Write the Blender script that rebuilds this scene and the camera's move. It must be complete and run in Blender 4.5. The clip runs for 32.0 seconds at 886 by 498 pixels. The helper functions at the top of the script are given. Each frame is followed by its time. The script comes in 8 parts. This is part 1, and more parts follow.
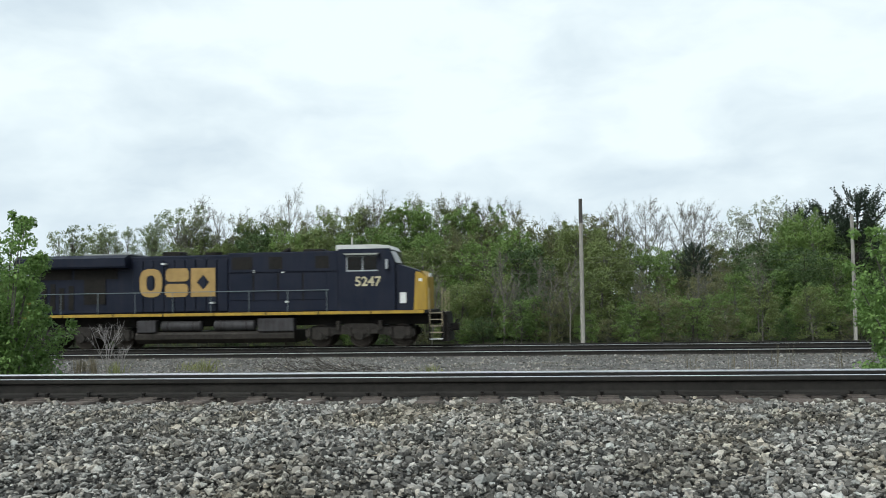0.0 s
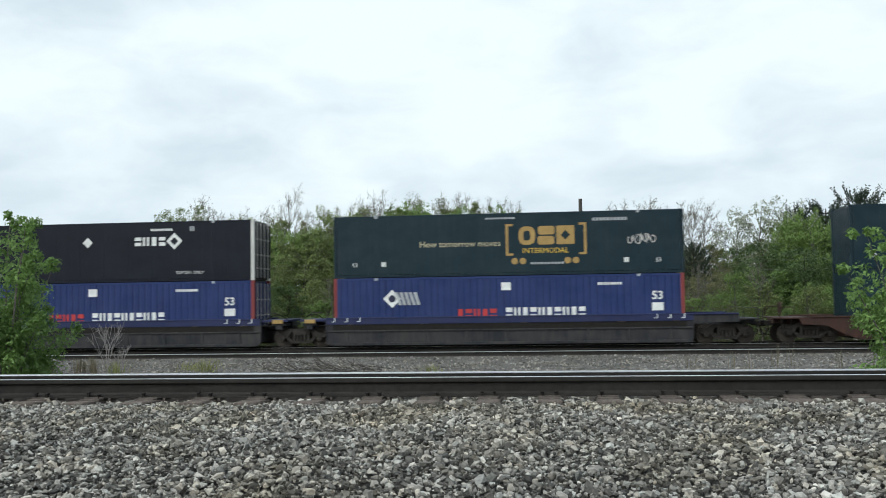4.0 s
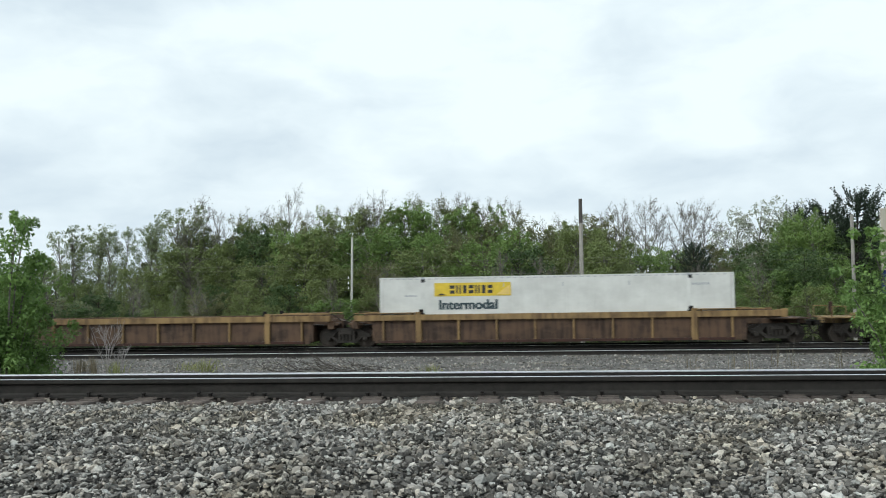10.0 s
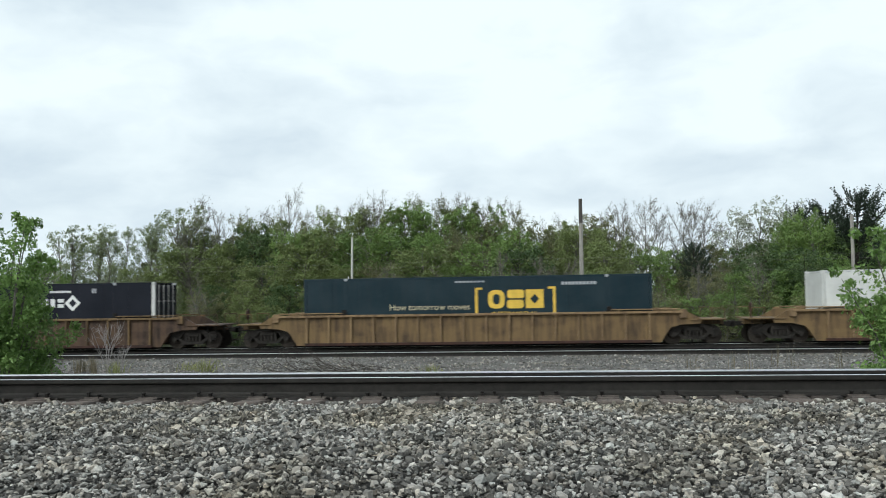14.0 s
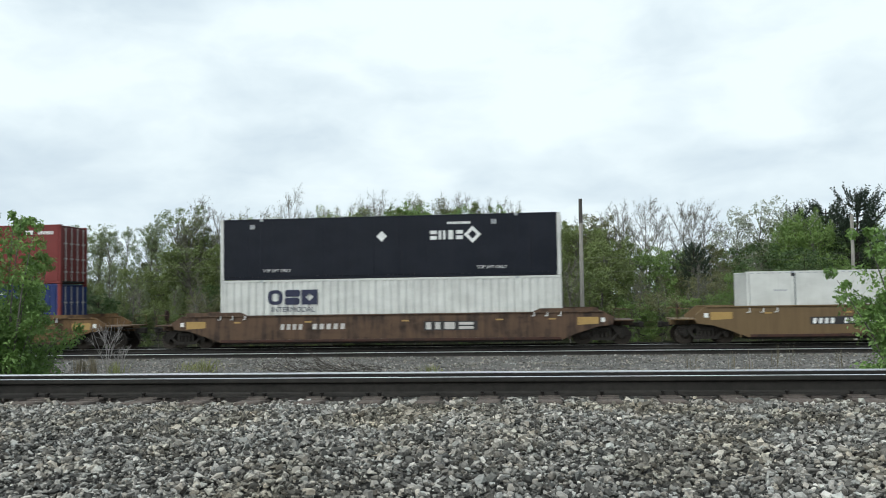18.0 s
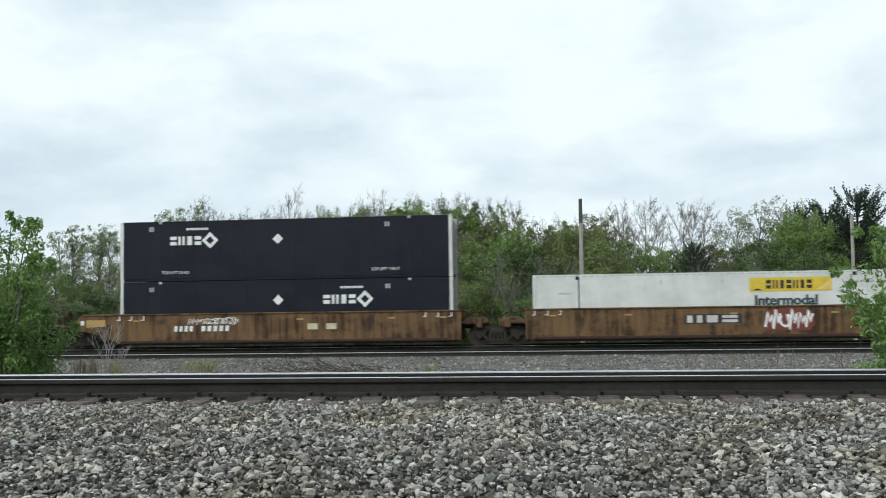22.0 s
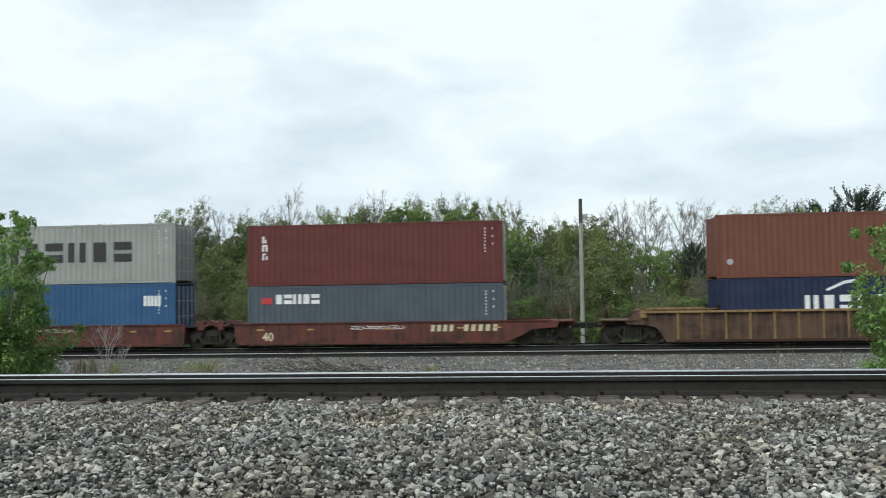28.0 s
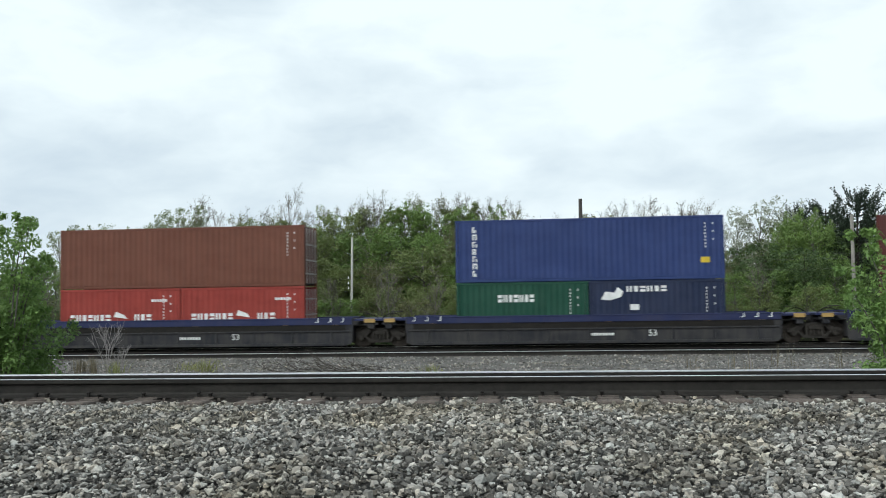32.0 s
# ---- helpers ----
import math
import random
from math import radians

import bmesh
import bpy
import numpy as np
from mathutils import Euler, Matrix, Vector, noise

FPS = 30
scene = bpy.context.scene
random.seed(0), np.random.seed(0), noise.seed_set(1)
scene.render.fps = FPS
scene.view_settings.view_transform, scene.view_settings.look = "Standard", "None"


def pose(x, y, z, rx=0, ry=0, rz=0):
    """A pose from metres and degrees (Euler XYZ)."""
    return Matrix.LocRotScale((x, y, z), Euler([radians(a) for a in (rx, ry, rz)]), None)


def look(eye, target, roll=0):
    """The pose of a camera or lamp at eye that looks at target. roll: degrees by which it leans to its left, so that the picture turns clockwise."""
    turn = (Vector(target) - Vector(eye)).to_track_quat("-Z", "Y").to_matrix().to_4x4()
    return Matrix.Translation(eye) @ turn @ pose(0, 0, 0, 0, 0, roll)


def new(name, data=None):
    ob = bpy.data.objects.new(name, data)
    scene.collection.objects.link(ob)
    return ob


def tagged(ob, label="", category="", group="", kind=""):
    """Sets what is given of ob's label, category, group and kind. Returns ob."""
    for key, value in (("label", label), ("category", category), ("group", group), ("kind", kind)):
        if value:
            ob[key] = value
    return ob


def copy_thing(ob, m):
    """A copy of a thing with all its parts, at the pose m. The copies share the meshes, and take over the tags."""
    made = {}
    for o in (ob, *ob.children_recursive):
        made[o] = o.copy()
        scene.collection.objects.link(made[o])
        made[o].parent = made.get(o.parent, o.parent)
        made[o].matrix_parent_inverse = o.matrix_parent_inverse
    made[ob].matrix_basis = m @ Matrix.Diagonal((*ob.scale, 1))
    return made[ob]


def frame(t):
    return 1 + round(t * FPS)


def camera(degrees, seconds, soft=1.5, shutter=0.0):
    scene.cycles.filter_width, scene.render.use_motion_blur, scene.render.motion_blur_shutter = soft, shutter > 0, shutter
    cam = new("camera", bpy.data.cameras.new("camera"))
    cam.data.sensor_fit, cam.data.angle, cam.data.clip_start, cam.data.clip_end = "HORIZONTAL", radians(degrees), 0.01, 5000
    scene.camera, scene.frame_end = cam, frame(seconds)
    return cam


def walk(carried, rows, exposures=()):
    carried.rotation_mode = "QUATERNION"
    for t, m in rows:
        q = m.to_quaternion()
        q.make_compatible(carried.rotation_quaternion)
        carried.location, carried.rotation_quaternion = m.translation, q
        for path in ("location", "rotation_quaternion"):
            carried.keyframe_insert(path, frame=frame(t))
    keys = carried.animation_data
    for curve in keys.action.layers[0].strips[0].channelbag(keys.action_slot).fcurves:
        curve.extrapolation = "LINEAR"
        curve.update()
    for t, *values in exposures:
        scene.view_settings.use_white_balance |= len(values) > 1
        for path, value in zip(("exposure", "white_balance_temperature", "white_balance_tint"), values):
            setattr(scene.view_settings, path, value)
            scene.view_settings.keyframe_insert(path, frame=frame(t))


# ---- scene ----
# ---- camera: it stands still beside the near track ----
EYE = Vector((0.0, 0.0, 2.348))
YAW, PITCH, ROLL = radians(6.10), radians(2.963), -0.895
cam = camera(52.01, 32.0, soft=1.0, shutter=0.12)
view = look(EYE, EYE + Vector((-math.sin(YAW) * math.cos(PITCH), math.cos(YAW) * math.cos(PITCH), math.sin(PITCH))), ROLL)
walk(cam, [(0.0, view), (32.0, view)], exposures=[(0.0, 0.0, 6100, 2), (32.0, 0.0, 6100, 2)])

# ---- overcast daylight ----
SUN_EL, SUN_AZ = radians(48), radians(205)
world = bpy.data.worlds.new("world")
scene.world = world
world.use_nodes = True
wn, wl = world.node_tree.nodes, world.node_tree.links
sky = wn.new("ShaderNodeTexSky")
sky.sky_type, sky.sun_disc, sky.sun_elevation, sky.sun_rotation = "NISHITA", False, SUN_EL, SUN_AZ
sky.air_density, sky.dust_density, sky.ozone_density = 1.0, 4.0, 1.0
pale = wn.new("ShaderNodeHueSaturation")
pale.inputs["Saturation"].default_value = 0.35
wl.new(sky.outputs["Color"], pale.inputs["Color"])
wl.new(pale.outputs["Color"], wn["Background"].inputs["Color"])
wn["Background"].inputs["Strength"].default_value = 0.15
sun = new("sun", bpy.data.lights.new("sun", "SUN"))
sun.data.energy, sun.data.angle, sun.data.color = 1.2, radians(35), (1.0, 0.98, 0.95)
sun_way = Vector((math.sin(SUN_AZ) * math.cos(SUN_EL), math.cos(SUN_AZ) * math.cos(SUN_EL), math.sin(SUN_EL)))
sun.matrix_world = look((0, 0, 60), Vector((0, 0, 60)) - sun_way)


# ---- materials ----
def shader(name):
    m = bpy.data.materials.new(name)
    m.use_nodes = True
    t = m.node_tree
    return m, t.nodes, t.links, t.nodes["Principled BSDF"]


def math_node(n, l, op, a, b, clamp=False):
    k = n.new("ShaderNodeMath")
    k.operation, k.use_clamp = op, clamp
    for i, val in enumerate((a, b)):
        if isinstance(val, (int, float)):
            k.inputs[i].default_value = val
        else:
            l.new(val, k.inputs[i])
    return k.outputs[0]


def mixed(n, l, fac, a, b, blend="MIX"):
    k = n.new("ShaderNodeMix")
    k.data_type, k.blend_type = "RGBA", blend
    for sock, val in ((k.inputs[0], fac), (k.inputs[6], a), (k.inputs[7], b)):
        if isinstance(val, (int, float)):
            sock.default_value = val
        elif isinstance(val, tuple):
            sock.default_value = (*val, 1.0)
        else:
            l.new(val, sock)
    return k.outputs[2]


def coords(n, l, stretch=(1, 1, 1), shift=True):
    """Object coordinates, moved by a random amount from thing to thing."""
    c = n.new("ShaderNodeTexCoord").outputs["Object"]
    k = n.new("ShaderNodeMapping")
    k.inputs["Scale"].default_value = stretch
    l.new(c, k.inputs["Vector"])
    if shift:
        r = n.new("ShaderNodeObjectInfo").outputs["Random"]
        s = math_node(n, l, "MULTIPLY", r, 37.0)
        l.new(s, k.inputs["Location"])
    return k.outputs["Vector"]


def noise_node(n, l, vec, scale, detail=4.0, rough=0.6):
    k = n.new("ShaderNodeTexNoise")
    k.inputs["Scale"].default_value, k.inputs["Detail"].default_value, k.inputs["Roughness"].default_value = scale, detail, rough
    l.new(vec, k.inputs["Vector"])
    return k.outputs["Fac"]


def ramp(n, l, fac, lo, hi):
    k = n.new("ShaderNodeMapRange")
    k.inputs[1].default_value, k.inputs[2].default_value = lo, hi
    l.new(fac, k.inputs[0])
    return k.outputs[0]


def bumped(n, l, bsdf, fac, strength, distance=0.01):
    k = n.new("ShaderNodeBump")
    k.inputs["Strength"].default_value, k.inputs["Distance"].default_value = strength, distance
    l.new(fac, k.inputs["Height"])
    l.new(k.outputs[0], bsdf.inputs["Normal"])


def paint(name, rgb, rough=0.5, dirt=0.35, rust=0.12, dirt_rgb=(0.055, 0.047, 0.04), rust_rgb=(0.10, 0.048, 0.024), hard=0.0):
    """Weathered vehicle paint: streaks that run down, blotches of grime, specks of rust."""
    m, n, l, b = shader(name)
    v1, v2, v3 = coords(n, l, (2.2, 2.2, 0.25)), coords(n, l, (0.5, 0.5, 0.8)), coords(n, l)
    streak = ramp(n, l, noise_node(n, l, v1, 2.0, 5), 0.40 + 0.04 * hard, 0.70 - 0.10 * hard)
    blotch = ramp(n, l, noise_node(n, l, v2, 1.6, 4 + 2 * hard), 0.38 + 0.05 * hard, 0.68 - 0.10 * hard)
    fine = noise_node(n, l, v3, 60.0, 2)
    speck = ramp(n, l, noise_node(n, l, v3, 4.5, 6, 0.75), 0.62, 0.72)
    d = math_node(n, l, "MULTIPLY", math_node(n, l, "ADD", math_node(n, l, "MULTIPLY", streak, 0.6), math_node(n, l, "MULTIPLY", blotch, 0.6)), dirt, True)
    tone = mixed(n, l, blotch, tuple(c * 0.86 for c in rgb), tuple(min(1, c * 1.1) for c in rgb))
    c1 = mixed(n, l, d, tone, dirt_rgb)
    c2 = mixed(n, l, math_node(n, l, "MULTIPLY", speck, rust), c1, rust_rgb)
    l.new(c2, b.inputs["Base Color"])
    rr = math_node(n, l, "ADD", math_node(n, l, "MULTIPLY", blotch, 0.25), rough - 0.1, True)
    l.new(rr, b.inputs["Roughness"])
    b.inputs["Specular IOR Level"].default_value = 0.2
    bumped(n, l, b, fine, 0.12, 0.003)
    return m


def grained(name, dark, light, scale, rough=0.9, bump=0.5, dist=0.02, island=False, big=0.6, metal=0.0, stretch=(1, 1, 1), spread=1.0, power=1.0):
    """Stone, soil, wood or foliage: two scales of noise, and a shade of its own for each piece."""
    m, n, l, b = shader(name)
    v = coords(n, l, stretch, False)
    a, c = noise_node(n, l, v, scale, 6, 0.65), noise_node(n, l, v, big, 3)
    f = math_node(n, l, "ADD", math_node(n, l, "MULTIPLY", a, 0.7), math_node(n, l, "MULTIPLY", c, 0.5))
    f = ramp(n, l, f, 0.35, 0.85)
    if island:
        r = n.new("ShaderNodeNewGeometry").outputs["Random Per Island"]
        f = math_node(n, l, "ADD", math_node(n, l, "MULTIPLY", f, 1 - 0.7 * spread), math_node(n, l, "MULTIPLY", r, 0.7 * spread), True)
    if power != 1.0:
        f = math_node(n, l, "POWER", f, power)
    l.new(mixed(n, l, f, dark, light), b.inputs["Base Color"])
    b.inputs["Roughness"].default_value, b.inputs["Metallic"].default_value = rough, metal
    b.inputs["Specular IOR Level"].default_value = 0.25
    bumped(n, l, b, a, bump, dist)
    return m


def plain(name, rgb, rough=0.6, metal=0.0):
    m, n, l, b = shader(name)
    v = coords(n, l)
    a = noise_node(n, l, v, 3.0, 5, 0.7)
    l.new(mixed(n, l, ramp(n, l, a, 0.3, 0.75), tuple(c * 0.78 for c in rgb), tuple(min(1, c * 1.1) for c in rgb)), b.inputs["Base Color"])
    b.inputs["Roughness"].default_value, b.inputs["Metallic"].default_value = rough, metal
    return m


def leafy(name, dark, light, gloss=0.5):
    """Thin leaves that let some light through, each of its own shade."""
    m, n, l, b = shader(name)
    r = n.new("ShaderNodeNewGeometry").outputs["Random Per Island"]
    o = n.new("ShaderNodeObjectInfo").outputs["Random"]
    v = coords(n, l, (1, 1, 1), False)
    clump = ramp(n, l, noise_node(n, l, v, 1.1, 3), 0.36, 0.66)
    f = math_node(n, l, "ADD", math_node(n, l, "MULTIPLY", r, 0.34), math_node(n, l, "MULTIPLY", o, 0.30))
    f = math_node(n, l, "ADD", f, math_node(n, l, "MULTIPLY", clump, 0.36), True)
    col = mixed(n, l, f, dark, light)
    l.new(col, b.inputs["Base Color"])
    b.inputs["Roughness"].default_value = gloss
    b.inputs["Specular IOR Level"].default_value = 0.3
    t = n.new("ShaderNodeBsdfTranslucent")
    l.new(col, t.inputs["Color"])
    x = n.new("ShaderNodeMixShader")
    x.inputs[0].default_value = 0.38
    l.new(b.outputs[0], x.inputs[1])
    l.new(t.outputs[0], x.inputs[2])
    l.new(x.outputs[0], n["Material Output"].inputs["Surface"])
    return m


def stony(name, dark, light, power):
    """Crushed stone: every piece has its own shade and a slight tint, with dusty and damp patches over them."""
    m, n, l, b = shader(name)
    r = n.new("ShaderNodeNewGeometry").outputs["Random Per Island"]
    v = coords(n, l, (1, 1, 1), False)
    grit, patch = noise_node(n, l, v, 70.0, 5, 0.7), ramp(n, l, noise_node(n, l, v, 1.7, 4), 0.32, 0.70)
    other = math_node(n, l, "FRACT", math_node(n, l, "MULTIPLY", r, 57.31), 0.0)
    f = math_node(n, l, "ADD", math_node(n, l, "MULTIPLY", r, 0.66), math_node(n, l, "MULTIPLY", grit, 0.20))
    f = math_node(n, l, "ADD", f, math_node(n, l, "MULTIPLY", patch, 0.20), True)
    col = mixed(n, l, math_node(n, l, "POWER", f, power), dark, light)
    col = mixed(n, l, ramp(n, l, other, 0.55, 0.60), col, (0.96, 1.0, 1.02), "MULTIPLY")
    col = mixed(n, l, ramp(n, l, other, 0.80, 0.84), col, (1.06, 0.98, 0.92), "MULTIPLY")
    col = mixed(n, l, ramp(n, l, noise_node(n, l, v, 1.1, 3), 0.46, 0.62), col, (0.98, 0.93, 0.83), "MULTIPLY")
    l.new(col, b.inputs["Base Color"])
    b.inputs["Roughness"].default_value, b.inputs["Specular IOR Level"].default_value = 0.88, 0.25
    bumped(n, l, b, grit, 0.8, 0.010)
    return m


STONE = stony("ballast_stone", (0.044, 0.0427, 0.039), (0.71, 0.685, 0.625), 2.12)
PEBBLE = stony("yard_pebble", (0.065, 0.063, 0.059), (0.50, 0.485, 0.455), 1.9)
# Near-black bed: the shade in gaps between stones is put into its colour.
SHADE_BED = grained("ballast_fines", (0.013, 0.012, 0.011), (0.06, 0.058, 0.053), 26, 0.95, 1.0, 0.04, big=4.0)
GRAVEL = grained("yard_gravel", (0.035, 0.034, 0.031), (0.20, 0.193, 0.18), 9, 0.95, 1.0, 0.05, big=1.2)
SOIL = grained("soil_and_litter", (0.012, 0.016, 0.008), (0.055, 0.058, 0.03), 3, 0.95, 0.8, 0.05, big=0.25)
RUSTY = grained("rusty_rail_steel", (0.0105, 0.0098, 0.0090), (0.040, 0.037, 0.033), 14, 0.75, 0.35, 0.004, big=1.5, metal=0.25)
BRIGHT = grained("polished_rail_top", (0.80, 0.80, 0.81), (0.95, 0.95, 0.95), 40, 0.34, 0.05, 0.001, big=3, metal=1.0, stretch=(0.1, 1, 1))
DULL = grained("dull_rail_top", (0.62, 0.61, 0.60), (0.88, 0.87, 0.86), 40, 0.36, 0.05, 0.001, big=3, metal=1.0, stretch=(0.1, 1, 1))
DARK_GRAVEL = grained("oil_stained_gravel", (0.028, 0.027, 0.023), (0.19, 0.182, 0.16), 9, 0.95, 1.0, 0.05, big=1.0)
TIE = grained("creosoted_timber", (0.026, 0.022, 0.019), (0.205, 0.172, 0.150), 18, 0.9, 0.8, 0.01, big=1.5, stretch=(6, 0.4, 6))
PLATE = grained("rusty_tie_plate", (0.030, 0.026, 0.023), (0.15, 0.128, 0.114), 20, 0.8, 0.6, 0.005, metal=0.2)
POLE = grained("grey_weathered_timber", (0.15, 0.142, 0.125), (0.46, 0.44, 0.40), 12, 0.9, 0.6, 0.01, stretch=(5, 5, 0.3))
PALE_POLE = grained("bleached_timber", (0.30, 0.295, 0.28), (0.60, 0.59, 0.56), 12, 0.9, 0.5, 0.01, stretch=(5, 5, 0.3))
POLE_TOP = grained("tarred_timber", (0.05, 0.045, 0.042), (0.12, 0.11, 0.1), 12, 0.9, 0.6, 0.01, stretch=(5, 5, 0.3))
BARK = grained("grey_bark", (0.06, 0.055, 0.048), (0.22, 0.205, 0.18), 9, 0.95, 0.8, 0.02, stretch=(3, 3, 0.5))
PALE_BARK = grained("pale_twig_bark", (0.13, 0.122, 0.118), (0.33, 0.31, 0.30), 9, 0.95, 0.6, 0.02, stretch=(3, 3, 0.5))
MID_BARK = grained("grey_brown_bark", (0.09, 0.085, 0.072), (0.24, 0.225, 0.195), 9, 0.95, 0.6, 0.02, stretch=(3, 3, 0.5))
DARK_BARK = grained("dark_bark", (0.025, 0.022, 0.019), (0.08, 0.07, 0.06), 9, 0.95, 0.8, 0.02, stretch=(3, 3, 0.5))
LEAF_A = leafy("olive_spring_leaves", (0.120, 0.158, 0.056), (0.250, 0.300, 0.110))
LEAF_B = leafy("fresh_green_leaves", (0.098, 0.165, 0.048), (0.255, 0.360, 0.104))
LEAF_C = leafy("brownish_young_leaves", (0.125, 0.135, 0.064), (0.240, 0.245, 0.115))
LEAF_D = leafy("grey_green_leaves", (0.150, 0.190, 0.100), (0.35, 0.40, 0.22))
LEAF_E = leafy("near_bush_leaves", (0.080, 0.150, 0.040), (0.27, 0.41, 0.120))
LEAF_F = leafy("dark_green_leaves", (0.050, 0.088, 0.034), (0.125, 0.185, 0.068))
BLOSSOM = leafy("whitish_young_leaves", (0.22, 0.25, 0.17), (0.52, 0.54, 0.43))
BUD = leafy("grey_buds", (0.10, 0.092, 0.075), (0.24, 0.215, 0.165))
NEEDLE = leafy("dark_pine_needles", (0.020, 0.034, 0.022), (0.060, 0.085, 0.052))
DRY = leafy("dry_grass", (0.09, 0.08, 0.05), (0.22, 0.19, 0.13))
WEED = leafy("yellow_green_weeds", (0.13, 0.15, 0.05), (0.30, 0.31, 0.11))
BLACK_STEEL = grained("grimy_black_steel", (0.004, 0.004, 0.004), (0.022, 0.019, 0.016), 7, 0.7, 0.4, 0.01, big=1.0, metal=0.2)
UNDER = grained("dusty_underframe_steel", (0.008, 0.0072, 0.0065), (0.052, 0.046, 0.040), 5, 0.75, 0.4, 0.01, big=1.0, metal=0.15)
WHEEL = grained("wheel_steel", (0.012, 0.0105, 0.009), (0.075, 0.064, 0.054), 12, 0.6, 0.2, 0.004, metal=0.4)
GLASS, gn, gl, gb = shader("dark_cab_glass")
gb.inputs["Base Color"].default_value = (0.004, 0.005, 0.006, 1)
gb.inputs["Roughness"].default_value = 0.15
gn["Principled BSDF"].inputs["Specular IOR Level"].default_value = 0.3

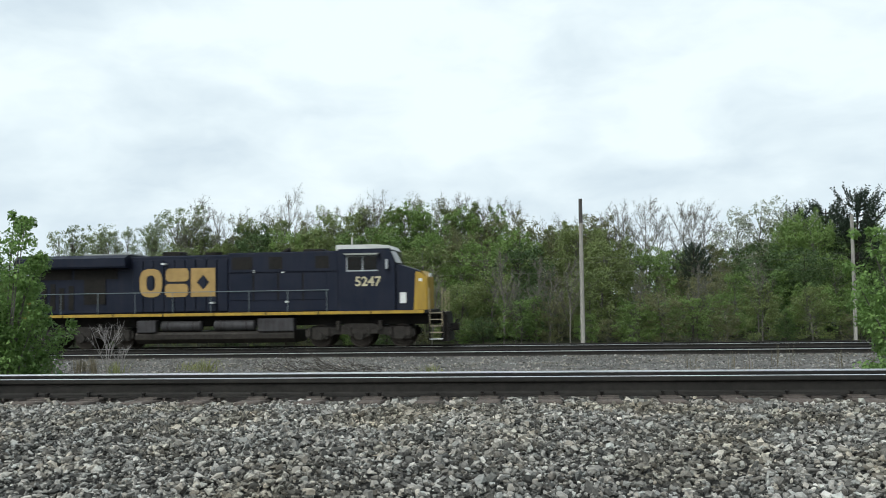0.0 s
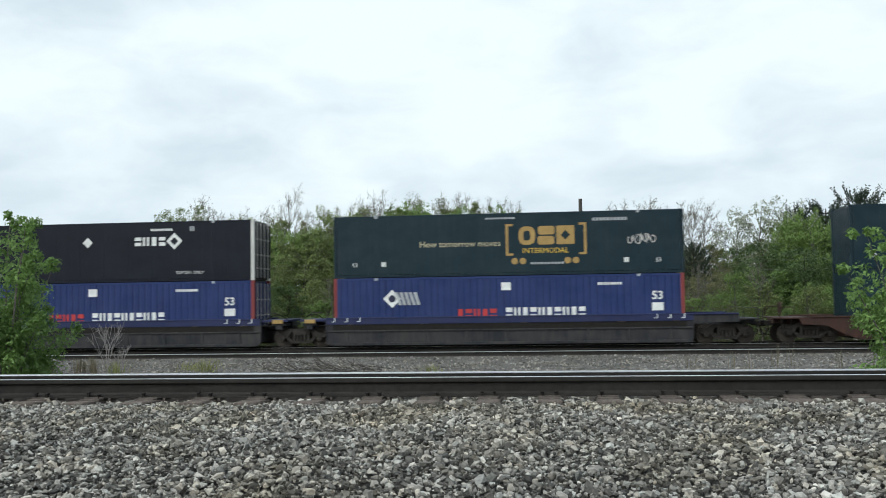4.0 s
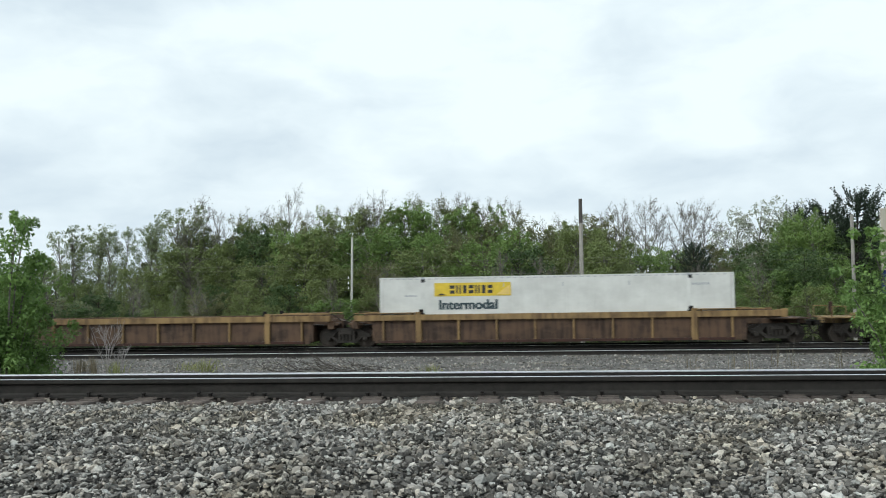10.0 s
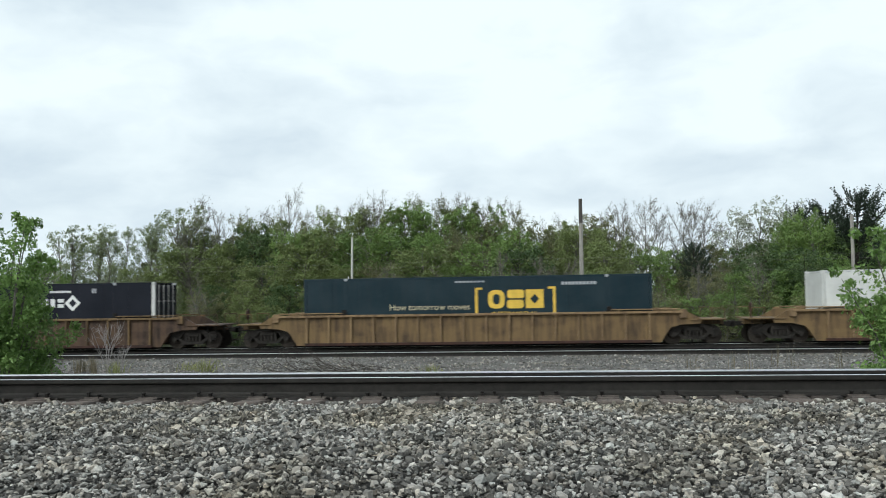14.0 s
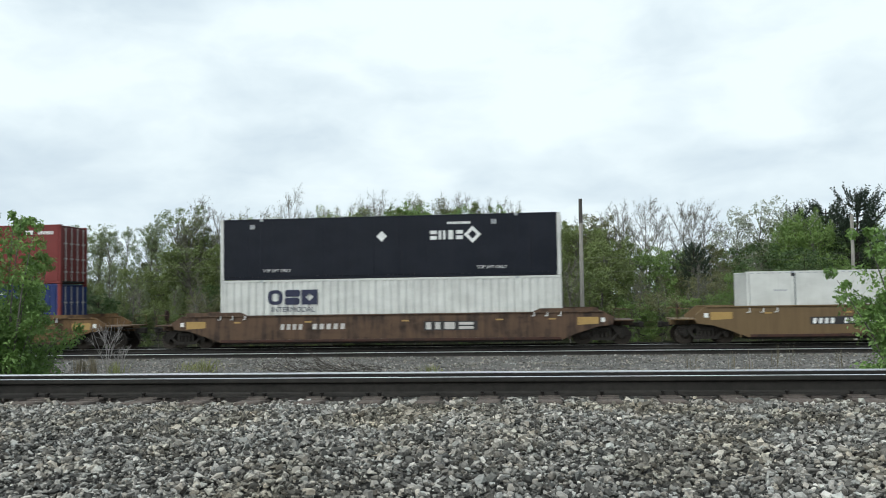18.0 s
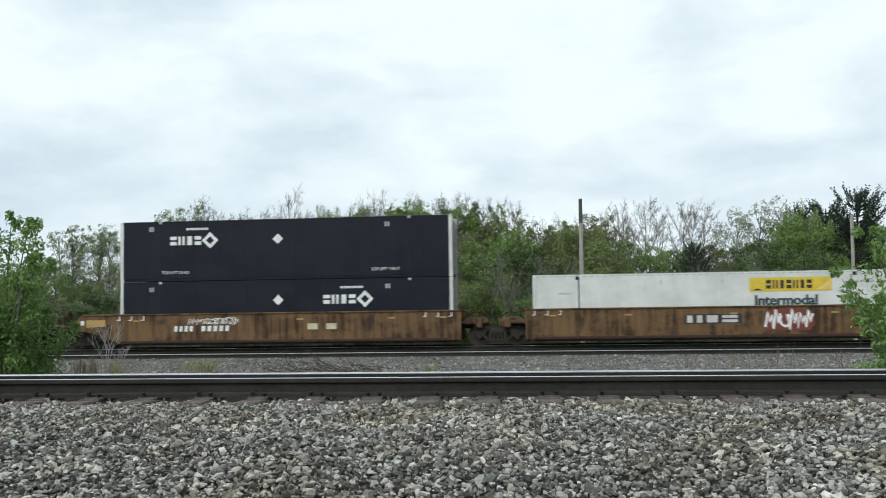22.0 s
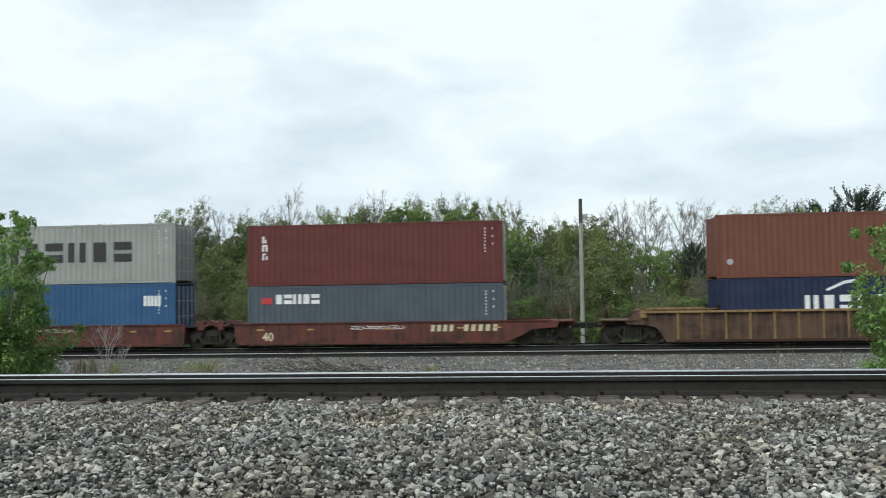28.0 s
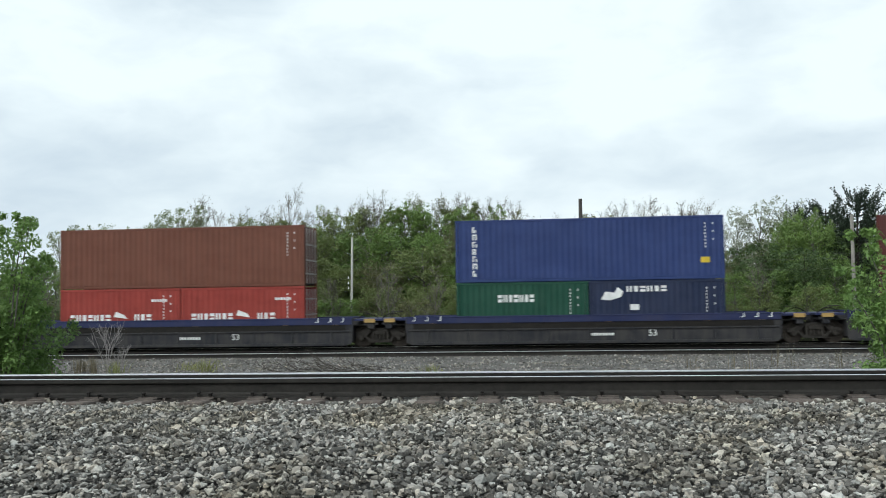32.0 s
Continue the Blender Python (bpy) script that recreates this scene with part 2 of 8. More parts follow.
WHITE_P = paint("white_paint", (0.74, 0.75, 0.74), 0.5, 0.12, 0.10)
PAINTS = {
    "loco_navy": paint("loco_navy_paint", (0.0058, 0.0100, 0.0245), 0.5, 0.16, 0.05),
    "loco_grey": paint("loco_grey_paint", (0.150, 0.160, 0.178), 0.5, 0.62, 0.15),
    "loco_blue": paint("loco_blue_paint", (0.0065, 0.0105, 0.031), 0.5, 0.35, 0.05),
    "yellow": paint("safety_yellow_paint", (0.46, 0.30, 0.045), 0.5, 0.5, 0.35),
    "cream": paint("cream_paint", (0.52, 0.44, 0.28), 0.5, 0.5, 0.4),
    "worn_cream": paint("worn_cream_paint", (0.42, 0.36, 0.22), 0.6, 0.95, 0.7, (0.060, 0.046, 0.036), hard=1),
    "loco_grime": paint("grimy_blue_grey_paint", (0.050, 0.048, 0.055), 0.6, 0.7, 0.35, (0.045, 0.034, 0.027), hard=1),
    "green": paint("deep_green_blue_paint", (0.010, 0.026, 0.036), 0.4, 0.14, 0.03),
    "black": paint("blue_black_paint", (0.0070, 0.0095, 0.0172), 0.42, 0.06, 0.02),
    "stack_blue": paint("royal_blue_paint", (0.022, 0.038, 0.13), 0.45, 0.16, 0.04),
    "orange": paint("orange_paint", (0.47, 0.105, 0.030), 0.5, 0.16, 0.06),
    "pale_orange": paint("faded_orange_paint", (0.57, 0.175, 0.058), 0.5, 0.14, 0.06),
    "bright_orange": paint("bright_orange_paint", (0.52, 0.105, 0.014), 0.45, 0.10, 0.04),
    "ivory": paint("ivory_container_paint", (0.55, 0.515, 0.425), 0.55, 0.20, 0.16),
    "white": paint("white_container_paint", (0.58, 0.59, 0.565), 0.5, 0.10, 0.08),
    "maroon": paint("maroon_paint", (0.17, 0.036, 0.034), 0.45, 0.16, 0.06),
    "brown": paint("iron_brown_paint", (0.152, 0.060, 0.040), 0.5, 0.20, 0.10),
    "red_brown": paint("red_brown_paint", (0.115, 0.033, 0.030), 0.5, 0.20, 0.08),
    "amber": paint("amber_orange_paint", (0.62, 0.21, 0.022), 0.5, 0.12, 0.05),
    "light_grey": paint("light_grey_paint", (0.295, 0.312, 0.290), 0.5, 0.18, 0.14),
    "ship_blue": paint("ship_blue_paint", (0.029, 0.049, 0.150), 0.45, 0.12, 0.04),
    "steel_grey": paint("blue_grey_paint", (0.165, 0.20, 0.21), 0.5, 0.22, 0.14),
    "slate": paint("slate_paint", (0.072, 0.090, 0.110), 0.5, 0.16, 0.06),
    "sky": paint("pale_blue_paint", (0.20, 0.34, 0.40), 0.5, 0.16, 0.08),
    "navy": paint("navy_paint", (0.019, 0.028, 0.064), 0.45, 0.14, 0.05),
    "sea_blue": paint("sea_blue_paint", (0.034, 0.092, 0.195), 0.45, 0.14, 0.05),
    "blue_slate": paint("blue_slate_paint", (0.062, 0.088, 0.15), 0.5, 0.16, 0.06),
    "violet_navy": paint("violet_navy_paint", (0.044, 0.058, 0.112), 0.5, 0.18, 0.06),
    "deep_green": paint("bottle_green_paint", (0.014, 0.064, 0.042), 0.5, 0.14, 0.05),
    "red": paint("bright_red_paint", (0.27, 0.045, 0.036), 0.5, 0.14, 0.06),
    "post_red": paint("faded_red_post_paint", (0.21, 0.045, 0.045), 0.5, 0.25, 0.1),
    "cab_roof": paint("grey_blue_roof_paint", (0.075, 0.105, 0.125), 0.5, 0.4, 0.1),
    "under_grey": paint("sooty_grey_paint", (0.060, 0.058, 0.062), 0.6, 0.6, 0.1, (0.016, 0.014, 0.013), hard=1),
    "dusty": paint("worn_step_paint", (0.34, 0.29, 0.21), 0.7, 0.45, 0.3),
    "car_brown": paint("wagon_brown_paint", (0.112, 0.070, 0.045), 0.6, 0.85, 0.55, (0.030, 0.022, 0.018), hard=1),
    "car_tan": paint("wagon_tan_paint", (0.200, 0.135, 0.064), 0.6, 0.75, 0.6, (0.052, 0.036, 0.025), hard=1),
    # Tan lightened for chords and ribs: the light they catch is in the colour.
    "car_lit_tan": paint("wagon_faded_tan_paint", (0.27, 0.185, 0.098), 0.6, 0.6, 0.45, (0.075, 0.052, 0.036), hard=1),
    "car_yellow": paint("wagon_yellow_paint", (0.31, 0.212, 0.098), 0.6, 0.62, 0.6, (0.060, 0.042, 0.028), hard=1),
    "car_gold": paint("wagon_gold_paint", (0.166, 0.101, 0.046), 0.6, 0.95, 0.75, (0.040, 0.024, 0.014), hard=1),
    "car_sand": paint("wagon_sand_brown_paint", (0.158, 0.110, 0.057), 0.6, 0.5, 0.5, (0.062, 0.040, 0.024)),
    "car_ochre": paint("wagon_ochre_paint", (0.275, 0.185, 0.082), 0.6, 0.7, 0.5, (0.070, 0.046, 0.028), hard=1),
    "car_dark": paint("wagon_dark_brown_paint", (0.062, 0.030, 0.023), 0.6, 0.7, 0.6, (0.022, 0.017, 0.015), hard=1),
    "car_red": paint("wagon_red_brown_paint", (0.125, 0.040, 0.030), 0.6, 0.8, 0.5, (0.030, 0.022, 0.019), hard=1),
    "car_grey": paint("wagon_grey_paint", (0.020, 0.0215, 0.027), 0.6, 0.6, 0.2, (0.060, 0.056, 0.052), hard=1),
    "car_blue": paint("wagon_blue_paint", (0.020, 0.028, 0.085), 0.55, 0.25, 0.08),
}
MARK = {
    "white": plain("white_lettering", (0.72, 0.73, 0.72)), "yellow": plain("yellow_lettering", (0.68, 0.46, 0.06)),
    "old_yellow": plain("faded_yellow_lettering", (0.36, 0.235, 0.075)), "navy": plain("navy_lettering", (0.012, 0.016, 0.050)),
    "black": plain("black_lettering", (0.016, 0.016, 0.018)), "red": plain("red_lettering", (0.42, 0.03, 0.03)),
    "teal": plain("pale_teal_panel", (0.19, 0.40, 0.455)), "orange": plain("orange_panel", (0.55, 0.13, 0.04)),
    "rust": plain("brown_lettering", (0.14, 0.032, 0.02)), "grey": plain("grey_lettering", (0.36, 0.38, 0.40)), "dark_grey": plain("dark_grey_lettering", (0.022, 0.045, 0.055)),
    "sign": plain("yellow_sign_panel", (0.60, 0.44, 0.03)), "blue": plain("blue_panel", (0.03, 0.05, 0.25)),
    "gold": plain("gold_stripe_panel", (0.66, 0.48, 0.14)), "cream": plain("cream_lettering", (0.52, 0.47, 0.31)),
    "violet": plain("violet_spray_paint", (0.065, 0.055, 0.090)), "pale": plain("pale_spray_paint", (0.50, 0.48, 0.46)),
}


# ---- building helpers ----
class Shape:
    """A list of vertices and faces to which solids are added."""

    def __init__(self):
        self.v, self.f = [], []

    def add(self, verts, faces):
        k = len(self.v)
        self.v += [tuple(p) for p in verts]
        self.f += [tuple(k + i for i in face) for face in faces]
        return self

    def box(self, x0, x1, y0, y1, z0, z1, c=0.0):
        """A box, its upright edges and top edges cut by c."""
        if c <= 0:
            p = [(x0, y0, z0), (x1, y0, z0), (x1, y1, z0), (x0, y1, z0), (x0, y0, z1), (x1, y0, z1), (x1, y1, z1), (x0, y1, z1)]
            return self.add(p, [(3, 2, 1, 0), (4, 5, 6, 7), (0, 1, 5, 4), (1, 2, 6, 5), (2, 3, 7, 6), (3, 0, 4, 7)])
        ring = [(x0 + c, y0), (x1 - c, y0), (x1, y0 + c), (x1, y1 - c), (x1 - c, y1), (x0 + c, y1), (x0, y1 - c), (x0, y0 + c)]
        mx, my = (x0 + x1) / 2, (y0 + y1) / 2
        sx, sy = 1 - 2 * c / (x1 - x0), 1 - 2 * c / (y1 - y0)
        small = [(mx + (x - mx) * sx, my + (y - my) * sy) for x, y in ring]
        rows = [(small, z0), (ring, z0 + c), (ring, z1 - c), (small, z1)]
        p = [(x, y, z) for r, z in rows for x, y in r]
        f = [tuple(range(7, -1, -1)), tuple(range(24, 32))]
        for k in range(3):
            f += [(8 * k + i, 8 * k + (i + 1) % 8, 8 * k + 8 + (i + 1) % 8, 8 * k + 8 + i) for i in range(8)]
        return self.add(p, f)

    def slab_y(self, poly, y0, y1):
        """An outline in x and z, anticlockwise seen from -y, made solid between y0 and y1."""
        n = len(poly)
        p = [(x, y0, z) for x, z in poly] + [(x, y1, z) for x, z in poly]
        f = [tuple(range(n)), tuple(range(2 * n - 1, n - 1, -1))]
        return self.add(p, f + [((i + 1) % n, i, n + i, n + (i + 1) % n) for i in range(n)])

    def slab_x(self, poly, x0, x1):
        """An outline in y and z, anticlockwise seen from +x, made solid between x0 and x1."""
        n = len(poly)
        p = [(x1, y, z) for y, z in poly] + [(x0, y, z) for y, z in poly]
        f = [tuple(range(n)), tuple(range(2 * n - 1, n - 1, -1))]
        return self.add(p, f + [((i + 1) % n, i, n + i, n + (i + 1) % n) for i in range(n)])

    def tube(self, a, b, r0, r1=None, n=8):
        """A rod or a cone from a to b."""
        a, b = Vector(a), Vector(b)
        r1 = r0 if r1 is None else r1
        w = (b - a).normalized()
        u = w.orthogonal().normalized()
        s = w.cross(u)
        p = []
        for c, r in ((a, r0), (b, r1)):
            p += [c + (u * math.cos(2 * math.pi * i / n) + s * math.sin(2 * math.pi * i / n)) * r for i in range(n)]
        f = [tuple(range(n - 1, -1, -1)), tuple(range(n, 2 * n))]
        return self.add(p, f + [(i, (i + 1) % n, n + (i + 1) % n, n + i) for i in range(n)])

    def sweep(self, path, r, n=5):
        """One bent rod or hose along a path."""
        path = [Vector(p) for p in path]
        ring = []
        for i, p in enumerate(path):
            w = (path[min(i + 1, len(path) - 1)] - path[max(i - 1, 0)]).normalized()
            u = w.cross(Vector((0, 1, 0)) if abs(w.y) < 0.8 else Vector((1, 0, 0))).normalized()
            q = w.cross(u)
            ring += [p + (u * math.cos(2 * math.pi * k / n) + q * math.sin(2 * math.pi * k / n)) * r for k in range(n)]
        f = [tuple(range(n - 1, -1, -1)), tuple(range(len(ring) - n, len(ring)))]
        for i in range(len(path) - 1):
            f += [(i * n + k, i * n + (k + 1) % n, (i + 1) * n + (k + 1) % n, (i + 1) * n + k) for k in range(n)]
        return self.add(ring, f)

    def mesh(self, name, mat):
        me = bpy.data.meshes.new(name)
        me.from_pydata(self.v, [], self.f)
        me.materials.append(mat)
        return me


def fast_mesh(name, verts, faces, mat):
    """A large mesh from arrays of vertices and of faces with equal numbers of corners."""
    me = bpy.data.meshes.new(name)
    verts, faces = np.asarray(verts, dtype=np.float32), np.asarray(faces, dtype=np.int32)
    k = faces.shape[1]
    me.vertices.add(len(verts))
    me.vertices.foreach_set("co", verts.ravel())
    me.loops.add(faces.size)
    me.loops.foreach_set("vertex_index", faces.ravel())
    me.polygons.add(len(faces))
    me.polygons.foreach_set("loop_start", np.arange(0, faces.size, k, dtype=np.int32))
    me.update(calc_edges=True)
    me.shade_flat()
    me.materials.append(mat)
    return me


def part(name, shape, material, parent, label="", at=None):
    """One mesh object under a thing or under a part."""
    me = shape.mesh(name, material) if isinstance(shape, Shape) else shape
    ob = new(name, me)
    ob.parent = parent
    if at is not None:
        ob.location = at
    return tagged(ob, label)


def thing(name, label, category, group="", kind="", at=(0, 0, 0)):
    ob = new(name)
    ob.empty_display_size = 0.2
    ob.location = at
    return tagged(ob, label, category, group, kind)


def structure(name, shape, material, label="", category=""):
    ob = new(name, shape.mesh(name, material) if isinstance(shape, Shape) else shape)
    return tagged(ob, label, category, "", "structure")


WORDS = {}


def word_mesh(text, mat, size, bold=0.0):
    """Lettering as a flat mesh in x and z, its lower left corner at 0, readable from -y."""
    key = (text, mat.name, size, bold)
    if key not in WORDS:
        cu = bpy.data.curves.new("word", "FONT")
        cu.body, cu.size, cu.extrude, cu.offset, cu.resolution_u = text, size, 0.0015, bold, 3
        ob = new("word", cu)
        me = bpy.data.meshes.new_from_object(ob.evaluated_get(bpy.context.evaluated_depsgraph_get()))
        bpy.data.objects.remove(ob)
        me.transform(Matrix.Rotation(radians(90), 4, "X"))
        if text == "Intermodal":
            both = bmesh.new()
            both.from_mesh(me)
            me.transform(Matrix.Translation((0.035, -0.002, 0.0)))
            both.from_mesh(me)
            both.to_mesh(me)
            both.free()
        me.materials.clear()
        me.materials.append(mat)
        WORDS[key] = me
    return WORDS[key]


# all the lettering is cut before the scene grows large
for args in (("5247", MARK["cream"], 0.62), ("248", MARK["cream"], 0.66), ("603", MARK["cream"], 0.62), ("Intermodal", MARK["dark_grey"], 0.62),
             ("How tomorrow moves", MARK["cream"], 0.40), ("INTERMODAL", MARK["yellow"], 0.34), ("INTERMODAL", MARK["navy"], 0.34),
             ("TOP LIFT ONLY", MARK["white"], 0.20), ("53", MARK["white"], 0.52), ("53", MARK["white"], 0.26), ("53", MARK["black"], 0.5),
             ("40", MARK["cream"], 0.55), ("45", MARK["white"], 0.62), ("125T", MARK["white"], 0.40)):
    word_mesh(*args, 0.012 if args[2] > 0.5 else 0.0)


def written(parent, text, color, size, x, y, z, name="lettering"):
    bold = 0.012 if size > 0.5 else 0.0
    return part(name, word_mesh(text, MARK[color], size, bold), None, parent, at=(x, y, z))


def bars(parent, color, x, z, w, h, n, y, name="marking", hollow=False, lean=0.0, gap=0.22, label=""):
    """A row of n upright blocks, w long in all and h high, on a side at y."""
    s = Shape()
    step = w / n
    for i in range(n):
        a, b = x + i * step, x + (i + 1) * step - gap * step
        if hollow:
            q, form = (b - a) * 0.36, (2 * i + n) % 3
            for x0, x1, z0, z1 in (((a, a + q, z, z + h), (b - q, b, z, z + h)), ((a, b, z, z + h * 0.40), (a, b, z + h * 0.60, z + h)), ((a + q * 0.4, b - q * 0.4, z, z + h),))[form]:
                s.slab_y([(x0, z0), (x1, z0), (x1, z1), (x0, z1)], y, y + 0.003)
        else:
            s.slab_y([(a, z), (b, z), (b + lean * h, z + h), (a + lean * h, z + h)], y, y + 0.003)
    ob = part(name, s, MARK[color], parent, label)
    return tagged(ob, kind="stuff") if name in ("code_marking", "reporting_mark", "reflective_strip") else ob


def brand(parent, color, x, z, w, h, y):
    """Three heavy plain shapes in place of a brand name: a ring, two stacked slabs and a block with a diamond hole."""
    k, b = w * 0.30, h * 0.24
    s = Shape()
    ring = []
    for r0, r1 in ((k * 0.5, h * 0.5), (k * 0.5 - b * 1.05, h * 0.5 - b * 0.95)):
        ring.append([(x + k / 2 + r0 * math.copysign(abs(math.cos(u)) ** 0.7, math.cos(u)), z + h / 2 + r1 * math.copysign(abs(math.sin(u)) ** 0.7, math.sin(u)))
                     for u in (2 * math.pi * (i + 0.5) / 20 for i in range(20))])
    for i in range(20):
        j = (i + 1) % 20
        s.slab_y([ring[1][i], ring[0][i], ring[0][j], ring[1][j]], y, y + 0.003)
    x1, q = x + w * 0.34, h * 0.09
    for z0, dx in ((z, 0.0), (z + h * 0.54, w * 0.01)):
        z1 = z0 + h * 0.46
        s.slab_y([(x1 + dx + q, z0), (x1 + dx + k - q, z0), (x1 + dx + k, z0 + q), (x1 + dx + k, z1 - q), (x1 + dx + k - q, z1), (x1 + dx + q, z1), (x1 + dx, z1 - q), (x1 + dx, z0 + q)], y, y + 0.003)
    x2, d, m = x + w * 0.68, w * 0.32, z + h / 2
    hole = [(x2 + d * 0.5, m - h * 0.26), (x2 + d * 0.76, m), (x2 + d * 0.5, m + h * 0.26), (x2 + d * 0.24, m)]
    rim = [(x2, z), (x2 + d, z), (x2 + d, z + h), (x2, z + h)]
    for i in range(4):
        j = (i + 1) % 4
        s.slab_y([rim[i], rim[j], hole[j], hole[i]], y, y + 0.003)
    return part("logo", s, MARK[color], parent, "heavy block letters drawn as plain shapes")


def outline(parent, color, poly, y, name="marking", label=""):
    return part(name, Shape().slab_y(poly, y, y + 0.003), MARK[color], parent, label)


SPEED = 26.65
MOVERS = []


def ride(ob, s, y, z, turn=0.0):
    """Lets ob run along the track: s is its place at the start."""
    MOVERS.append((ob, s, y, z, turn))
    return ob


# ---- ground, ballast and tracks ----
TRACK_C, TRACK_B, TRACK_A = 43.28, 39.01, 9.64
profile = [(-4000, 0.4), (-60, 0.5), (-6, 0.8), (0, 0.95), (4, 1.12), (6, 1.20), (7.4, 1.27), (11.9, 1.12), (14.2, -0.20), (18, -0.42), (30, -0.42), (35.0, -0.40),
           (47.2, -0.42), (48.5, -0.75), (51, -0.55), (60, -0.35), (90, 0.0), (400, 0.6), (4500, 1.0)]
g_v, g_f = [], []
xs = [-4500, -900, -300, -80, -40, -20, 0, 20, 40, 80, 300, 900, 4500]
for yy, zz in profile:
    g_v += [(xx, yy, zz) for xx in xs]
for r in range(len(profile) - 1):
    for c in range(len(xs) - 1):
        k = r * len(xs) + c
        g_f.append((k, k + 1, k + 1 + len(xs), k + len(xs)))
structure("ground", fast_mesh("ground", g_v, g_f, SOIL), None, "dark soil with leaf litter beside the railway", "ground")


def sheet(name, rows, x0, x1, step, mat, label, rough=0.03, thick=0.25):
    """A bed of ballast: a cross-section drawn along x, a little uneven."""
    nx = int((x1 - x0) / step) + 1
    v, f = [], []
    for j, (yy, zz) in enumerate(rows):
        for i in range(nx):
            xx = x0 + (x1 - x0) * i / (nx - 1)
            edge = j in (0, len(rows) - 1)
            v.append((xx, yy, zz if edge else zz + rough * (noise.noise((xx * 1.3, yy * 1.3, 3.1)))))
    for j in range(len(rows) - 1):
        for i in range(nx - 1):
            k = j * nx + i
            f.append((k, k + 1, k + 1 + nx, k + nx))
    return structure(name, fast_mesh(name, v, f, mat), None, label, "ballast")


def dense(rows, step):
    out = []
    for (ya, za), (yb, zb) in zip(rows, rows[1:]):
        n = max(1, int(abs(yb - ya) / step))
        out += [(ya + (yb - ya) * i / n, za + (zb - za) * i / n) for i in range(n)]
    return out + [rows[-1]]


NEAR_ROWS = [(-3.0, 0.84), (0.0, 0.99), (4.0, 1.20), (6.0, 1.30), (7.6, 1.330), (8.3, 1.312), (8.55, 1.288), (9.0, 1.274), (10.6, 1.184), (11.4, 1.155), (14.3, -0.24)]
sheet("ballast_near", dense(NEAR_ROWS, 0.4), -30, 30, 0.5, SHADE_BED, "near-black ballast bed under the near track, dark for the shade between stones")
FAR_ROWS = [(26.0, -0.46), (28.0, -0.36), (33.0, -0.34), (36.3, -0.30), (37.2, -0.19), (45.2, -0.19), (46.6, -0.45)]
sheet("ballast_far", dense(FAR_ROWS[:5], 0.9), -70, 50, 0.8, GRAVEL, "pale grey gravel beside the two far tracks", 0.05)
sheet("ballast_tracks", dense(FAR_ROWS[4:], 0.8), -70, 50, 0.8, DARK_GRAVEL, "dark gravel under the two far tracks", 0.04)
for name, xa, xb in (("ballast_west", -1000, -70), ("ballast_east", 50, 1000)):
    sheet(name, FAR_ROWS, xa, xb, 40, GRAVEL, "grey gravel under the far tracks", 0.0)
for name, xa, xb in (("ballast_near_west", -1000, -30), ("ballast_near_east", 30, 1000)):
    sheet(name, NEAR_ROWS, xa, xb, 40, SHADE_BED, "ballast under the near track in the same shade-dark colour", 0.0)


def height_near(y):
    for (ya, za), (yb, zb) in zip(NEAR_ROWS, NEAR_ROWS[1:]):
        if ya <= y <= yb:
            return za + (zb - za) * (y - ya) / (yb - ya)
    return 1.2


def stones(name, spots, sizes, mat, label, rng, rough=True):
    """Many angular stones, joined: each a many-sided lump, squashed and turned."""
    g = (1 + 5 ** 0.5) / 2
    base = np.array([(-1, g, 0), (1, g, 0), (-1, -g, 0), (1, -g, 0), (0, -1, g), (0, 1, g), (0, -1, -g), (0, 1, -g), (g, 0, -1), (g, 0, 1), (-g, 0, -1), (-g, 0, 1)]) * 0.56
    tri = np.array([(0, 11, 5), (0, 5, 1), (0, 1, 7), (0, 7, 10), (0, 10, 11), (1, 5, 9), (5, 11, 4), (11, 10, 2), (10, 7, 6), (7, 1, 8),
                    (3, 9, 4), (3, 4, 2), (3, 2, 6), (3, 6, 8), (3, 8, 9), (4, 9, 5), (2, 4, 11), (6, 2, 10), (8, 6, 7), (9, 8, 1)])
    if rough:
        base = np.array([(-1, -1, -1), (1, -1, -1), (1, 1, -1), (-1, 1, -1), (-1, -1, 1), (1, -1, 1), (1, 1, 1), (-1, 1, 1)]) * 0.66
        tri = np.array([(0, 2, 1), (0, 3, 2), (4, 5, 6), (4, 6, 7), (0, 1, 5), (0, 5, 4), (1, 2, 6), (1, 6, 5), (2, 3, 7), (2, 7, 6), (3, 0, 4), (3, 4, 7)])
    n, k = len(spots), len(base)
    q = rng.normal(size=(n, 4))
    q /= np.linalg.norm(q, axis=1)[:, None]
    w, x, y, z = q.T
    rot = np.stack([1 - 2 * (y * y + z * z), 2 * (x * y - z * w), 2 * (x * z + y * w), 2 * (x * y + z * w), 1 - 2 * (x * x + z * z), 2 * (y * z - x * w),
                    2 * (x * z - y * w), 2 * (y * z + x * w), 1 - 2 * (x * x + y * y)], axis=1).reshape(n, 3, 3)
    lump = (base[None] + rng.uniform(-0.42, 0.42, (n, k, 3))) * rng.uniform((0.75, 0.55, 0.45), (1.35, 1.0, 0.8), (n, 3))[:, None, :]
    pts = np.einsum("nij,nkj->nki", rot, lump) * np.asarray(sizes)[:, None, None] * np.array((1.10, 1.0, 0.84)) + np.asarray(spots)[:, None, :]
    faces = (tri[None] + k * np.arange(n)[:, None, None]).reshape(-1, 3)
    ob = new(name, fast_mesh(name, pts.reshape(-1, 3), faces, mat))
    return tagged(ob, label, "ballast", "", "stuff")


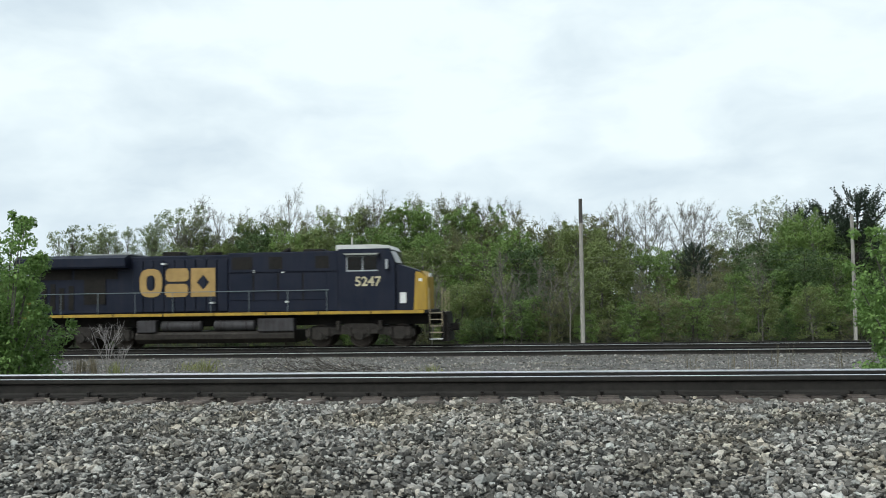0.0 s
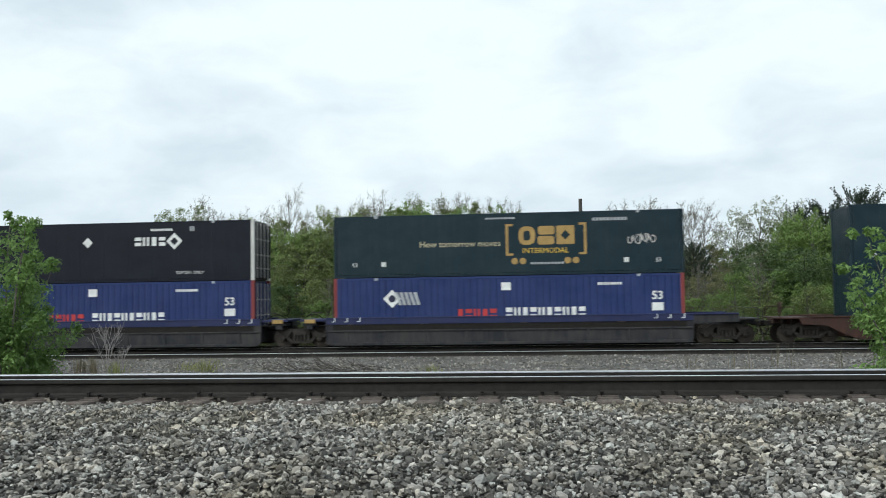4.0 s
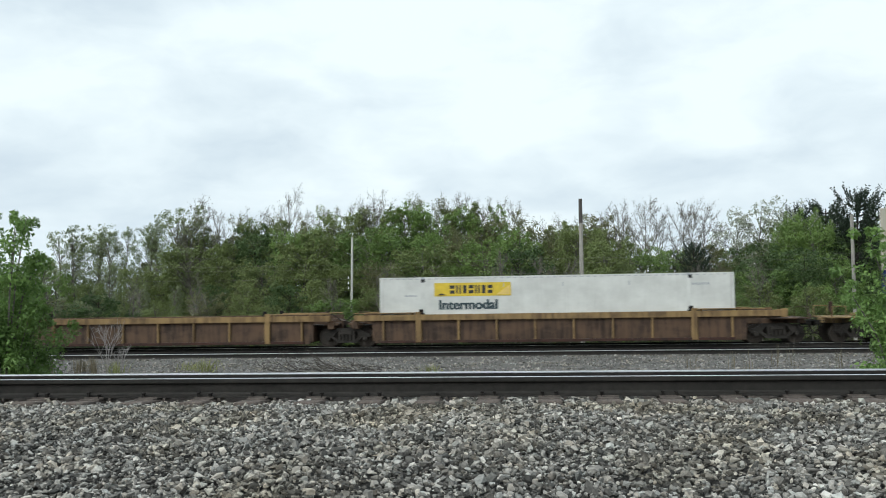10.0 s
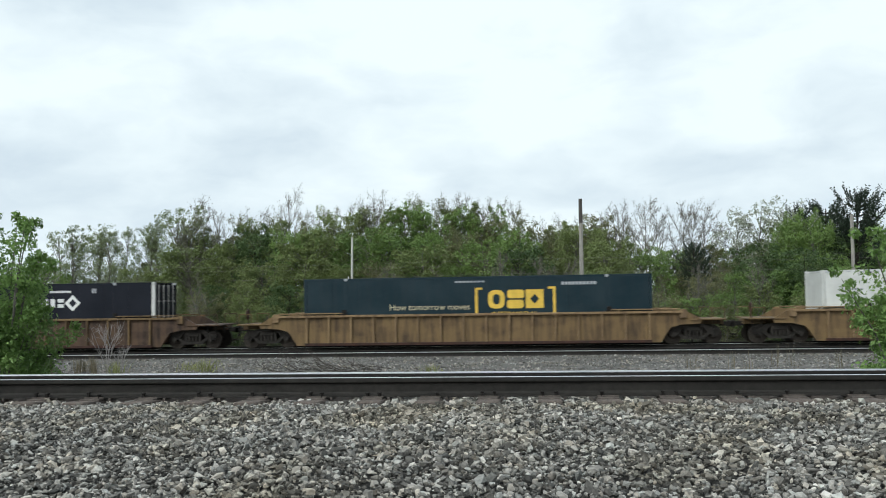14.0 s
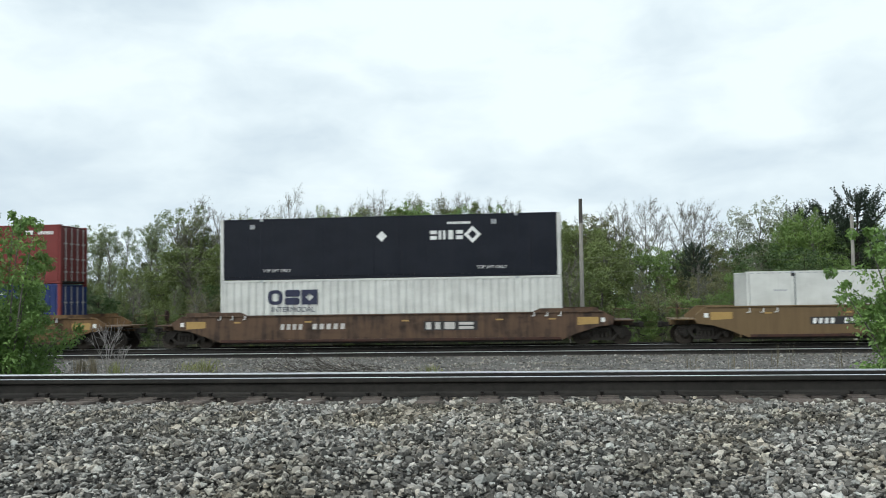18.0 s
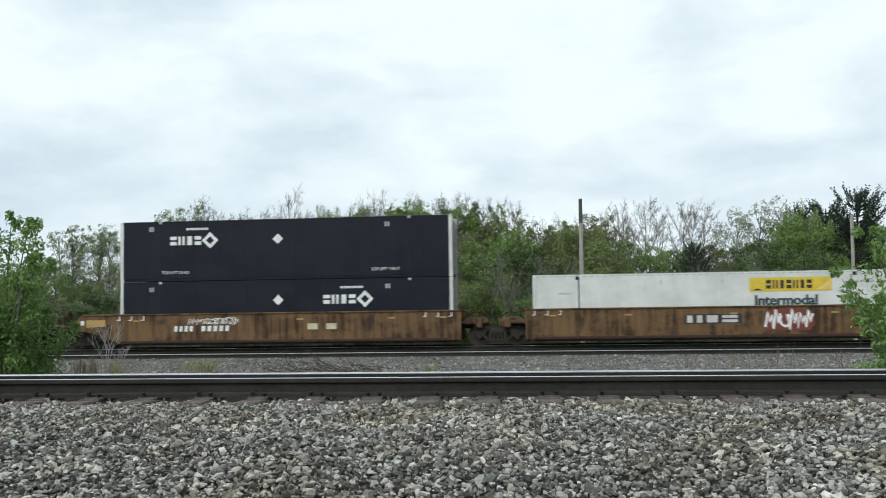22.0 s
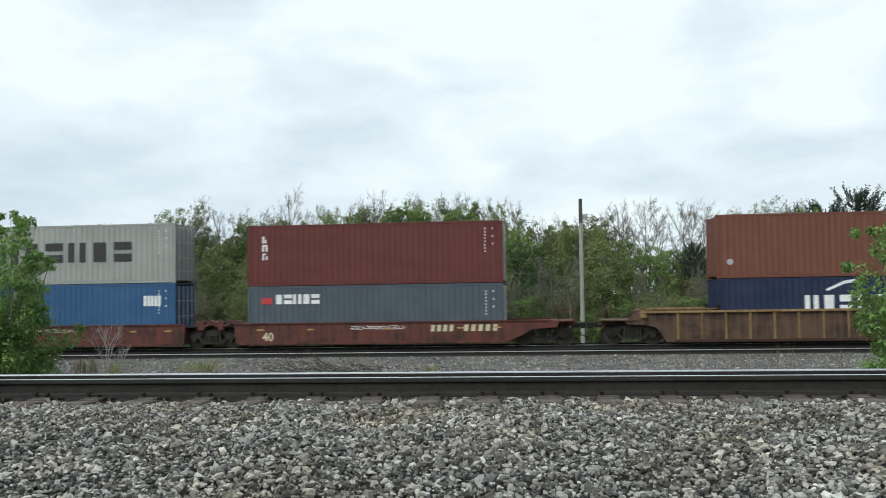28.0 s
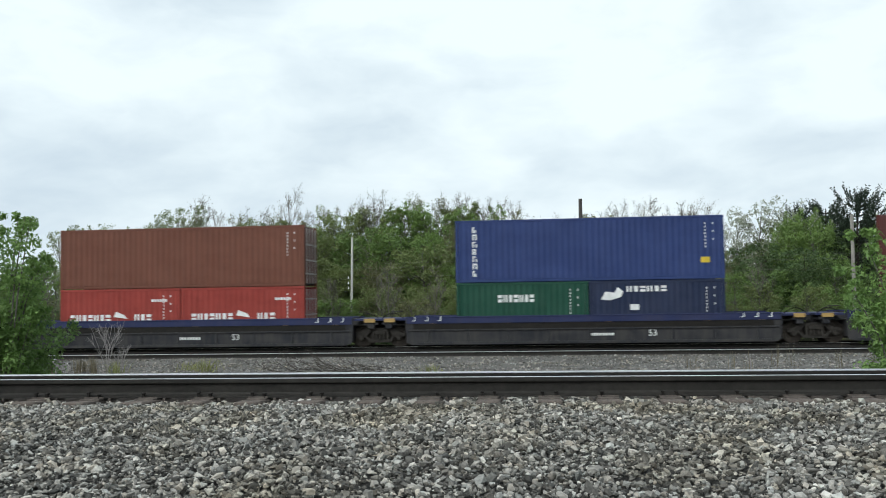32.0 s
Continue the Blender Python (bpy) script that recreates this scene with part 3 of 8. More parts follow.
rng = np.random.default_rng(5)
for n, y0, y1, coarse in ((44000, 3.6, 6.0, False), (60000, 6.0, 8.58, True)):
    sy = y0 + (y1 - y0) * rng.random(n)
    sx = (rng.random(n) - 0.5) * (3.0 + sy * 1.15) - 0.107 * sy
    size = np.clip(rng.lognormal(math.log(0.0140), 0.43, n), 0.008, 0.036)
    sz = np.array([height_near(y) for y in sy]) + rng.uniform(-0.045, 0.060, n) * np.clip((8.75 - sy) / 0.5, 0.35, 1)
    stones("crushed_stone", np.stack([sx, sy, sz], 1), size, STONE, "loose grey and white crushed stone ballast", rng, coarse)
n = 15000
sy = -2.8 + 11.3 * rng.random(n)
sx = (rng.random(n) - 0.5) * 50
away = (np.abs(sx + 0.107 * sy) > 1.5 + sy * 0.57) | (sy < 3.7)
sx, sy = sx[away], sy[away]
n = len(sx)
stones("crushed_stone", np.stack([sx, sy, np.array([height_near(y) for y in sy]) + rng.uniform(-0.02, 0.03, n)], 1), np.clip(rng.lognormal(math.log(0.028), 0.4, n), 0.012, 0.06), STONE, "loose grey crushed stone along the track", rng)
n = 6000
sy = 8.85 + 2.2 * rng.random(n)
sx = (rng.random(n) - 0.5) * 16 - 0.9
sz = np.array([height_near(y) for y in sy]) + rng.uniform(-0.03, 0.0, n)
stones("crushed_stone", np.stack([sx, sy, sz], 1), np.clip(rng.lognormal(math.log(0.027), 0.3, n), 0.012, 0.045), STONE, "grey crushed stone ballast between the rails", rng)
n = 5200
sy = 8.48 + 0.34 * rng.random(n)
sx = (rng.random(n) - 0.5) * 13 - 0.9
stones("crushed_stone", np.stack([sx, sy, 1.288 + 0.050 * rng.random(n)], 1), np.clip(rng.lognormal(math.log(0.0185), 0.38, n), 0.009, 0.04), STONE, "grey crushed stone packed between the tie ends", rng, False)
n = 14000
sy = 29.5 + 8.2 * rng.random(n)
sx = -24 + 42 * rng.random(n)
stones("coarse_gravel", np.stack([sx, sy, np.interp(sy, [r[0] for r in FAR_ROWS], [r[1] for r in FAR_ROWS]) + rng.uniform(-0.01, 0.03, n)], 1),
       np.clip(rng.lognormal(math.log(0.031), 0.40, n), 0.012, 0.08), PEBBLE, "grey gravel scattered beside the far tracks", rng)


def rail(name, y, top, x0, x1, label, gauge=1, crown=BRIGHT):
    """A flat-bottomed rail: foot, web and head, with a bright running top."""
    prof = [(-0.076, 0.0), (0.076, 0.0), (0.076, 0.011), (0.022, 0.030), (0.009, 0.048), (0.0087, 0.128), (0.034, 0.140), (0.037, 0.148), (0.037, 0.176),
            (0.028, 0.1845), (-0.028, 0.1845), (-0.037, 0.176), (-0.037, 0.148), (-0.034, 0.140), (-0.0087, 0.128), (-0.009, 0.048), (-0.022, 0.030), (-0.076, 0.011)]
    r = thing(name, label, "rail", kind="structure", at=(0, y, top - 0.1865))
    part("rail_section", Shape().slab_x(prof, x0, x1), RUSTY, r, "rust-brown rail foot, web and head")
    if gauge < -1:
        # Wide outer lip, shaped to thicken the bright line of reflected sky.
        worn = [(-0.0385, 0.163), (-0.0365, 0.163), (-0.0365, 0.1755), (-0.0275, 0.1838), (0.026, 0.1842), (0.026, 0.1864), (0.0, 0.1874), (-0.018, 0.1868), (-0.0295, 0.1848), (-0.0385, 0.1770)]
    elif gauge < 0:
        worn = [(-0.038, 0.172), (-0.036, 0.172), (-0.0275, 0.1838), (0.026, 0.1842), (0.026, 0.1864), (0.0, 0.1874), (-0.018, 0.1868), (-0.0285, 0.1842), (-0.038, 0.1770)]
    else:
        worn = [(-0.0275, 0.1842), (0.0365, 0.158), (0.0385, 0.158), (0.0385, 0.1765), (0.029, 0.1845), (0.018, 0.1868), (0.0, 0.1874), (-0.020, 0.1864), (-0.0285, 0.1850)]
    part("running_surface", Shape().slab_x(worn, x0, x1), crown, r, "polished steel crown and side edge")
    return r


rail("rail_near", TRACK_A - 0.753, 1.557, -900, 900, "heavy steel rail with a shiny top on tie plates")
rail("rail_middle", TRACK_A + 0.753, 1.482, -900, 900, "steel rail with a shiny top on the far side of the near track", -1)
for yc, nm in ((TRACK_B, "rail_siding"), (TRACK_C, "rail_main")):
    for sgn in (-1, 1):
        rail(nm, yc + sgn * 0.753, 0.0, -1000, 1000, "rusty steel rail with a worn bright top on gravel ballast", -sgn if sgn > 0 else (-2 if yc == TRACK_B else -1), DULL if sgn < 0 else RUSTY)

# sleepers of the near track, with plates and spikes
track = thing("near_track_ties", "dark weathered timber ties half buried in ballast", "railway tie", kind="structure", at=(0, 0, 0))
TIE_MESH = [Shape().box(-0.115, 0.115, -1.2 - 0.04 * k, 1.26, -0.17, 0, 0.012).mesh("tie", TIE) for k in range(3)]
PLATE_MESH = Shape().box(-0.10, 0.10, -0.19, 0.17, 0, 0.016, 0.004).box(-0.10, 0.10, -0.10, -0.082, 0.016, 0.03).box(-0.10, 0.10, 0.082, 0.10, 0.016, 0.03).mesh("tie_plate", PLATE)
SPIKE = Shape().box(-0.012, 0.012, -0.012, 0.012, 0.0, 0.035).box(-0.02, 0.02, -0.018, 0.026, 0.035, 0.052, 0.006)
SPIKE_MESH = SPIKE.mesh("spike", BLACK_STEEL)
lean = math.atan2(1.557 - 1.482, 1.506)
tie_rng = random.Random(8)
for i in range(-38, 39):
    xx = 0.05 + 0.5685 * i + tie_rng.uniform(-0.012, 0.012)
    tie = part("tie", TIE_MESH[i % 3], None, track, at=(xx, TRACK_A, (1.557 + 1.482) / 2 - 0.2065))
    tie.rotation_euler = (-lean, 0, tie_rng.uniform(-0.015, 0.015))
    for yy, top in ((TRACK_A - 0.753, 1.557), (TRACK_A + 0.753, 1.482)):
        plate = part("tie_plate", PLATE_MESH, None, track, at=(xx, yy, top - 0.1865 - 0.019))
        plate.rotation_euler = (-lean * 0.5, 0, tie_rng.uniform(-0.04, 0.04))
    for dx, dy in ((-0.06, -0.095), (0.06, -0.095)):
        if tie_rng.random() < 0.9:
            spike = part("spike", SPIKE_MESH, None, track, at=(xx + dx, TRACK_A - 0.753 + dy + 0.01, 1.557 - 0.19 + tie_rng.uniform(-0.005, 0.015)))
            spike.rotation_euler = (tie_rng.uniform(-0.1, 0.1), tie_rng.uniform(-0.12, 0.12), tie_rng.uniform(-0.3, 0.3))
far_ties = Shape()
for yc in (TRACK_B, TRACK_C):
    for i in range(-110, 80):
        far_ties.box(0.56 * i - 0.11, 0.56 * i + 0.11, yc - 1.28, yc + 1.28, -0.36, -0.187)
tagged(new("far_track_ties", far_ties.mesh("far_track_ties", TIE)), "dark timber ties of the two far tracks", "railway tie", "", "stuff")
anchor = Shape()
for i in range(-38, 39):
    xx = 0.05 + 0.5685 * i + 0.16
    anchor.box(xx - 0.012, xx + 0.012, TRACK_A - 0.753 - 0.10, TRACK_A - 0.753 + 0.08, 1.346, 1.371)
tagged(new("rail_anchors", anchor.mesh("rail_anchors", PLATE)), "small rusty clips on the foot of the near rail", "rail anchor", "", "stuff")


# ---- sky: a far sheet of drifting cloud ----
def cloud_material():
    m, n, l, b = shader("overcast_cloud")
    n.remove(b)
    v = coords(n, l, (1, 1, 2.3), False)
    warp = n.new("ShaderNodeTexNoise")
    warp.inputs["Scale"].default_value, warp.inputs["Detail"].default_value = 0.0016, 3
    l.new(v, warp.inputs["Vector"])
    shifted = n.new("ShaderNodeVectorMath")
    shifted.operation = "MULTIPLY_ADD"
    shifted.inputs[1].default_value = (420, 420, 420)
    l.new(warp.outputs["Color"], shifted.inputs[0])
    l.new(v, shifted.inputs[2])
    a = noise_node(n, l, shifted.outputs[0], 0.00125, 5, 0.52)
    c = noise_node(n, l, v, 0.0005, 2, 0.5)
    f = math_node(n, l, "ADD", math_node(n, l, "MULTIPLY", a, 0.75), math_node(n, l, "MULTIPLY", c, 0.35))
    f = ramp(n, l, f, 0.40, 0.66)
    e = n.new("ShaderNodeEmission")
    l.new(mixed(n, l, f, (0.66, 0.72, 0.80), (0.97, 1.0, 1.02)), e.inputs["Color"])
    e.inputs["Strength"].default_value = 1.0
    l.new(e.outputs[0], n["Material Output"].inputs["Surface"])
    m.cycles.emission_sampling = "NONE"
    return m


c_v, c_f = [], []
NA, NE, R_SKY = 48, 20, 3600.0
for j in range(NE + 1):
    el = radians(-4 + 62 * j / NE)
    for i in range(NA + 1):
        az = radians(-80 + 160 * i / NA)
        c_v.append((R_SKY * math.sin(az) * math.cos(el), R_SKY * math.cos(az) * math.cos(el), R_SKY * math.sin(el)))
for j in range(NE):
    for i in range(NA):
        k = j * (NA + 1) + i
        c_f.append((k, k + 1, k + NA + 2, k + NA + 1))
CLOUDS = new("backdrop", fast_mesh("backdrop", c_v, c_f, cloud_material()))
tagged(CLOUDS, "bright overcast sky with soft grey cloud patches", "sky", "", "structure")


# ---- trees ----
def leaf_cloud(rng, centres, radii, count, size, droop=0.3, flat=0.75, lift=0.0):
    """Small folded leaves scattered through the outer part of clumps; lift moves them to the upper side."""
    k = rng.integers(0, len(centres), count)
    d = rng.normal(size=(count, 3))
    d[:, 2] += lift
    d /= np.linalg.norm(d, axis=1)[:, None]
    r = radii[k] * rng.random(count) ** 0.36
    p = centres[k] + d * r[:, None] * np.array((1, 1, flat))
    nrm = d * 0.55 + rng.normal(0, 0.45, (count, 3)) + np.array((0, 0, 0.6))
    u = np.cross(nrm, rng.normal(size=(count, 3)))
    u /= np.linalg.norm(u, axis=1)[:, None]
    w = np.cross(nrm, u)
    w /= np.linalg.norm(w, axis=1)[:, None]
    s = (size * rng.uniform(0.6, 1.4, count))[:, None]
    v = np.stack([p - u * s, p + w * s * 0.55, p + u * s - np.array((0, 0, droop)) * s, p - w * s * 0.55], axis=1).reshape(-1, 3)
    return v, np.arange(count * 4).reshape(-1, 4)


def squared(t, height):
    """Scales the meshes of a tree so that it stands exactly this high."""
    top = max((v.co.z for o in t.children for v in o.data.vertices))
    for o in t.children:
        o.data.transform(Matrix.Scale(height / top, 4))
    return t


def leafy_tree(name, label, seed, height, width, count, size, leaf, bark, base=0.16, trunk=0.10, clumps=40, widest=0.5):
    """A forked trunk whose limbs end in clumps of leaves, with dark gaps between the clumps."""
    rng = np.random.default_rng(seed)
    t = thing(name, label, "tree")
    s = Shape()
    fork = Vector((rng.normal(0, 0.12), rng.normal(0, 0.12), height * rng.uniform(0.30, 0.42)))
    s.tube((0, 0, -0.3), fork, trunk, trunk * 0.72, 7)
    lead = Vector((rng.normal(0, 0.3), rng.normal(0, 0.3), height * 0.93))
    s.tube(fork, lead, trunk * 0.7, 0.012, 5)
    c, rr = [], []
    for k in range(clumps):
        z = base + (1 - base) * rng.random() ** 0.9 * 0.95
        q = max(0.10, 1 - abs((z - widest) / (0.62 if z > widest else 0.75)) ** 2.2)
        a, out = rng.random() * 2 * math.pi, math.sqrt(rng.uniform(0.15, 1.0)) * width * 0.5 * math.sqrt(q)
        p = Vector((math.cos(a) * out, math.sin(a) * out, z * height))
        root = Vector((fork.x, fork.y, 0)).lerp(lead, max(0.15, z - 0.06 - 0.16 * out / width))
        s.tube(root, p, 0.022, 0.007, 3)
        r = rng.uniform(0.10, 0.19) * width * (0.55 + 0.55 * q)
        c.append(tuple(p))
        rr.append(r)
        for _ in range(2):
            d = rng.normal(0, 1, 3)
            d /= np.linalg.norm(d)
            c.append(tuple(np.array(p) + d * r * 0.9))
            rr.append(r * rng.uniform(0.35, 0.6))
    part("trunk", s, bark, t)
    v, f = leaf_cloud(rng, np.array(c), np.array(rr), count, size, 0.3, 0.92, 0.12)
    part("crown", fast_mesh("crown", v, f, leaf), None, t)
    return squared(t, height)


def bare_tree(name, label, seed, height, bark, buds=500, spread=0.42, start=0.32, bud=None, bud_size=0.045):
    """A slender tree: a leader with rising limbs, each with side twigs and fine tips, and a little young leaf."""
    rng = np.random.default_rng(seed)
    t = thing(name, label, "tree")
    s, tips = Shape(), []
    pts = [Vector((0, 0, -0.3))]
    for k in range(6):
        pts.append(Vector((pts[-1].x + rng.normal(0, 0.10), pts[-1].y + rng.normal(0, 0.10), height * (k + 1) / 6)))
    for k in range(6):
        s.tube(pts[k], pts[k + 1], 0.075 * (1 - k / 6.3), 0.075 * (1 - (k + 1) / 6.3), 6)

    def rise(a, way, length, r, level):
        mid = a + way * length * 0.5 + Vector(rng.normal(0, 0.04 * length, 3))
        end = mid + (way + Vector((0, 0, 0.28)) + Vector(rng.normal(0, 0.12, 3))).normalized() * length * 0.5
        s.tube(a, mid, r, r * 0.75, 4 if level == 0 else 3).tube(mid, end, r * 0.75, r * 0.4, 3)
        if level < 2:
            for _ in range(7 if level == 0 else 5):
                q = rng.uniform(0.25, 1.0)
                p = a.lerp(mid, q * 2) if q < 0.5 else mid.lerp(end, q * 2 - 1)
                side = Vector(rng.normal(0, 1, 3)).normalized()
                rise(p, (way * 0.75 + side * 0.62 + Vector((0, 0, 0.22))).normalized(), length * rng.uniform(0.30, 0.50), r * 0.55, level + 1)
        tips.append(end)
        tips.append(mid)

    for k in range(13):
        z = start + (0.97 - start) * (k + rng.uniform(0, 0.8)) / 13
        i = min(5, int(z * 6))
        a = pts[i].lerp(pts[i + 1], z * 6 - i)
        ang = k * 2.4 + rng.uniform(-0.5, 0.5)
        way = Vector((math.cos(ang) * spread * 1.6, math.sin(ang) * spread * 1.6, 1)).normalized()
        rise(a, way, height * (0.36 - 0.24 * (z - start) / (1 - start)) * rng.uniform(0.8, 1.15), 0.030 * (1.15 - 0.6 * z), 0)
    part("trunk", s, bark, t)
    c = np.array([tuple(p) for p in tips])
    v, f = leaf_cloud(rng, c, np.full(len(c), 0.20), buds, bud_size)
    part("crown", fast_mesh("crown", v, f, bud or BUD), None, t, "sparse young leaves and buds")
    return squared(t, height)


def pine_tree(name, label, seed, height, first=1.4, tilt=0.0):
    """A pine with a bare lower trunk and long branches that sweep up and end in finger-like tufts of needles."""
    rng = np.random.default_rng(seed)
    t = thing(name, label, "tree")
    s = Shape().tube((0, 0, -0.2), (0.05, 0, height * 0.6), 0.17, 0.10, 8).tube((0.05, 0, height * 0.6), (0.1, 0, height * 0.97), 0.10, 0.02, 7)
    centres, radii = [], []
    z = first
    while z < height * 0.96:
        up = z / height
        for _ in range(6):
            reach = (0.55 + 1.75 * math.sin(math.pi * min(1.0, up * 0.80 + 0.12))) * rng.uniform(0.55, 1.15)
            reach = min(reach, (height - z) * 1.5 + 0.45)
            a = rng.random() * 2 * math.pi
            foot = Vector((0.1 * up, 0, z))
            mid = foot + Vector((math.cos(a) * reach * 0.62 + tilt * reach, math.sin(a) * reach * 0.62, reach * rng.uniform(0.05, 0.3)))
            tip = mid + Vector((math.cos(a) * reach * 0.38, math.sin(a) * reach * 0.38, reach * rng.uniform(0.30, 0.55)))
            s.tube(foot, mid, 0.04, 0.022, 4).tube(mid, tip, 0.022, 0.01, 4)
            for q in (0.35, 0.5, 0.65, 0.78, 0.9, 1.0):
                p = foot.lerp(mid, q / 0.62) if q < 0.62 else mid.lerp(tip, (q - 0.62) / 0.38)
                for _ in range(3):
                    b = p + Vector((rng.normal(0, 0.12) + 0.15 * math.cos(a), rng.normal(0, 0.12) + 0.15 * math.sin(a), rng.uniform(0.18, 0.55)))
                    for w in (0.0, 0.33, 0.67, 1.0):
                        centres.append(tuple(p.lerp(b, w)))
                        radii.append(0.080 - 0.035 * w)
        z += rng.uniform(0.26, 0.44)
    part("trunk", s, DARK_BARK, t)
    v, f = leaf_cloud(rng, np.array(centres), np.array(radii), 30000, 0.054, -0.5, 1.1)
    part("crown", fast_mesh("crown", v, f, NEEDLE), None, t)
    return squared(t, height)


KINDS = {
    "olive": ("dense olive-green tree in young spring leaf", LEAF_A, BARK, 4.4, 9400, 0.082),
    "fresh": ("bushy fresh-green tree at the edge of the wood", LEAF_B, BARK, 4.4, 9400, 0.082),
    "brown": ("brownish-green tree just coming into leaf", LEAF_C, MID_BARK, 4.2, 8600, 0.070),
    "dark": ("dark green tree deep in the wood", LEAF_F, DARK_BARK, 4.8, 8000, 0.098),
    "airy": ("pale grey-green tree with light airy foliage", LEAF_D, MID_BARK, 3.8, 8200, 0.056),
}
MODELS = {}
for k, (kind, (lab, leaf, bark, wide, count, size)) in enumerate(KINDS.items()):
    MODELS[kind] = [leafy_tree("deciduous_tree", lab, 40 + 7 * k + q, 8.0, wide, count, size, leaf, bark, clumps=84 if kind == "airy" else 78, base=0.10, widest=(0.45, 0.55, 0.38)[q]) for q in range(3)]
MODELS["slim"] = [leafy_tree("slender_tree", "slender upright tree with thin grey-green leaf", 180 + q, 8.0, 2.3, 7000, 0.050, LEAF_D, MID_BARK, base=0.20, trunk=0.07, clumps=84, widest=0.58) for q in range(3)]
MODELS["blossom"] = [leafy_tree("blossoming_tree", "tree with thin whitish young leaf that lets the sky through", 195 + q, 8.0, 3.6, 3600, 0.066, BLOSSOM, BARK, base=0.3, clumps=52, widest=0.62) for q in range(2)]
MODELS["bare"] = [bare_tree("bare_tree", "slender grey tree with bare twigs and a few buds", 90 + q, 9.0, MID_BARK, 900) for q in range(5)]
MODELS["budding"] = [bare_tree("budding_tree", "thin tree with reddish-brown twigs and opening buds", 120 + q, 9.0, MID_BARK, 2600, 0.36, 0.25, LEAF_C, 0.05) for q in range(3)]
MODELS["sapling"] = [bare_tree("sapling", "thin grey-brown sapling with bare forked stems", 70 + q, 6.0, MID_BARK, 500, 0.34, 0.2) for q in range(2)]


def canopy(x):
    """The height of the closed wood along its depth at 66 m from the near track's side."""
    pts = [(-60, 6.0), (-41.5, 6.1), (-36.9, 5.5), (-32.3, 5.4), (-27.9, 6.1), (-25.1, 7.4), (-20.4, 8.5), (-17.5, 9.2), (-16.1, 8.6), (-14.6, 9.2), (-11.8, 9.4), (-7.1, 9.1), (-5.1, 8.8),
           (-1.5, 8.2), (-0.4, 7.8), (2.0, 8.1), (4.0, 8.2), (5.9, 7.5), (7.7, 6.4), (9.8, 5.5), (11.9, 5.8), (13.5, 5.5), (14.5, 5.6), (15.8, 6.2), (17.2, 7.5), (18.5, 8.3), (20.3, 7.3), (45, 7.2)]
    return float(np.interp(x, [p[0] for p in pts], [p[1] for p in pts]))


tree_rng = random.Random(21)
USED = set()


def planted(kind, x, y, height, wide=1.0):
    """The first of a model stands itself; the others are copies."""
    ob = tree_rng.choice(MODELS[kind])
    s = height / {"bare": 9.0, "budding": 9.0, "sapling": 6.0}.get(kind, 8.0)
    m = pose(x, y, -0.55 if y < 56 else -0.4, tree_rng.uniform(-3, 3), tree_rng.uniform(-3, 3), tree_rng.uniform(0, 360)) @ Matrix.Diagonal((s * wide, s * wide, s, 1))
    if ob.name not in USED:
        USED.add(ob.name)
        ob.matrix_basis = m
        return ob
    return copy_thing(ob, m @ Matrix.Diagonal((*(1 / k for k in ob.scale), 1)))


def mix_at(x):
    """The kinds that grow along the edge of the wood."""
    if x < -27:
        return ("airy", "olive", "fresh", "airy", "slim")
    if x < -17:
        return ("olive", "dark", "brown", "fresh", "budding", "olive")
    if x < 3:
        return ("olive", "brown", "fresh", "olive", "fresh", "dark", "olive")
    if x < 13:
        return ("olive", "fresh", "dark", "budding", "olive", "brown")
    return ("fresh", "dark", "fresh", "olive", "dark")


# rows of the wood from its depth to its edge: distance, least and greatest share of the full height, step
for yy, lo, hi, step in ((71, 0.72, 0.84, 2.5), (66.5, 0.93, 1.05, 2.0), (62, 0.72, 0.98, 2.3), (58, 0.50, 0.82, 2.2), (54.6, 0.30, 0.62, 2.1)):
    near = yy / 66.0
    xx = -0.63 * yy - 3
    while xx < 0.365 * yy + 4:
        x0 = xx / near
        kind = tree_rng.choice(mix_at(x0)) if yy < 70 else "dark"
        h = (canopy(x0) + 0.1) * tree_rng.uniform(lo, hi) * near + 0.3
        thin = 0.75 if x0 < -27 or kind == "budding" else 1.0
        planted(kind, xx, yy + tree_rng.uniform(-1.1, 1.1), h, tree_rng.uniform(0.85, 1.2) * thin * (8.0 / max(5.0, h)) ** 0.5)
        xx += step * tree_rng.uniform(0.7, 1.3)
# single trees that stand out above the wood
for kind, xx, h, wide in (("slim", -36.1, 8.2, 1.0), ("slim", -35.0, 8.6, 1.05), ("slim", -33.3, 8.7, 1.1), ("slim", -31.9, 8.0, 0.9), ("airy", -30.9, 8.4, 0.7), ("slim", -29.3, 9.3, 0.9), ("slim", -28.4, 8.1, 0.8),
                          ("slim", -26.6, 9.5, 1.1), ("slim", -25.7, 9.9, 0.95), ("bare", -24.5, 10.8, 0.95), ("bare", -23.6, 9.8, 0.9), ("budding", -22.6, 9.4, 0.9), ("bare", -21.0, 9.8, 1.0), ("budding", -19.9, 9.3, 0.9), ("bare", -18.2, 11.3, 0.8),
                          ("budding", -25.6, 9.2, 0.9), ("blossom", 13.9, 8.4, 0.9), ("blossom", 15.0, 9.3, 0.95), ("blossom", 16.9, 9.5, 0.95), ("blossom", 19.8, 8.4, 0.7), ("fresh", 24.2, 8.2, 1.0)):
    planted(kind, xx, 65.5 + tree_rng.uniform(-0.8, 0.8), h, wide)
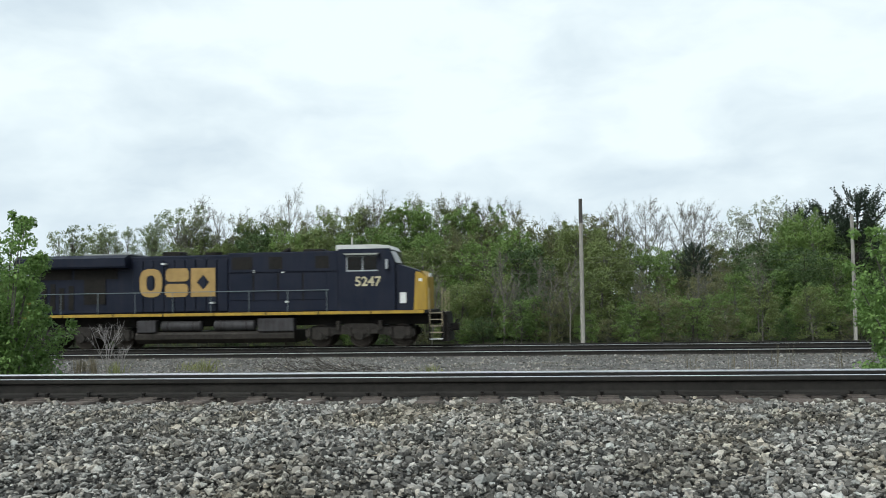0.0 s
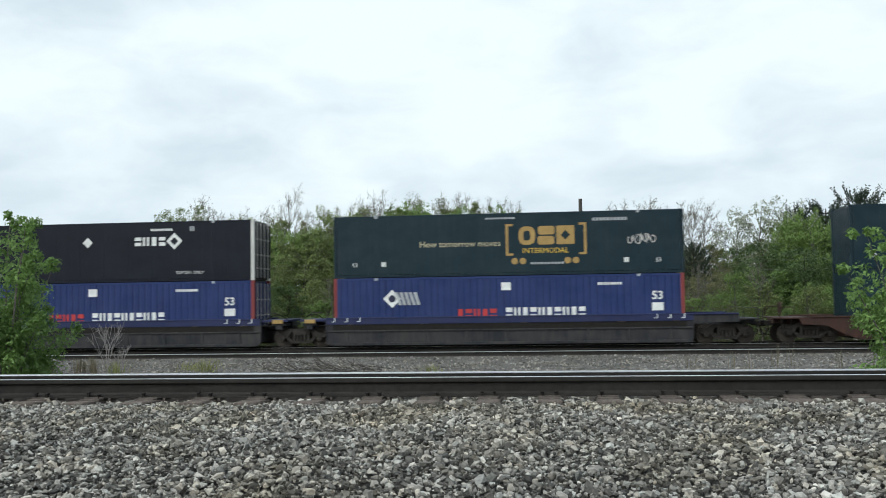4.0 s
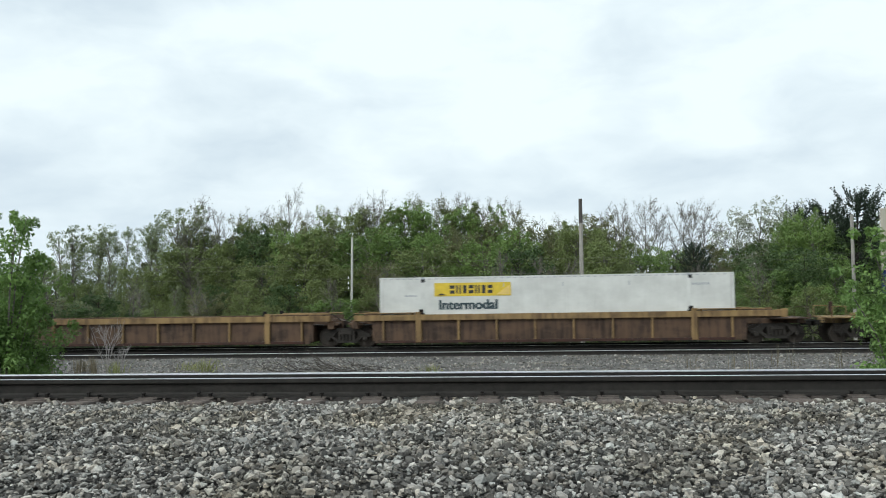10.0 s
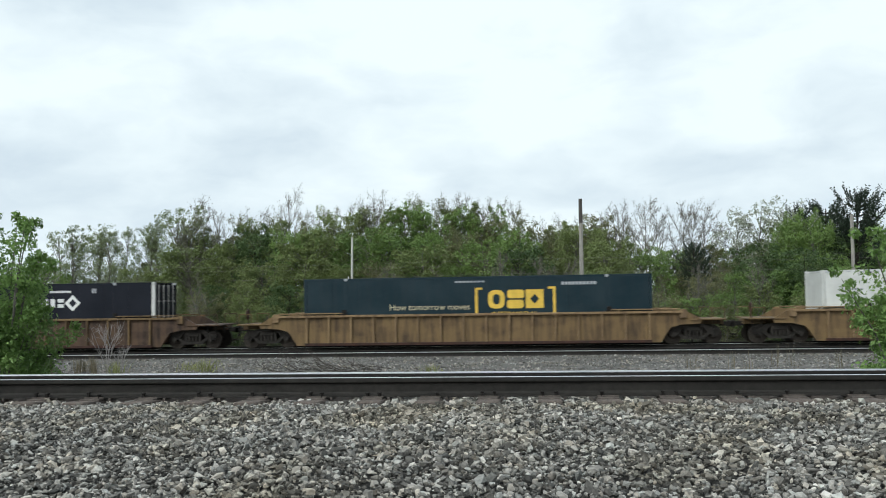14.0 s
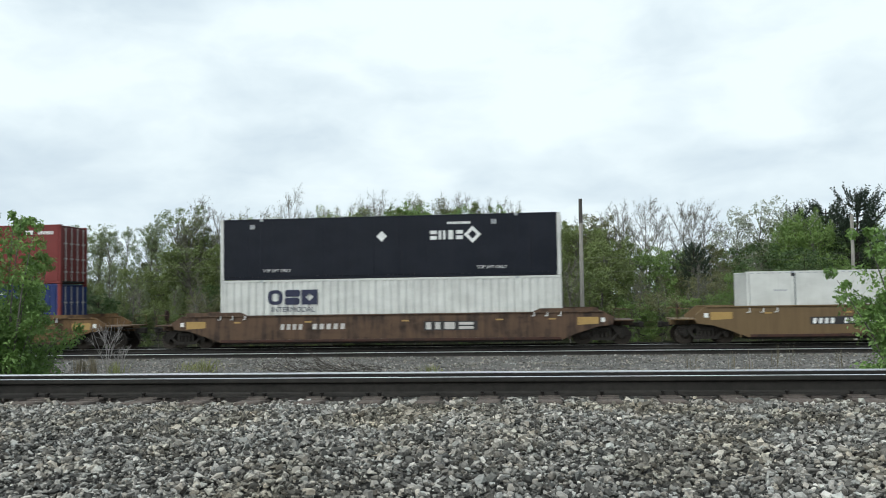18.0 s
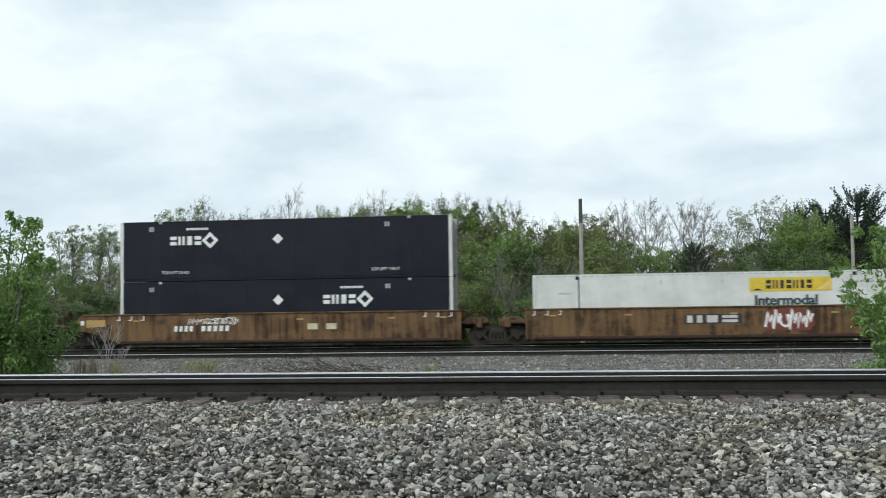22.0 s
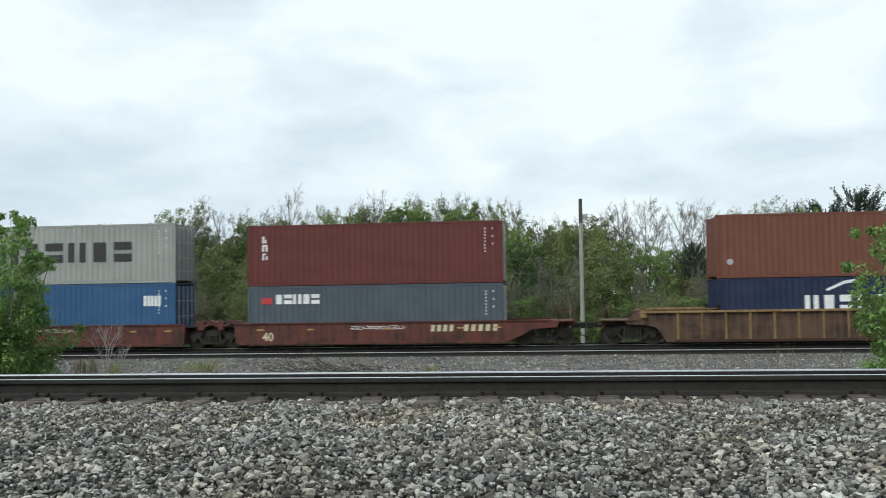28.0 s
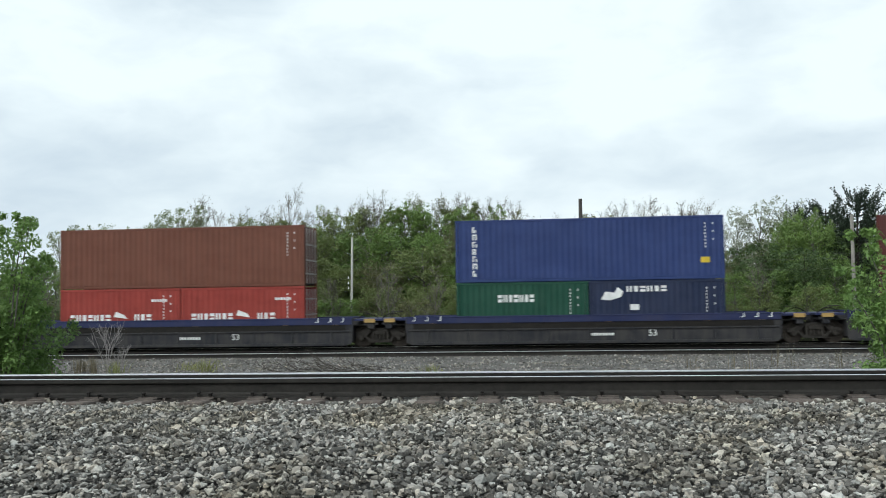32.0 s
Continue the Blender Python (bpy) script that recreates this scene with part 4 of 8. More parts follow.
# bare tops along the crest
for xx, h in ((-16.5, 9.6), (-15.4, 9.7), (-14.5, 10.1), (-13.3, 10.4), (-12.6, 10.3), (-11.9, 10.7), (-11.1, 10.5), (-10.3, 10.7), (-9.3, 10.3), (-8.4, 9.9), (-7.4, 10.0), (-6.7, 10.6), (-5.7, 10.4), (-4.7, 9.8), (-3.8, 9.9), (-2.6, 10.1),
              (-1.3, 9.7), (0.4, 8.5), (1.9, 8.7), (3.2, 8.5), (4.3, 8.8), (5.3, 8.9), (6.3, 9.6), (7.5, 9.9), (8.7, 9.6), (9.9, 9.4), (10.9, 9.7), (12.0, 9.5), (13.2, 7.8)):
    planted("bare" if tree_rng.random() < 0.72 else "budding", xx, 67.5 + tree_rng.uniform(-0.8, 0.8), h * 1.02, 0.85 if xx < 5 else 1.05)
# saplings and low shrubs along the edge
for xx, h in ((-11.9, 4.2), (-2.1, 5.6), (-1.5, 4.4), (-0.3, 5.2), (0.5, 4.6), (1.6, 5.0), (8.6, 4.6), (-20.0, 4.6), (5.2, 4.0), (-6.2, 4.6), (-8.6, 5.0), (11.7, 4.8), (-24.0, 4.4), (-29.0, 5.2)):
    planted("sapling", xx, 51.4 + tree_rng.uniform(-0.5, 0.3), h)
xx = -36.0
while xx < 23:
    planted(tree_rng.choice(("fresh", "dark", "olive", "dark", "brown")), xx, 51.2 + tree_rng.uniform(-0.6, 0.6), tree_rng.uniform(1.4, 3.4), tree_rng.uniform(1.2, 1.9))
    xx += tree_rng.uniform(1.2, 2.4)
PINE = pine_tree("pine_tree", "dark pine with upswept ragged branches", 5, 9.7, 2.2)
PINE.matrix_basis = pose(20.1, 61.0, -0.4, 0, 2, 0)
copy_thing(PINE, pose(20.2, 67.0, -0.4, 0, -2, 95) @ Matrix.Scale(0.97, 4))
copy_thing(PINE, pose(18.6, 68.5, -0.4, 0, -3, 200) @ Matrix.Scale(0.95, 4))
planted("fresh", 17.2, 62.0, 8.3, 0.72)
planted("fresh", 17.9, 60.6, 7.5, 0.75)
copy_thing(PINE, pose(10.4, 63.5, -0.4, 0, 0, 40) @ Matrix.Scale(0.66, 4))
copy_thing(PINE, pose(24.3, 60.6, -0.4, 0, 0, 140) @ Matrix.Scale(0.86, 4))


# ---- line poles and wires ----
def line_pole(x, y, foot, top, lean, r, label, tarred=0.0):
    p = thing("utility_pole", label, "pole", "poles along the line", at=(x, y, foot))
    h = top - foot
    cut = h * (1 - tarred)
    a = Vector((lean * cut / h, 0, cut))
    part("shaft", Shape().tube((0, 0, -0.3), a, r, r * 0.82, 12), POLE if r > 0.09 else PALE_POLE, p)
    part("pole_top", Shape().tube(a, (lean, 0, h), r * 0.83, r * 0.76, 12), POLE_TOP if tarred > 0.1 else (POLE if r > 0.09 else PALE_POLE), p)
    return p


line_pole(2.13, 48.0, -0.6, 7.33, 0.03, 0.125, "grey weathered timber pole with a dark upper end", 0.16)
p2 = line_pole(-11.62, 55.0, -0.5, 6.05, 0.12, 0.085, "slim pale grey timber pole before the wood", 0.03)
for k in range(3):
    part("insulator", Shape().tube((-0.12, -0.1, 4.0 - 0.32 * k), (-0.12, -0.1, 4.14 - 0.32 * k), 0.05, 0.03, 8), MARK["white"], p2, "white glass insulator")
line_pole(16.42, 50.0, -0.6, 6.35, 0.03, 0.10, "bare grey timber pole among the bushes", 0.03)
for yy, z0, z1 in ((55.0, 4.25, 4.6), (55.0, 4.0, 4.3), (55.1, 3.4, 3.75)):
    w = Shape()
    ring = []
    for k in range(25):
        q = -60 + 4.5 * k
        zz = z0 + (z1 - z0) * (q + 60) / 108 + 0.05 * math.cos(q * 0.22)
        ring += [(q, yy - 0.003, zz), (q, yy, zz + 0.003), (q, yy + 0.003, zz), (q, yy, zz - 0.003)]
    w.add(ring, [(4 * k + i, 4 * k + 4 + i, 4 * k + 4 + (i + 1) % 4, 4 * k + (i + 1) % 4) for k in range(24) for i in range(4)])
    tagged(new("line_wire", w.mesh("line_wire", POLE)), "thin slack wire strung along the line poles", "wire")


# ---- bushes beside the near track ----
SWAYS = []


def near_bush(name, x, y, foot, height, width, count, seed, label, lean=0.0):
    """A leafy bush in branches that each stir in the wind."""
    rng = np.random.default_rng(seed)
    b = thing(name, label, "bush", at=(x, y, foot))
    part("stem", Shape().tube((0, 0, -0.2), (0.05, 0, height * 0.3), 0.05, 0.035, 8), BARK, b)
    nb = 13
    for k in range(nb):
        a = 2 * math.pi * k / nb + rng.uniform(-0.3, 0.3)
        reach = width * 0.5 * rng.uniform(0.35, 1.0)
        zt = height * (rng.uniform(0.35, 0.8) if k % 3 else rng.uniform(0.82, 1.0))
        tip = Vector((math.cos(a) * reach + lean * zt, math.sin(a) * reach, zt))
        root = Vector((0.02 * math.cos(a), 0.02 * math.sin(a), height * rng.uniform(0.08, 0.3)))
        mid = root.lerp(tip, 0.5) + Vector((0, 0, 0.12 * height))
        s = Shape().tube((0, 0, 0), mid - root, 0.022, 0.014, 5).tube(mid - root, tip - root, 0.014, 0.005, 5)
        br = part("branch", s, BARK, b, at=root)
        cs = np.array([tuple((mid.lerp(tip, q) if q >= 0 else root.lerp(mid, 1 + q)) - root) for q in (-0.45, -0.2, 0.0, 0.2, 0.4, 0.6, 0.8, 0.95, 1.0)])
        cs = cs + rng.normal(0, 0.10, cs.shape)
        rad = np.array([0.36, 0.36, 0.36, 0.34, 0.30, 0.24, 0.19, 0.14, 0.11]) * width / 2.2
        v, f = leaf_cloud(rng, cs, rad, count // nb, 0.038, 0.5, 0.9)
        part("leaves", fast_mesh("leaves", v, f, LEAF_E), None, br)
        SWAYS.append((br, root, rng.uniform(0, 6.28), rng.uniform(0.8, 1.5), rng.uniform(1.0, 2.6)))
    return b


near_bush("leafy_bush", -9.7, 15.6, -0.3, 4.35, 1.9, 7800, 3, "bushy green shrub with fresh broad leaves beside the track")
near_bush("leafy_bush", -10.2, 16.6, -0.3, 3.5, 2.2, 7800, 4, "green shrub with dense leaves down to the ground")
near_bush("leafy_bush", -9.9, 16.0, -0.3, 2.6, 2.3, 7800, 14, "low green shrub at the foot of the bank")
near_bush("leafy_bush", 6.0, 15.6, -0.3, 3.75, 1.7, 7800, 5, "bright green shrub with light leaf tips")
near_bush("leafy_bush", 5.85, 15.3, -0.3, 2.9, 1.9, 7800, 16, "dense green shrub close to the rails")
near_bush("leafy_bush", 7.2, 16.8, -0.3, 3.9, 2.3, 7800, 26, "tall green shrub with drooping outer sprays")
near_bush("leafy_bush", 6.5, 16.2, -0.3, 2.9, 2.4, 7800, 6, "spreading green shrub with pale young leaves")


# ---- dead shrub, weeds and fallen twigs on the gravel ----
def dead_shrub(x, y, z, h, seed, label):
    rng = np.random.default_rng(seed)
    t = thing("dead_shrub", label, "shrub", at=(x, y, z))
    for k in range(4):
        s = Shape()

        def fork(a, way, length, r, depth):
            b = a + way * length
            s.tube(a, b, r, r * 0.7, 4)
            if depth:
                for _ in range(3):
                    fork(a.lerp(b, rng.uniform(0.5, 1.0)), (way + Vector(rng.normal(0, 0.34, 3))).normalized(), length * rng.uniform(0.45, 0.75), r * 0.62, depth - 1)

        a = rng.uniform(0, 6.28)
        fork(Vector((0, 0, -0.05)), Vector((math.cos(a) * 0.42, math.sin(a) * 0.3, 1)).normalized(), h * 0.45, 0.016, 3)
        part("branch", s, PALE_BARK, t)
    return t


dead_shrub(-16.4, 33.0, -0.3, 2.5, 2, "leafless grey shrub on the gravel")
dead_shrub(-16.0, 33.3, -0.3, 1.2, 12, "small leafless grey shrub on the gravel")


def tuft(name, x, y, z, h, w, count, mat, label, seed):
    """Blades that lean out from one root."""
    rng = np.random.default_rng(seed)
    v, f = [], []
    for k in range(count):
        a, lean_out, hh = rng.uniform(0, 6.28), rng.uniform(0.05, 1.0) * w, h * rng.uniform(0.5, 1.0)
        o = rng.normal(0, w * 0.3, 2)
        d = np.array((-math.sin(a), math.cos(a), 0)) * rng.uniform(0.005, 0.013)
        p0, p1 = np.array((o[0], o[1], -0.02)), np.array((o[0] + math.cos(a) * lean_out * 0.4, o[1] + math.sin(a) * lean_out * 0.4, hh * 0.6))
        p2 = np.array((o[0] + math.cos(a) * lean_out, o[1] + math.sin(a) * lean_out, hh))
        i = len(v)
        v += [p0 - d, p0 + d, p1 + d, p1 - d, p2 + d * 0.2, p2 - d * 0.2]
        f += [(i, i + 1, i + 2, i + 3), (i + 3, i + 2, i + 4, i + 5)]
    ob = new(name, fast_mesh(name, v, f, mat))
    ob.location = (x, y, z)
    return tagged(ob, label, "weeds", "", "stuff")


tuft("weed_tuft", -12.5, 33, -0.33, 0.55, 0.95, 75, WEED, "yellow-green weeds spreading on the gravel", 1)
tuft("weed_tuft", -13.2, 33.4, -0.33, 0.38, 0.8, 50, WEED, "yellow-green weeds spreading on the gravel", 2)
tuft("weed_tuft", -17.3, 33, -0.33, 0.6, 0.6, 70, DRY, "dry brown weeds beside a dead shrub", 3)
tuft("weed_tuft", -15.7, 32.2, -0.33, 0.5, 0.6, 50, WEED, "greenish weeds on the gravel", 4)
tuft("weed_tuft", -3.9, 32, -0.33, 0.30, 0.6, 45, WEED, "small yellow-green tuft on the gravel", 5)
for k in range(7):
    tuft("dry_weed", 5.2 + 0.95 * k + 0.2 * math.sin(9 * k), 32.5 + 1.2 * math.sin(5 * k), -0.33, 0.7 + 0.6 * abs(math.sin(3 * k)), 0.25, 7, DRY, "thin dry weed stalks on the gravel", 20 + k)
for k in range(6):
    tuft("dry_weed", -18.8 + 0.5 * k, 32.0 + 0.8 * math.sin(5 * k), -0.33, 0.5 + 0.4 * abs(math.sin(3 * k)), 0.25, 18, DRY, "thin dry weed stalks on the gravel", 40 + k)
tagged(new("marker_stake", Shape().tube((0, 0, -0.05), (-0.05, 0, 0.62), 0.022, 0.016, 6).mesh("marker_stake", PALE_BARK)), "pale upright stick in the gravel", "stake").location = (6.85, 31.0, -0.36)
twig_rng = np.random.default_rng(77)
heap = Shape()
for k in range(22):
    m = pose(-9.4 + 0.19 * k, 32.2 + 0.7 * math.sin(4 * k), -0.27, 0, twig_rng.uniform(-16, 10), twig_rng.uniform(150, 205))
    p, way = Vector((0, 0, 0)), Vector((twig_rng.uniform(0.6, 1), twig_rng.uniform(-0.4, 0.4), twig_rng.uniform(-0.05, 0.22))).normalized()
    for q in range(4):
        b = p + way * 0.36
        heap.tube(m @ p, m @ b, 0.018 - 0.0035 * q, 0.0145 - 0.0035 * q, 4)
        for _ in range(3):
            heap.tube(m @ b, m @ (b + (way + Vector(twig_rng.normal(0, 0.5, 3))).normalized() * 0.38), 0.008, 0.003, 3)
        p, way = b, (way + Vector(twig_rng.normal(0, 0.18, 3))).normalized()
tagged(new("fallen_twigs", heap.mesh("fallen_twigs", DARK_BARK)), "heap of dark fallen twigs lying on the gravel", "twigs", "", "stuff")


# ---- containers ----
CACHE = {}


def cached(key, make):
    if key not in CACHE:
        CACHE[key] = make()
    return CACHE[key]


def wall_profile(length, kind):
    """Points (x, depth behind the outer face) of a corrugated wall."""
    p, x = [(0.0, 0.0)], 0.0
    if kind == "flat":
        return [(0.0, 0.0), (length, 0.0)]
    if kind == "seams":
        n = max(1, round(length / 1.22))
        for i in range(1, n):
            c = length * i / n
            p += [(c - 0.02, 0.0), (c - 0.012, 0.006), (c + 0.012, 0.006), (c + 0.02, 0.0)]
        return p + [(length, 0.0)]
    period, depth, flat_out, flat_in = {"iso": (0.278, 0.024, 0.070, 0.072), "rib": (0.36, 0.042, 0.12, 0.12), "fine": (0.305, 0.028, 0.17, 0.06)}[kind]
    n = max(1, round(length / period))
    s = length / n / period
    slope = (period - flat_out - flat_in) / 2
    for i in range(n):
        x = length * i / n
        p += [(x + flat_out * s, 0.0), (x + (flat_out + slope) * s, depth), (x + (flat_out + slope + flat_in) * s, depth), (x + length / n, 0.0)]
    return p


def wall_mesh(length, z0, z1, kind, mat):
    """A wall along x, its outer face at y = 0 and looking to -y, 6 cm thick."""
    s, prof = Shape(), wall_profile(length, kind)
    n = len(prof)
    v = [(x - length / 2, d, z0) for x, d in prof] + [(x - length / 2, d, z1) for x, d in prof]
    f = [(i, i + 1, n + i + 1, n + i) for i in range(n - 1)]
    k = 2 * n
    v += [(-length / 2, 0.06, z0), (length / 2, 0.06, z0), (length / 2, 0.06, z1), (-length / 2, 0.06, z1)]
    f += [(k + 1, k, k + 3, k + 2), tuple([k, k + 1] + list(range(n - 1, -1, -1))), tuple([k + 2, k + 3] + list(range(n, 2 * n)))]
    f += [(k, 0, n, k + 3), (n - 1, k + 1, k + 2, 2 * n - 1)]
    return s.add(v, f).mesh("side_panel", mat)


def container(label, length, height, color, kind, s, z, width=2.44, post=None, rails=None, lift=False, slots=False, bar="car_grey"):
    """A freight container with its own walls, posts, rails, doors and castings; it rides on a wagon."""
    mat, pm, rm = PAINTS[color], PAINTS[post or color], PAINTS[rails or color]
    c = thing("shipping_container", label, "container", "containers on the train")
    hl, hw, key = length / 2, width / 2, (length, height, width)
    wl_ = length - 0.30
    side = cached((key, kind, color, "side"), lambda: wall_mesh(wl_, 0.15, height - 0.10, kind, mat))
    a = part("side_panel", side, None, c, at=(0, -hw + 0.004, 0))
    b = part("side_panel", side, None, c, at=(0, hw - 0.004, 0))
    b.rotation_euler = (0, 0, math.pi)
    rail_t = cached((key, "rt", rails or color), lambda: Shape().box(-hl + 0.14, hl - 0.14, -0.03, 0.03, -0.10, 0, 0.008).mesh("top_rail", rm))
    rail_b = cached((key, "rb", rails or color), lambda: Shape().box(-hl + 0.14, hl - 0.14, -0.03, 0.03, 0.02, 0.15, 0.008).mesh("bottom_rail", rm))
    for sy in (-1, 1):
        part("top_rail", rail_t, None, c, at=(0, sy * (hw - 0.032), height - 0.002))
        part("bottom_rail", rail_b, None, c, at=(0, sy * (hw - 0.055), 0))
    pw = 0.17 if post else 0.13
    post_me = {q: cached((height, pw, "post", q), lambda: Shape().box(-pw / 2, pw / 2, -0.07, 0.07, 0.118, height - 0.118, 0.012).mesh("corner_post", PAINTS[q])) for q in {post or color, color}}
    cast_me = cached(("cast", post or color), lambda: Shape().box(-0.089, 0.089, -0.081, 0.081, -0.059, 0.059, 0.012).mesh("corner_casting", pm))
    for sx in (-1, 1):
        for sy in (-1, 1):
            part("corner_post", post_me[(post or color) if sy < 0 else color], None, c, at=(sx * (hl - pw / 2 - 0.002), sy * (hw - 0.072), 0))
            for zz in (0.059, height - 0.059):
                part("corner_casting", cast_me, None, c, at=(sx * (hl - 0.089), sy * (hw - 0.081), zz))
    part("roof", cached((key, "roof", color), lambda: roof_mesh(length, width, height, mat)), None, c)
    part("floor", cached((key, "floor"), lambda: Shape().box(-hl + 0.1, hl - 0.1, -hw + 0.07, hw - 0.07, 0.05, 0.16).mesh("floor", UNDER)), None, c)
    end = cached((width, height, color, "end"), lambda: wall_mesh(width - 0.28, 0.12, height - 0.10, "iso", mat))
    e = part("end_panel", end, None, c, at=(-hl + 0.03, 0, 0))
    e.rotation_euler = (0, 0, -math.pi / 2)
    dw = (width - 0.30) / 2
    door = cached((width, height, color, "door"), lambda: Shape().box(-0.03, 0.03, -dw / 2 + 0.005, dw / 2 - 0.005, 0.14, height - 0.13, 0.01).box(0.03, 0.045, -dw * 0.45, dw * 0.45, 0.7, 0.8).box(0.03, 0.045, -dw * 0.45, dw * 0.45, 1.7, 1.8).mesh("door", mat))
    rod = cached((height, "rod"), lambda: Shape().tube((0, 0, 0.12), (0, 0, height - 0.12), 0.026, n=6).box(-0.03, 0.04, -0.10, 0.10, 0.55, 0.62).box(-0.03, 0.04, -0.10, 0.10, 1.20, 1.27).box(-0.03, 0.04, -0.10, 0.10, 1.95, 2.02).mesh("locking_bar", MARK["pale"]))
    for sy in (-0.5, 0.5):
        d = part("door", door, None, c, at=(hl - 0.06, sy * dw, 0))
        for q in (-0.25, 0.25):
            part("locking_bar", rod, None, d, "galvanised locking bar", at=(0.07, q * dw, 0))
    if lift:
        lp = cached((height, "lift", color, slots), lambda: Shape().box(-0.09, 0.09, -0.035, 0.03, 0.02, height - 0.12, 0.01).mesh("lifting_post", PAINTS["pale_orange"] if slots else mat))
        lc = cached((height, "liftcast"), lambda: Shape().box(-0.08, 0.08, -0.04, 0.04, -0.12, 0.0, 0.01).mesh("lifting_casting", MARK["grey"]))
        for sx in (-6.05, 6.05):
            for sy in (-1, 1):
                part("lifting_post", lp, None, c, at=(sx, sy * (hw - 0.032), 0))
                part("lifting_casting", lc, None, c, at=(sx, sy * (hw - 0.035), height))
    ride(c, s, TRACK_C, z)
    return c


def roof_mesh(length, width, height, mat):
    s, hl, hw = Shape(), length / 2, width / 2
    s.box(-hl + 0.12, hl - 0.12, -hw + 0.065, hw - 0.065, height - 0.07, height - 0.03)
    n = int(length / 0.55)
    for i in range(n):
        x = -hl + 0.3 + (length - 0.6) * i / (n - 1)
        s.box(x - 0.07, x + 0.07, -hw + 0.12, hw - 0.12, height - 0.031, height - 0.012)
    return s.mesh("roof", mat)


# markings: each draws on the side that faces the road
def diamond(c, color, x, z, r, y, name="logo"):
    s = Shape()
    for k in range(4):
        a0, a1 = math.pi / 2 * k, math.pi / 2 * (k + 1)
        o = [(x + r * math.cos(a0), z + r * math.sin(a0)), (x + r * math.cos(a1), z + r * math.sin(a1))]
        i = [(x + 0.5 * r * math.cos(a1), z + 0.5 * r * math.sin(a1)), (x + 0.5 * r * math.cos(a0), z + 0.5 * r * math.sin(a0))]
        s.slab_y(o + i, y, y + 0.003)
    return part(name, s, MARK[color], c, "plain ring-shaped diamond sign")


def disc(x, z, r, n=20):
    return [(x + r * math.cos(2 * math.pi * i / n), z + r * math.sin(2 * math.pi * i / n)) for i in range(n)]


def square_tip(x, z, r):
    return [(x + r, z), (x, z + r), (x - r, z), (x, z - r)]


def star(x, z, r, points=7, inner=0.42):
    out = []
    for i in range(points * 2):
        a, q = math.pi / 2 + math.pi * i / points, r if i % 2 == 0 else r * inner
        out.append((x + q * math.cos(a), z + q * math.sin(a)))
    return out


def small_codes(c, color, x, z, y, n=9, h=0.11, w=1.1):
    bars(c, color, x, z, w, h, n, y, "code_marking")


def marks_black(c, y, brand_x, upper=True, diamond_x=-0.25):
    """Blue-black domestic boxes: a brand block with a ring diamond, a small diamond and lift notes."""
    bars(c, "white", brand_x - 0.26, 1.74, 1.62, 0.42, 4, y, "logo", True, label="white block letters drawn as plain shapes")
    diamond(c, "white", brand_x + 1.72, 1.95, 0.40, y)
    outline(c, "white", square_tip(diamond_x, 1.95, 0.25), y, "placard", "white diamond placard")
    small_codes(c, "white", brand_x + 0.55, 2.45, y)
    for x in (-6.6, 4.9):
        bars(c, "grey", x, 2.42, 0.26, 0.22, 2, y, "code_marking", gap=0.3)
    if upper:
        for x in (-6.0, 4.2):
            written(c, "TOP LIFT ONLY", "white", 0.20, x, y, 0.36, "lift_note")


def marks_blue(c, y, words=True, right53=True, faded=False):
    """Royal blue domestic boxes: an arrow-like sign, a row of block letters, the length mark."""
    outline(c, "white", square_tip(-5.3, 1.92, 0.42), y, "logo", "white diamond sign")
    outline(c, "navy", disc(-5.3, 1.92, 0.17), y - 0.004, "logo")
    bars(c, "grey", -5.0, 1.62, 1.1, 0.6, 5, y, "logo", gap=0.3, lean=-0.3)
    bars(c, "white", 0.0 if words else -1.7, 0.92, 3.7, 0.52, 10, y, "logo", True, label="white block letters drawn as plain shapes")
    if not words:
        bars(c, "white", -3.0 + 0.1, 0.92, 2.0, 0.52, 5, y, "logo", True)
    elif faded:
        bars(c, "red", -2.25, 0.92, 1.9, 0.48, 5, y, "logo", True, label="faded red block letters")
    bars(c, "white", -0.2, 2.24, 0.44, 0.36, 1, y, "placard", gap=0)
    small_codes(c, "white", 4.2, 2.42, y)
    x = 6.6 if right53 else -7.25
    written(c, "53", "white", 0.52, x, y, 1.74, "length_mark")
    bars(c, "white", x, 1.22, 0.52, 0.36, 1, y, "placard", gap=0)


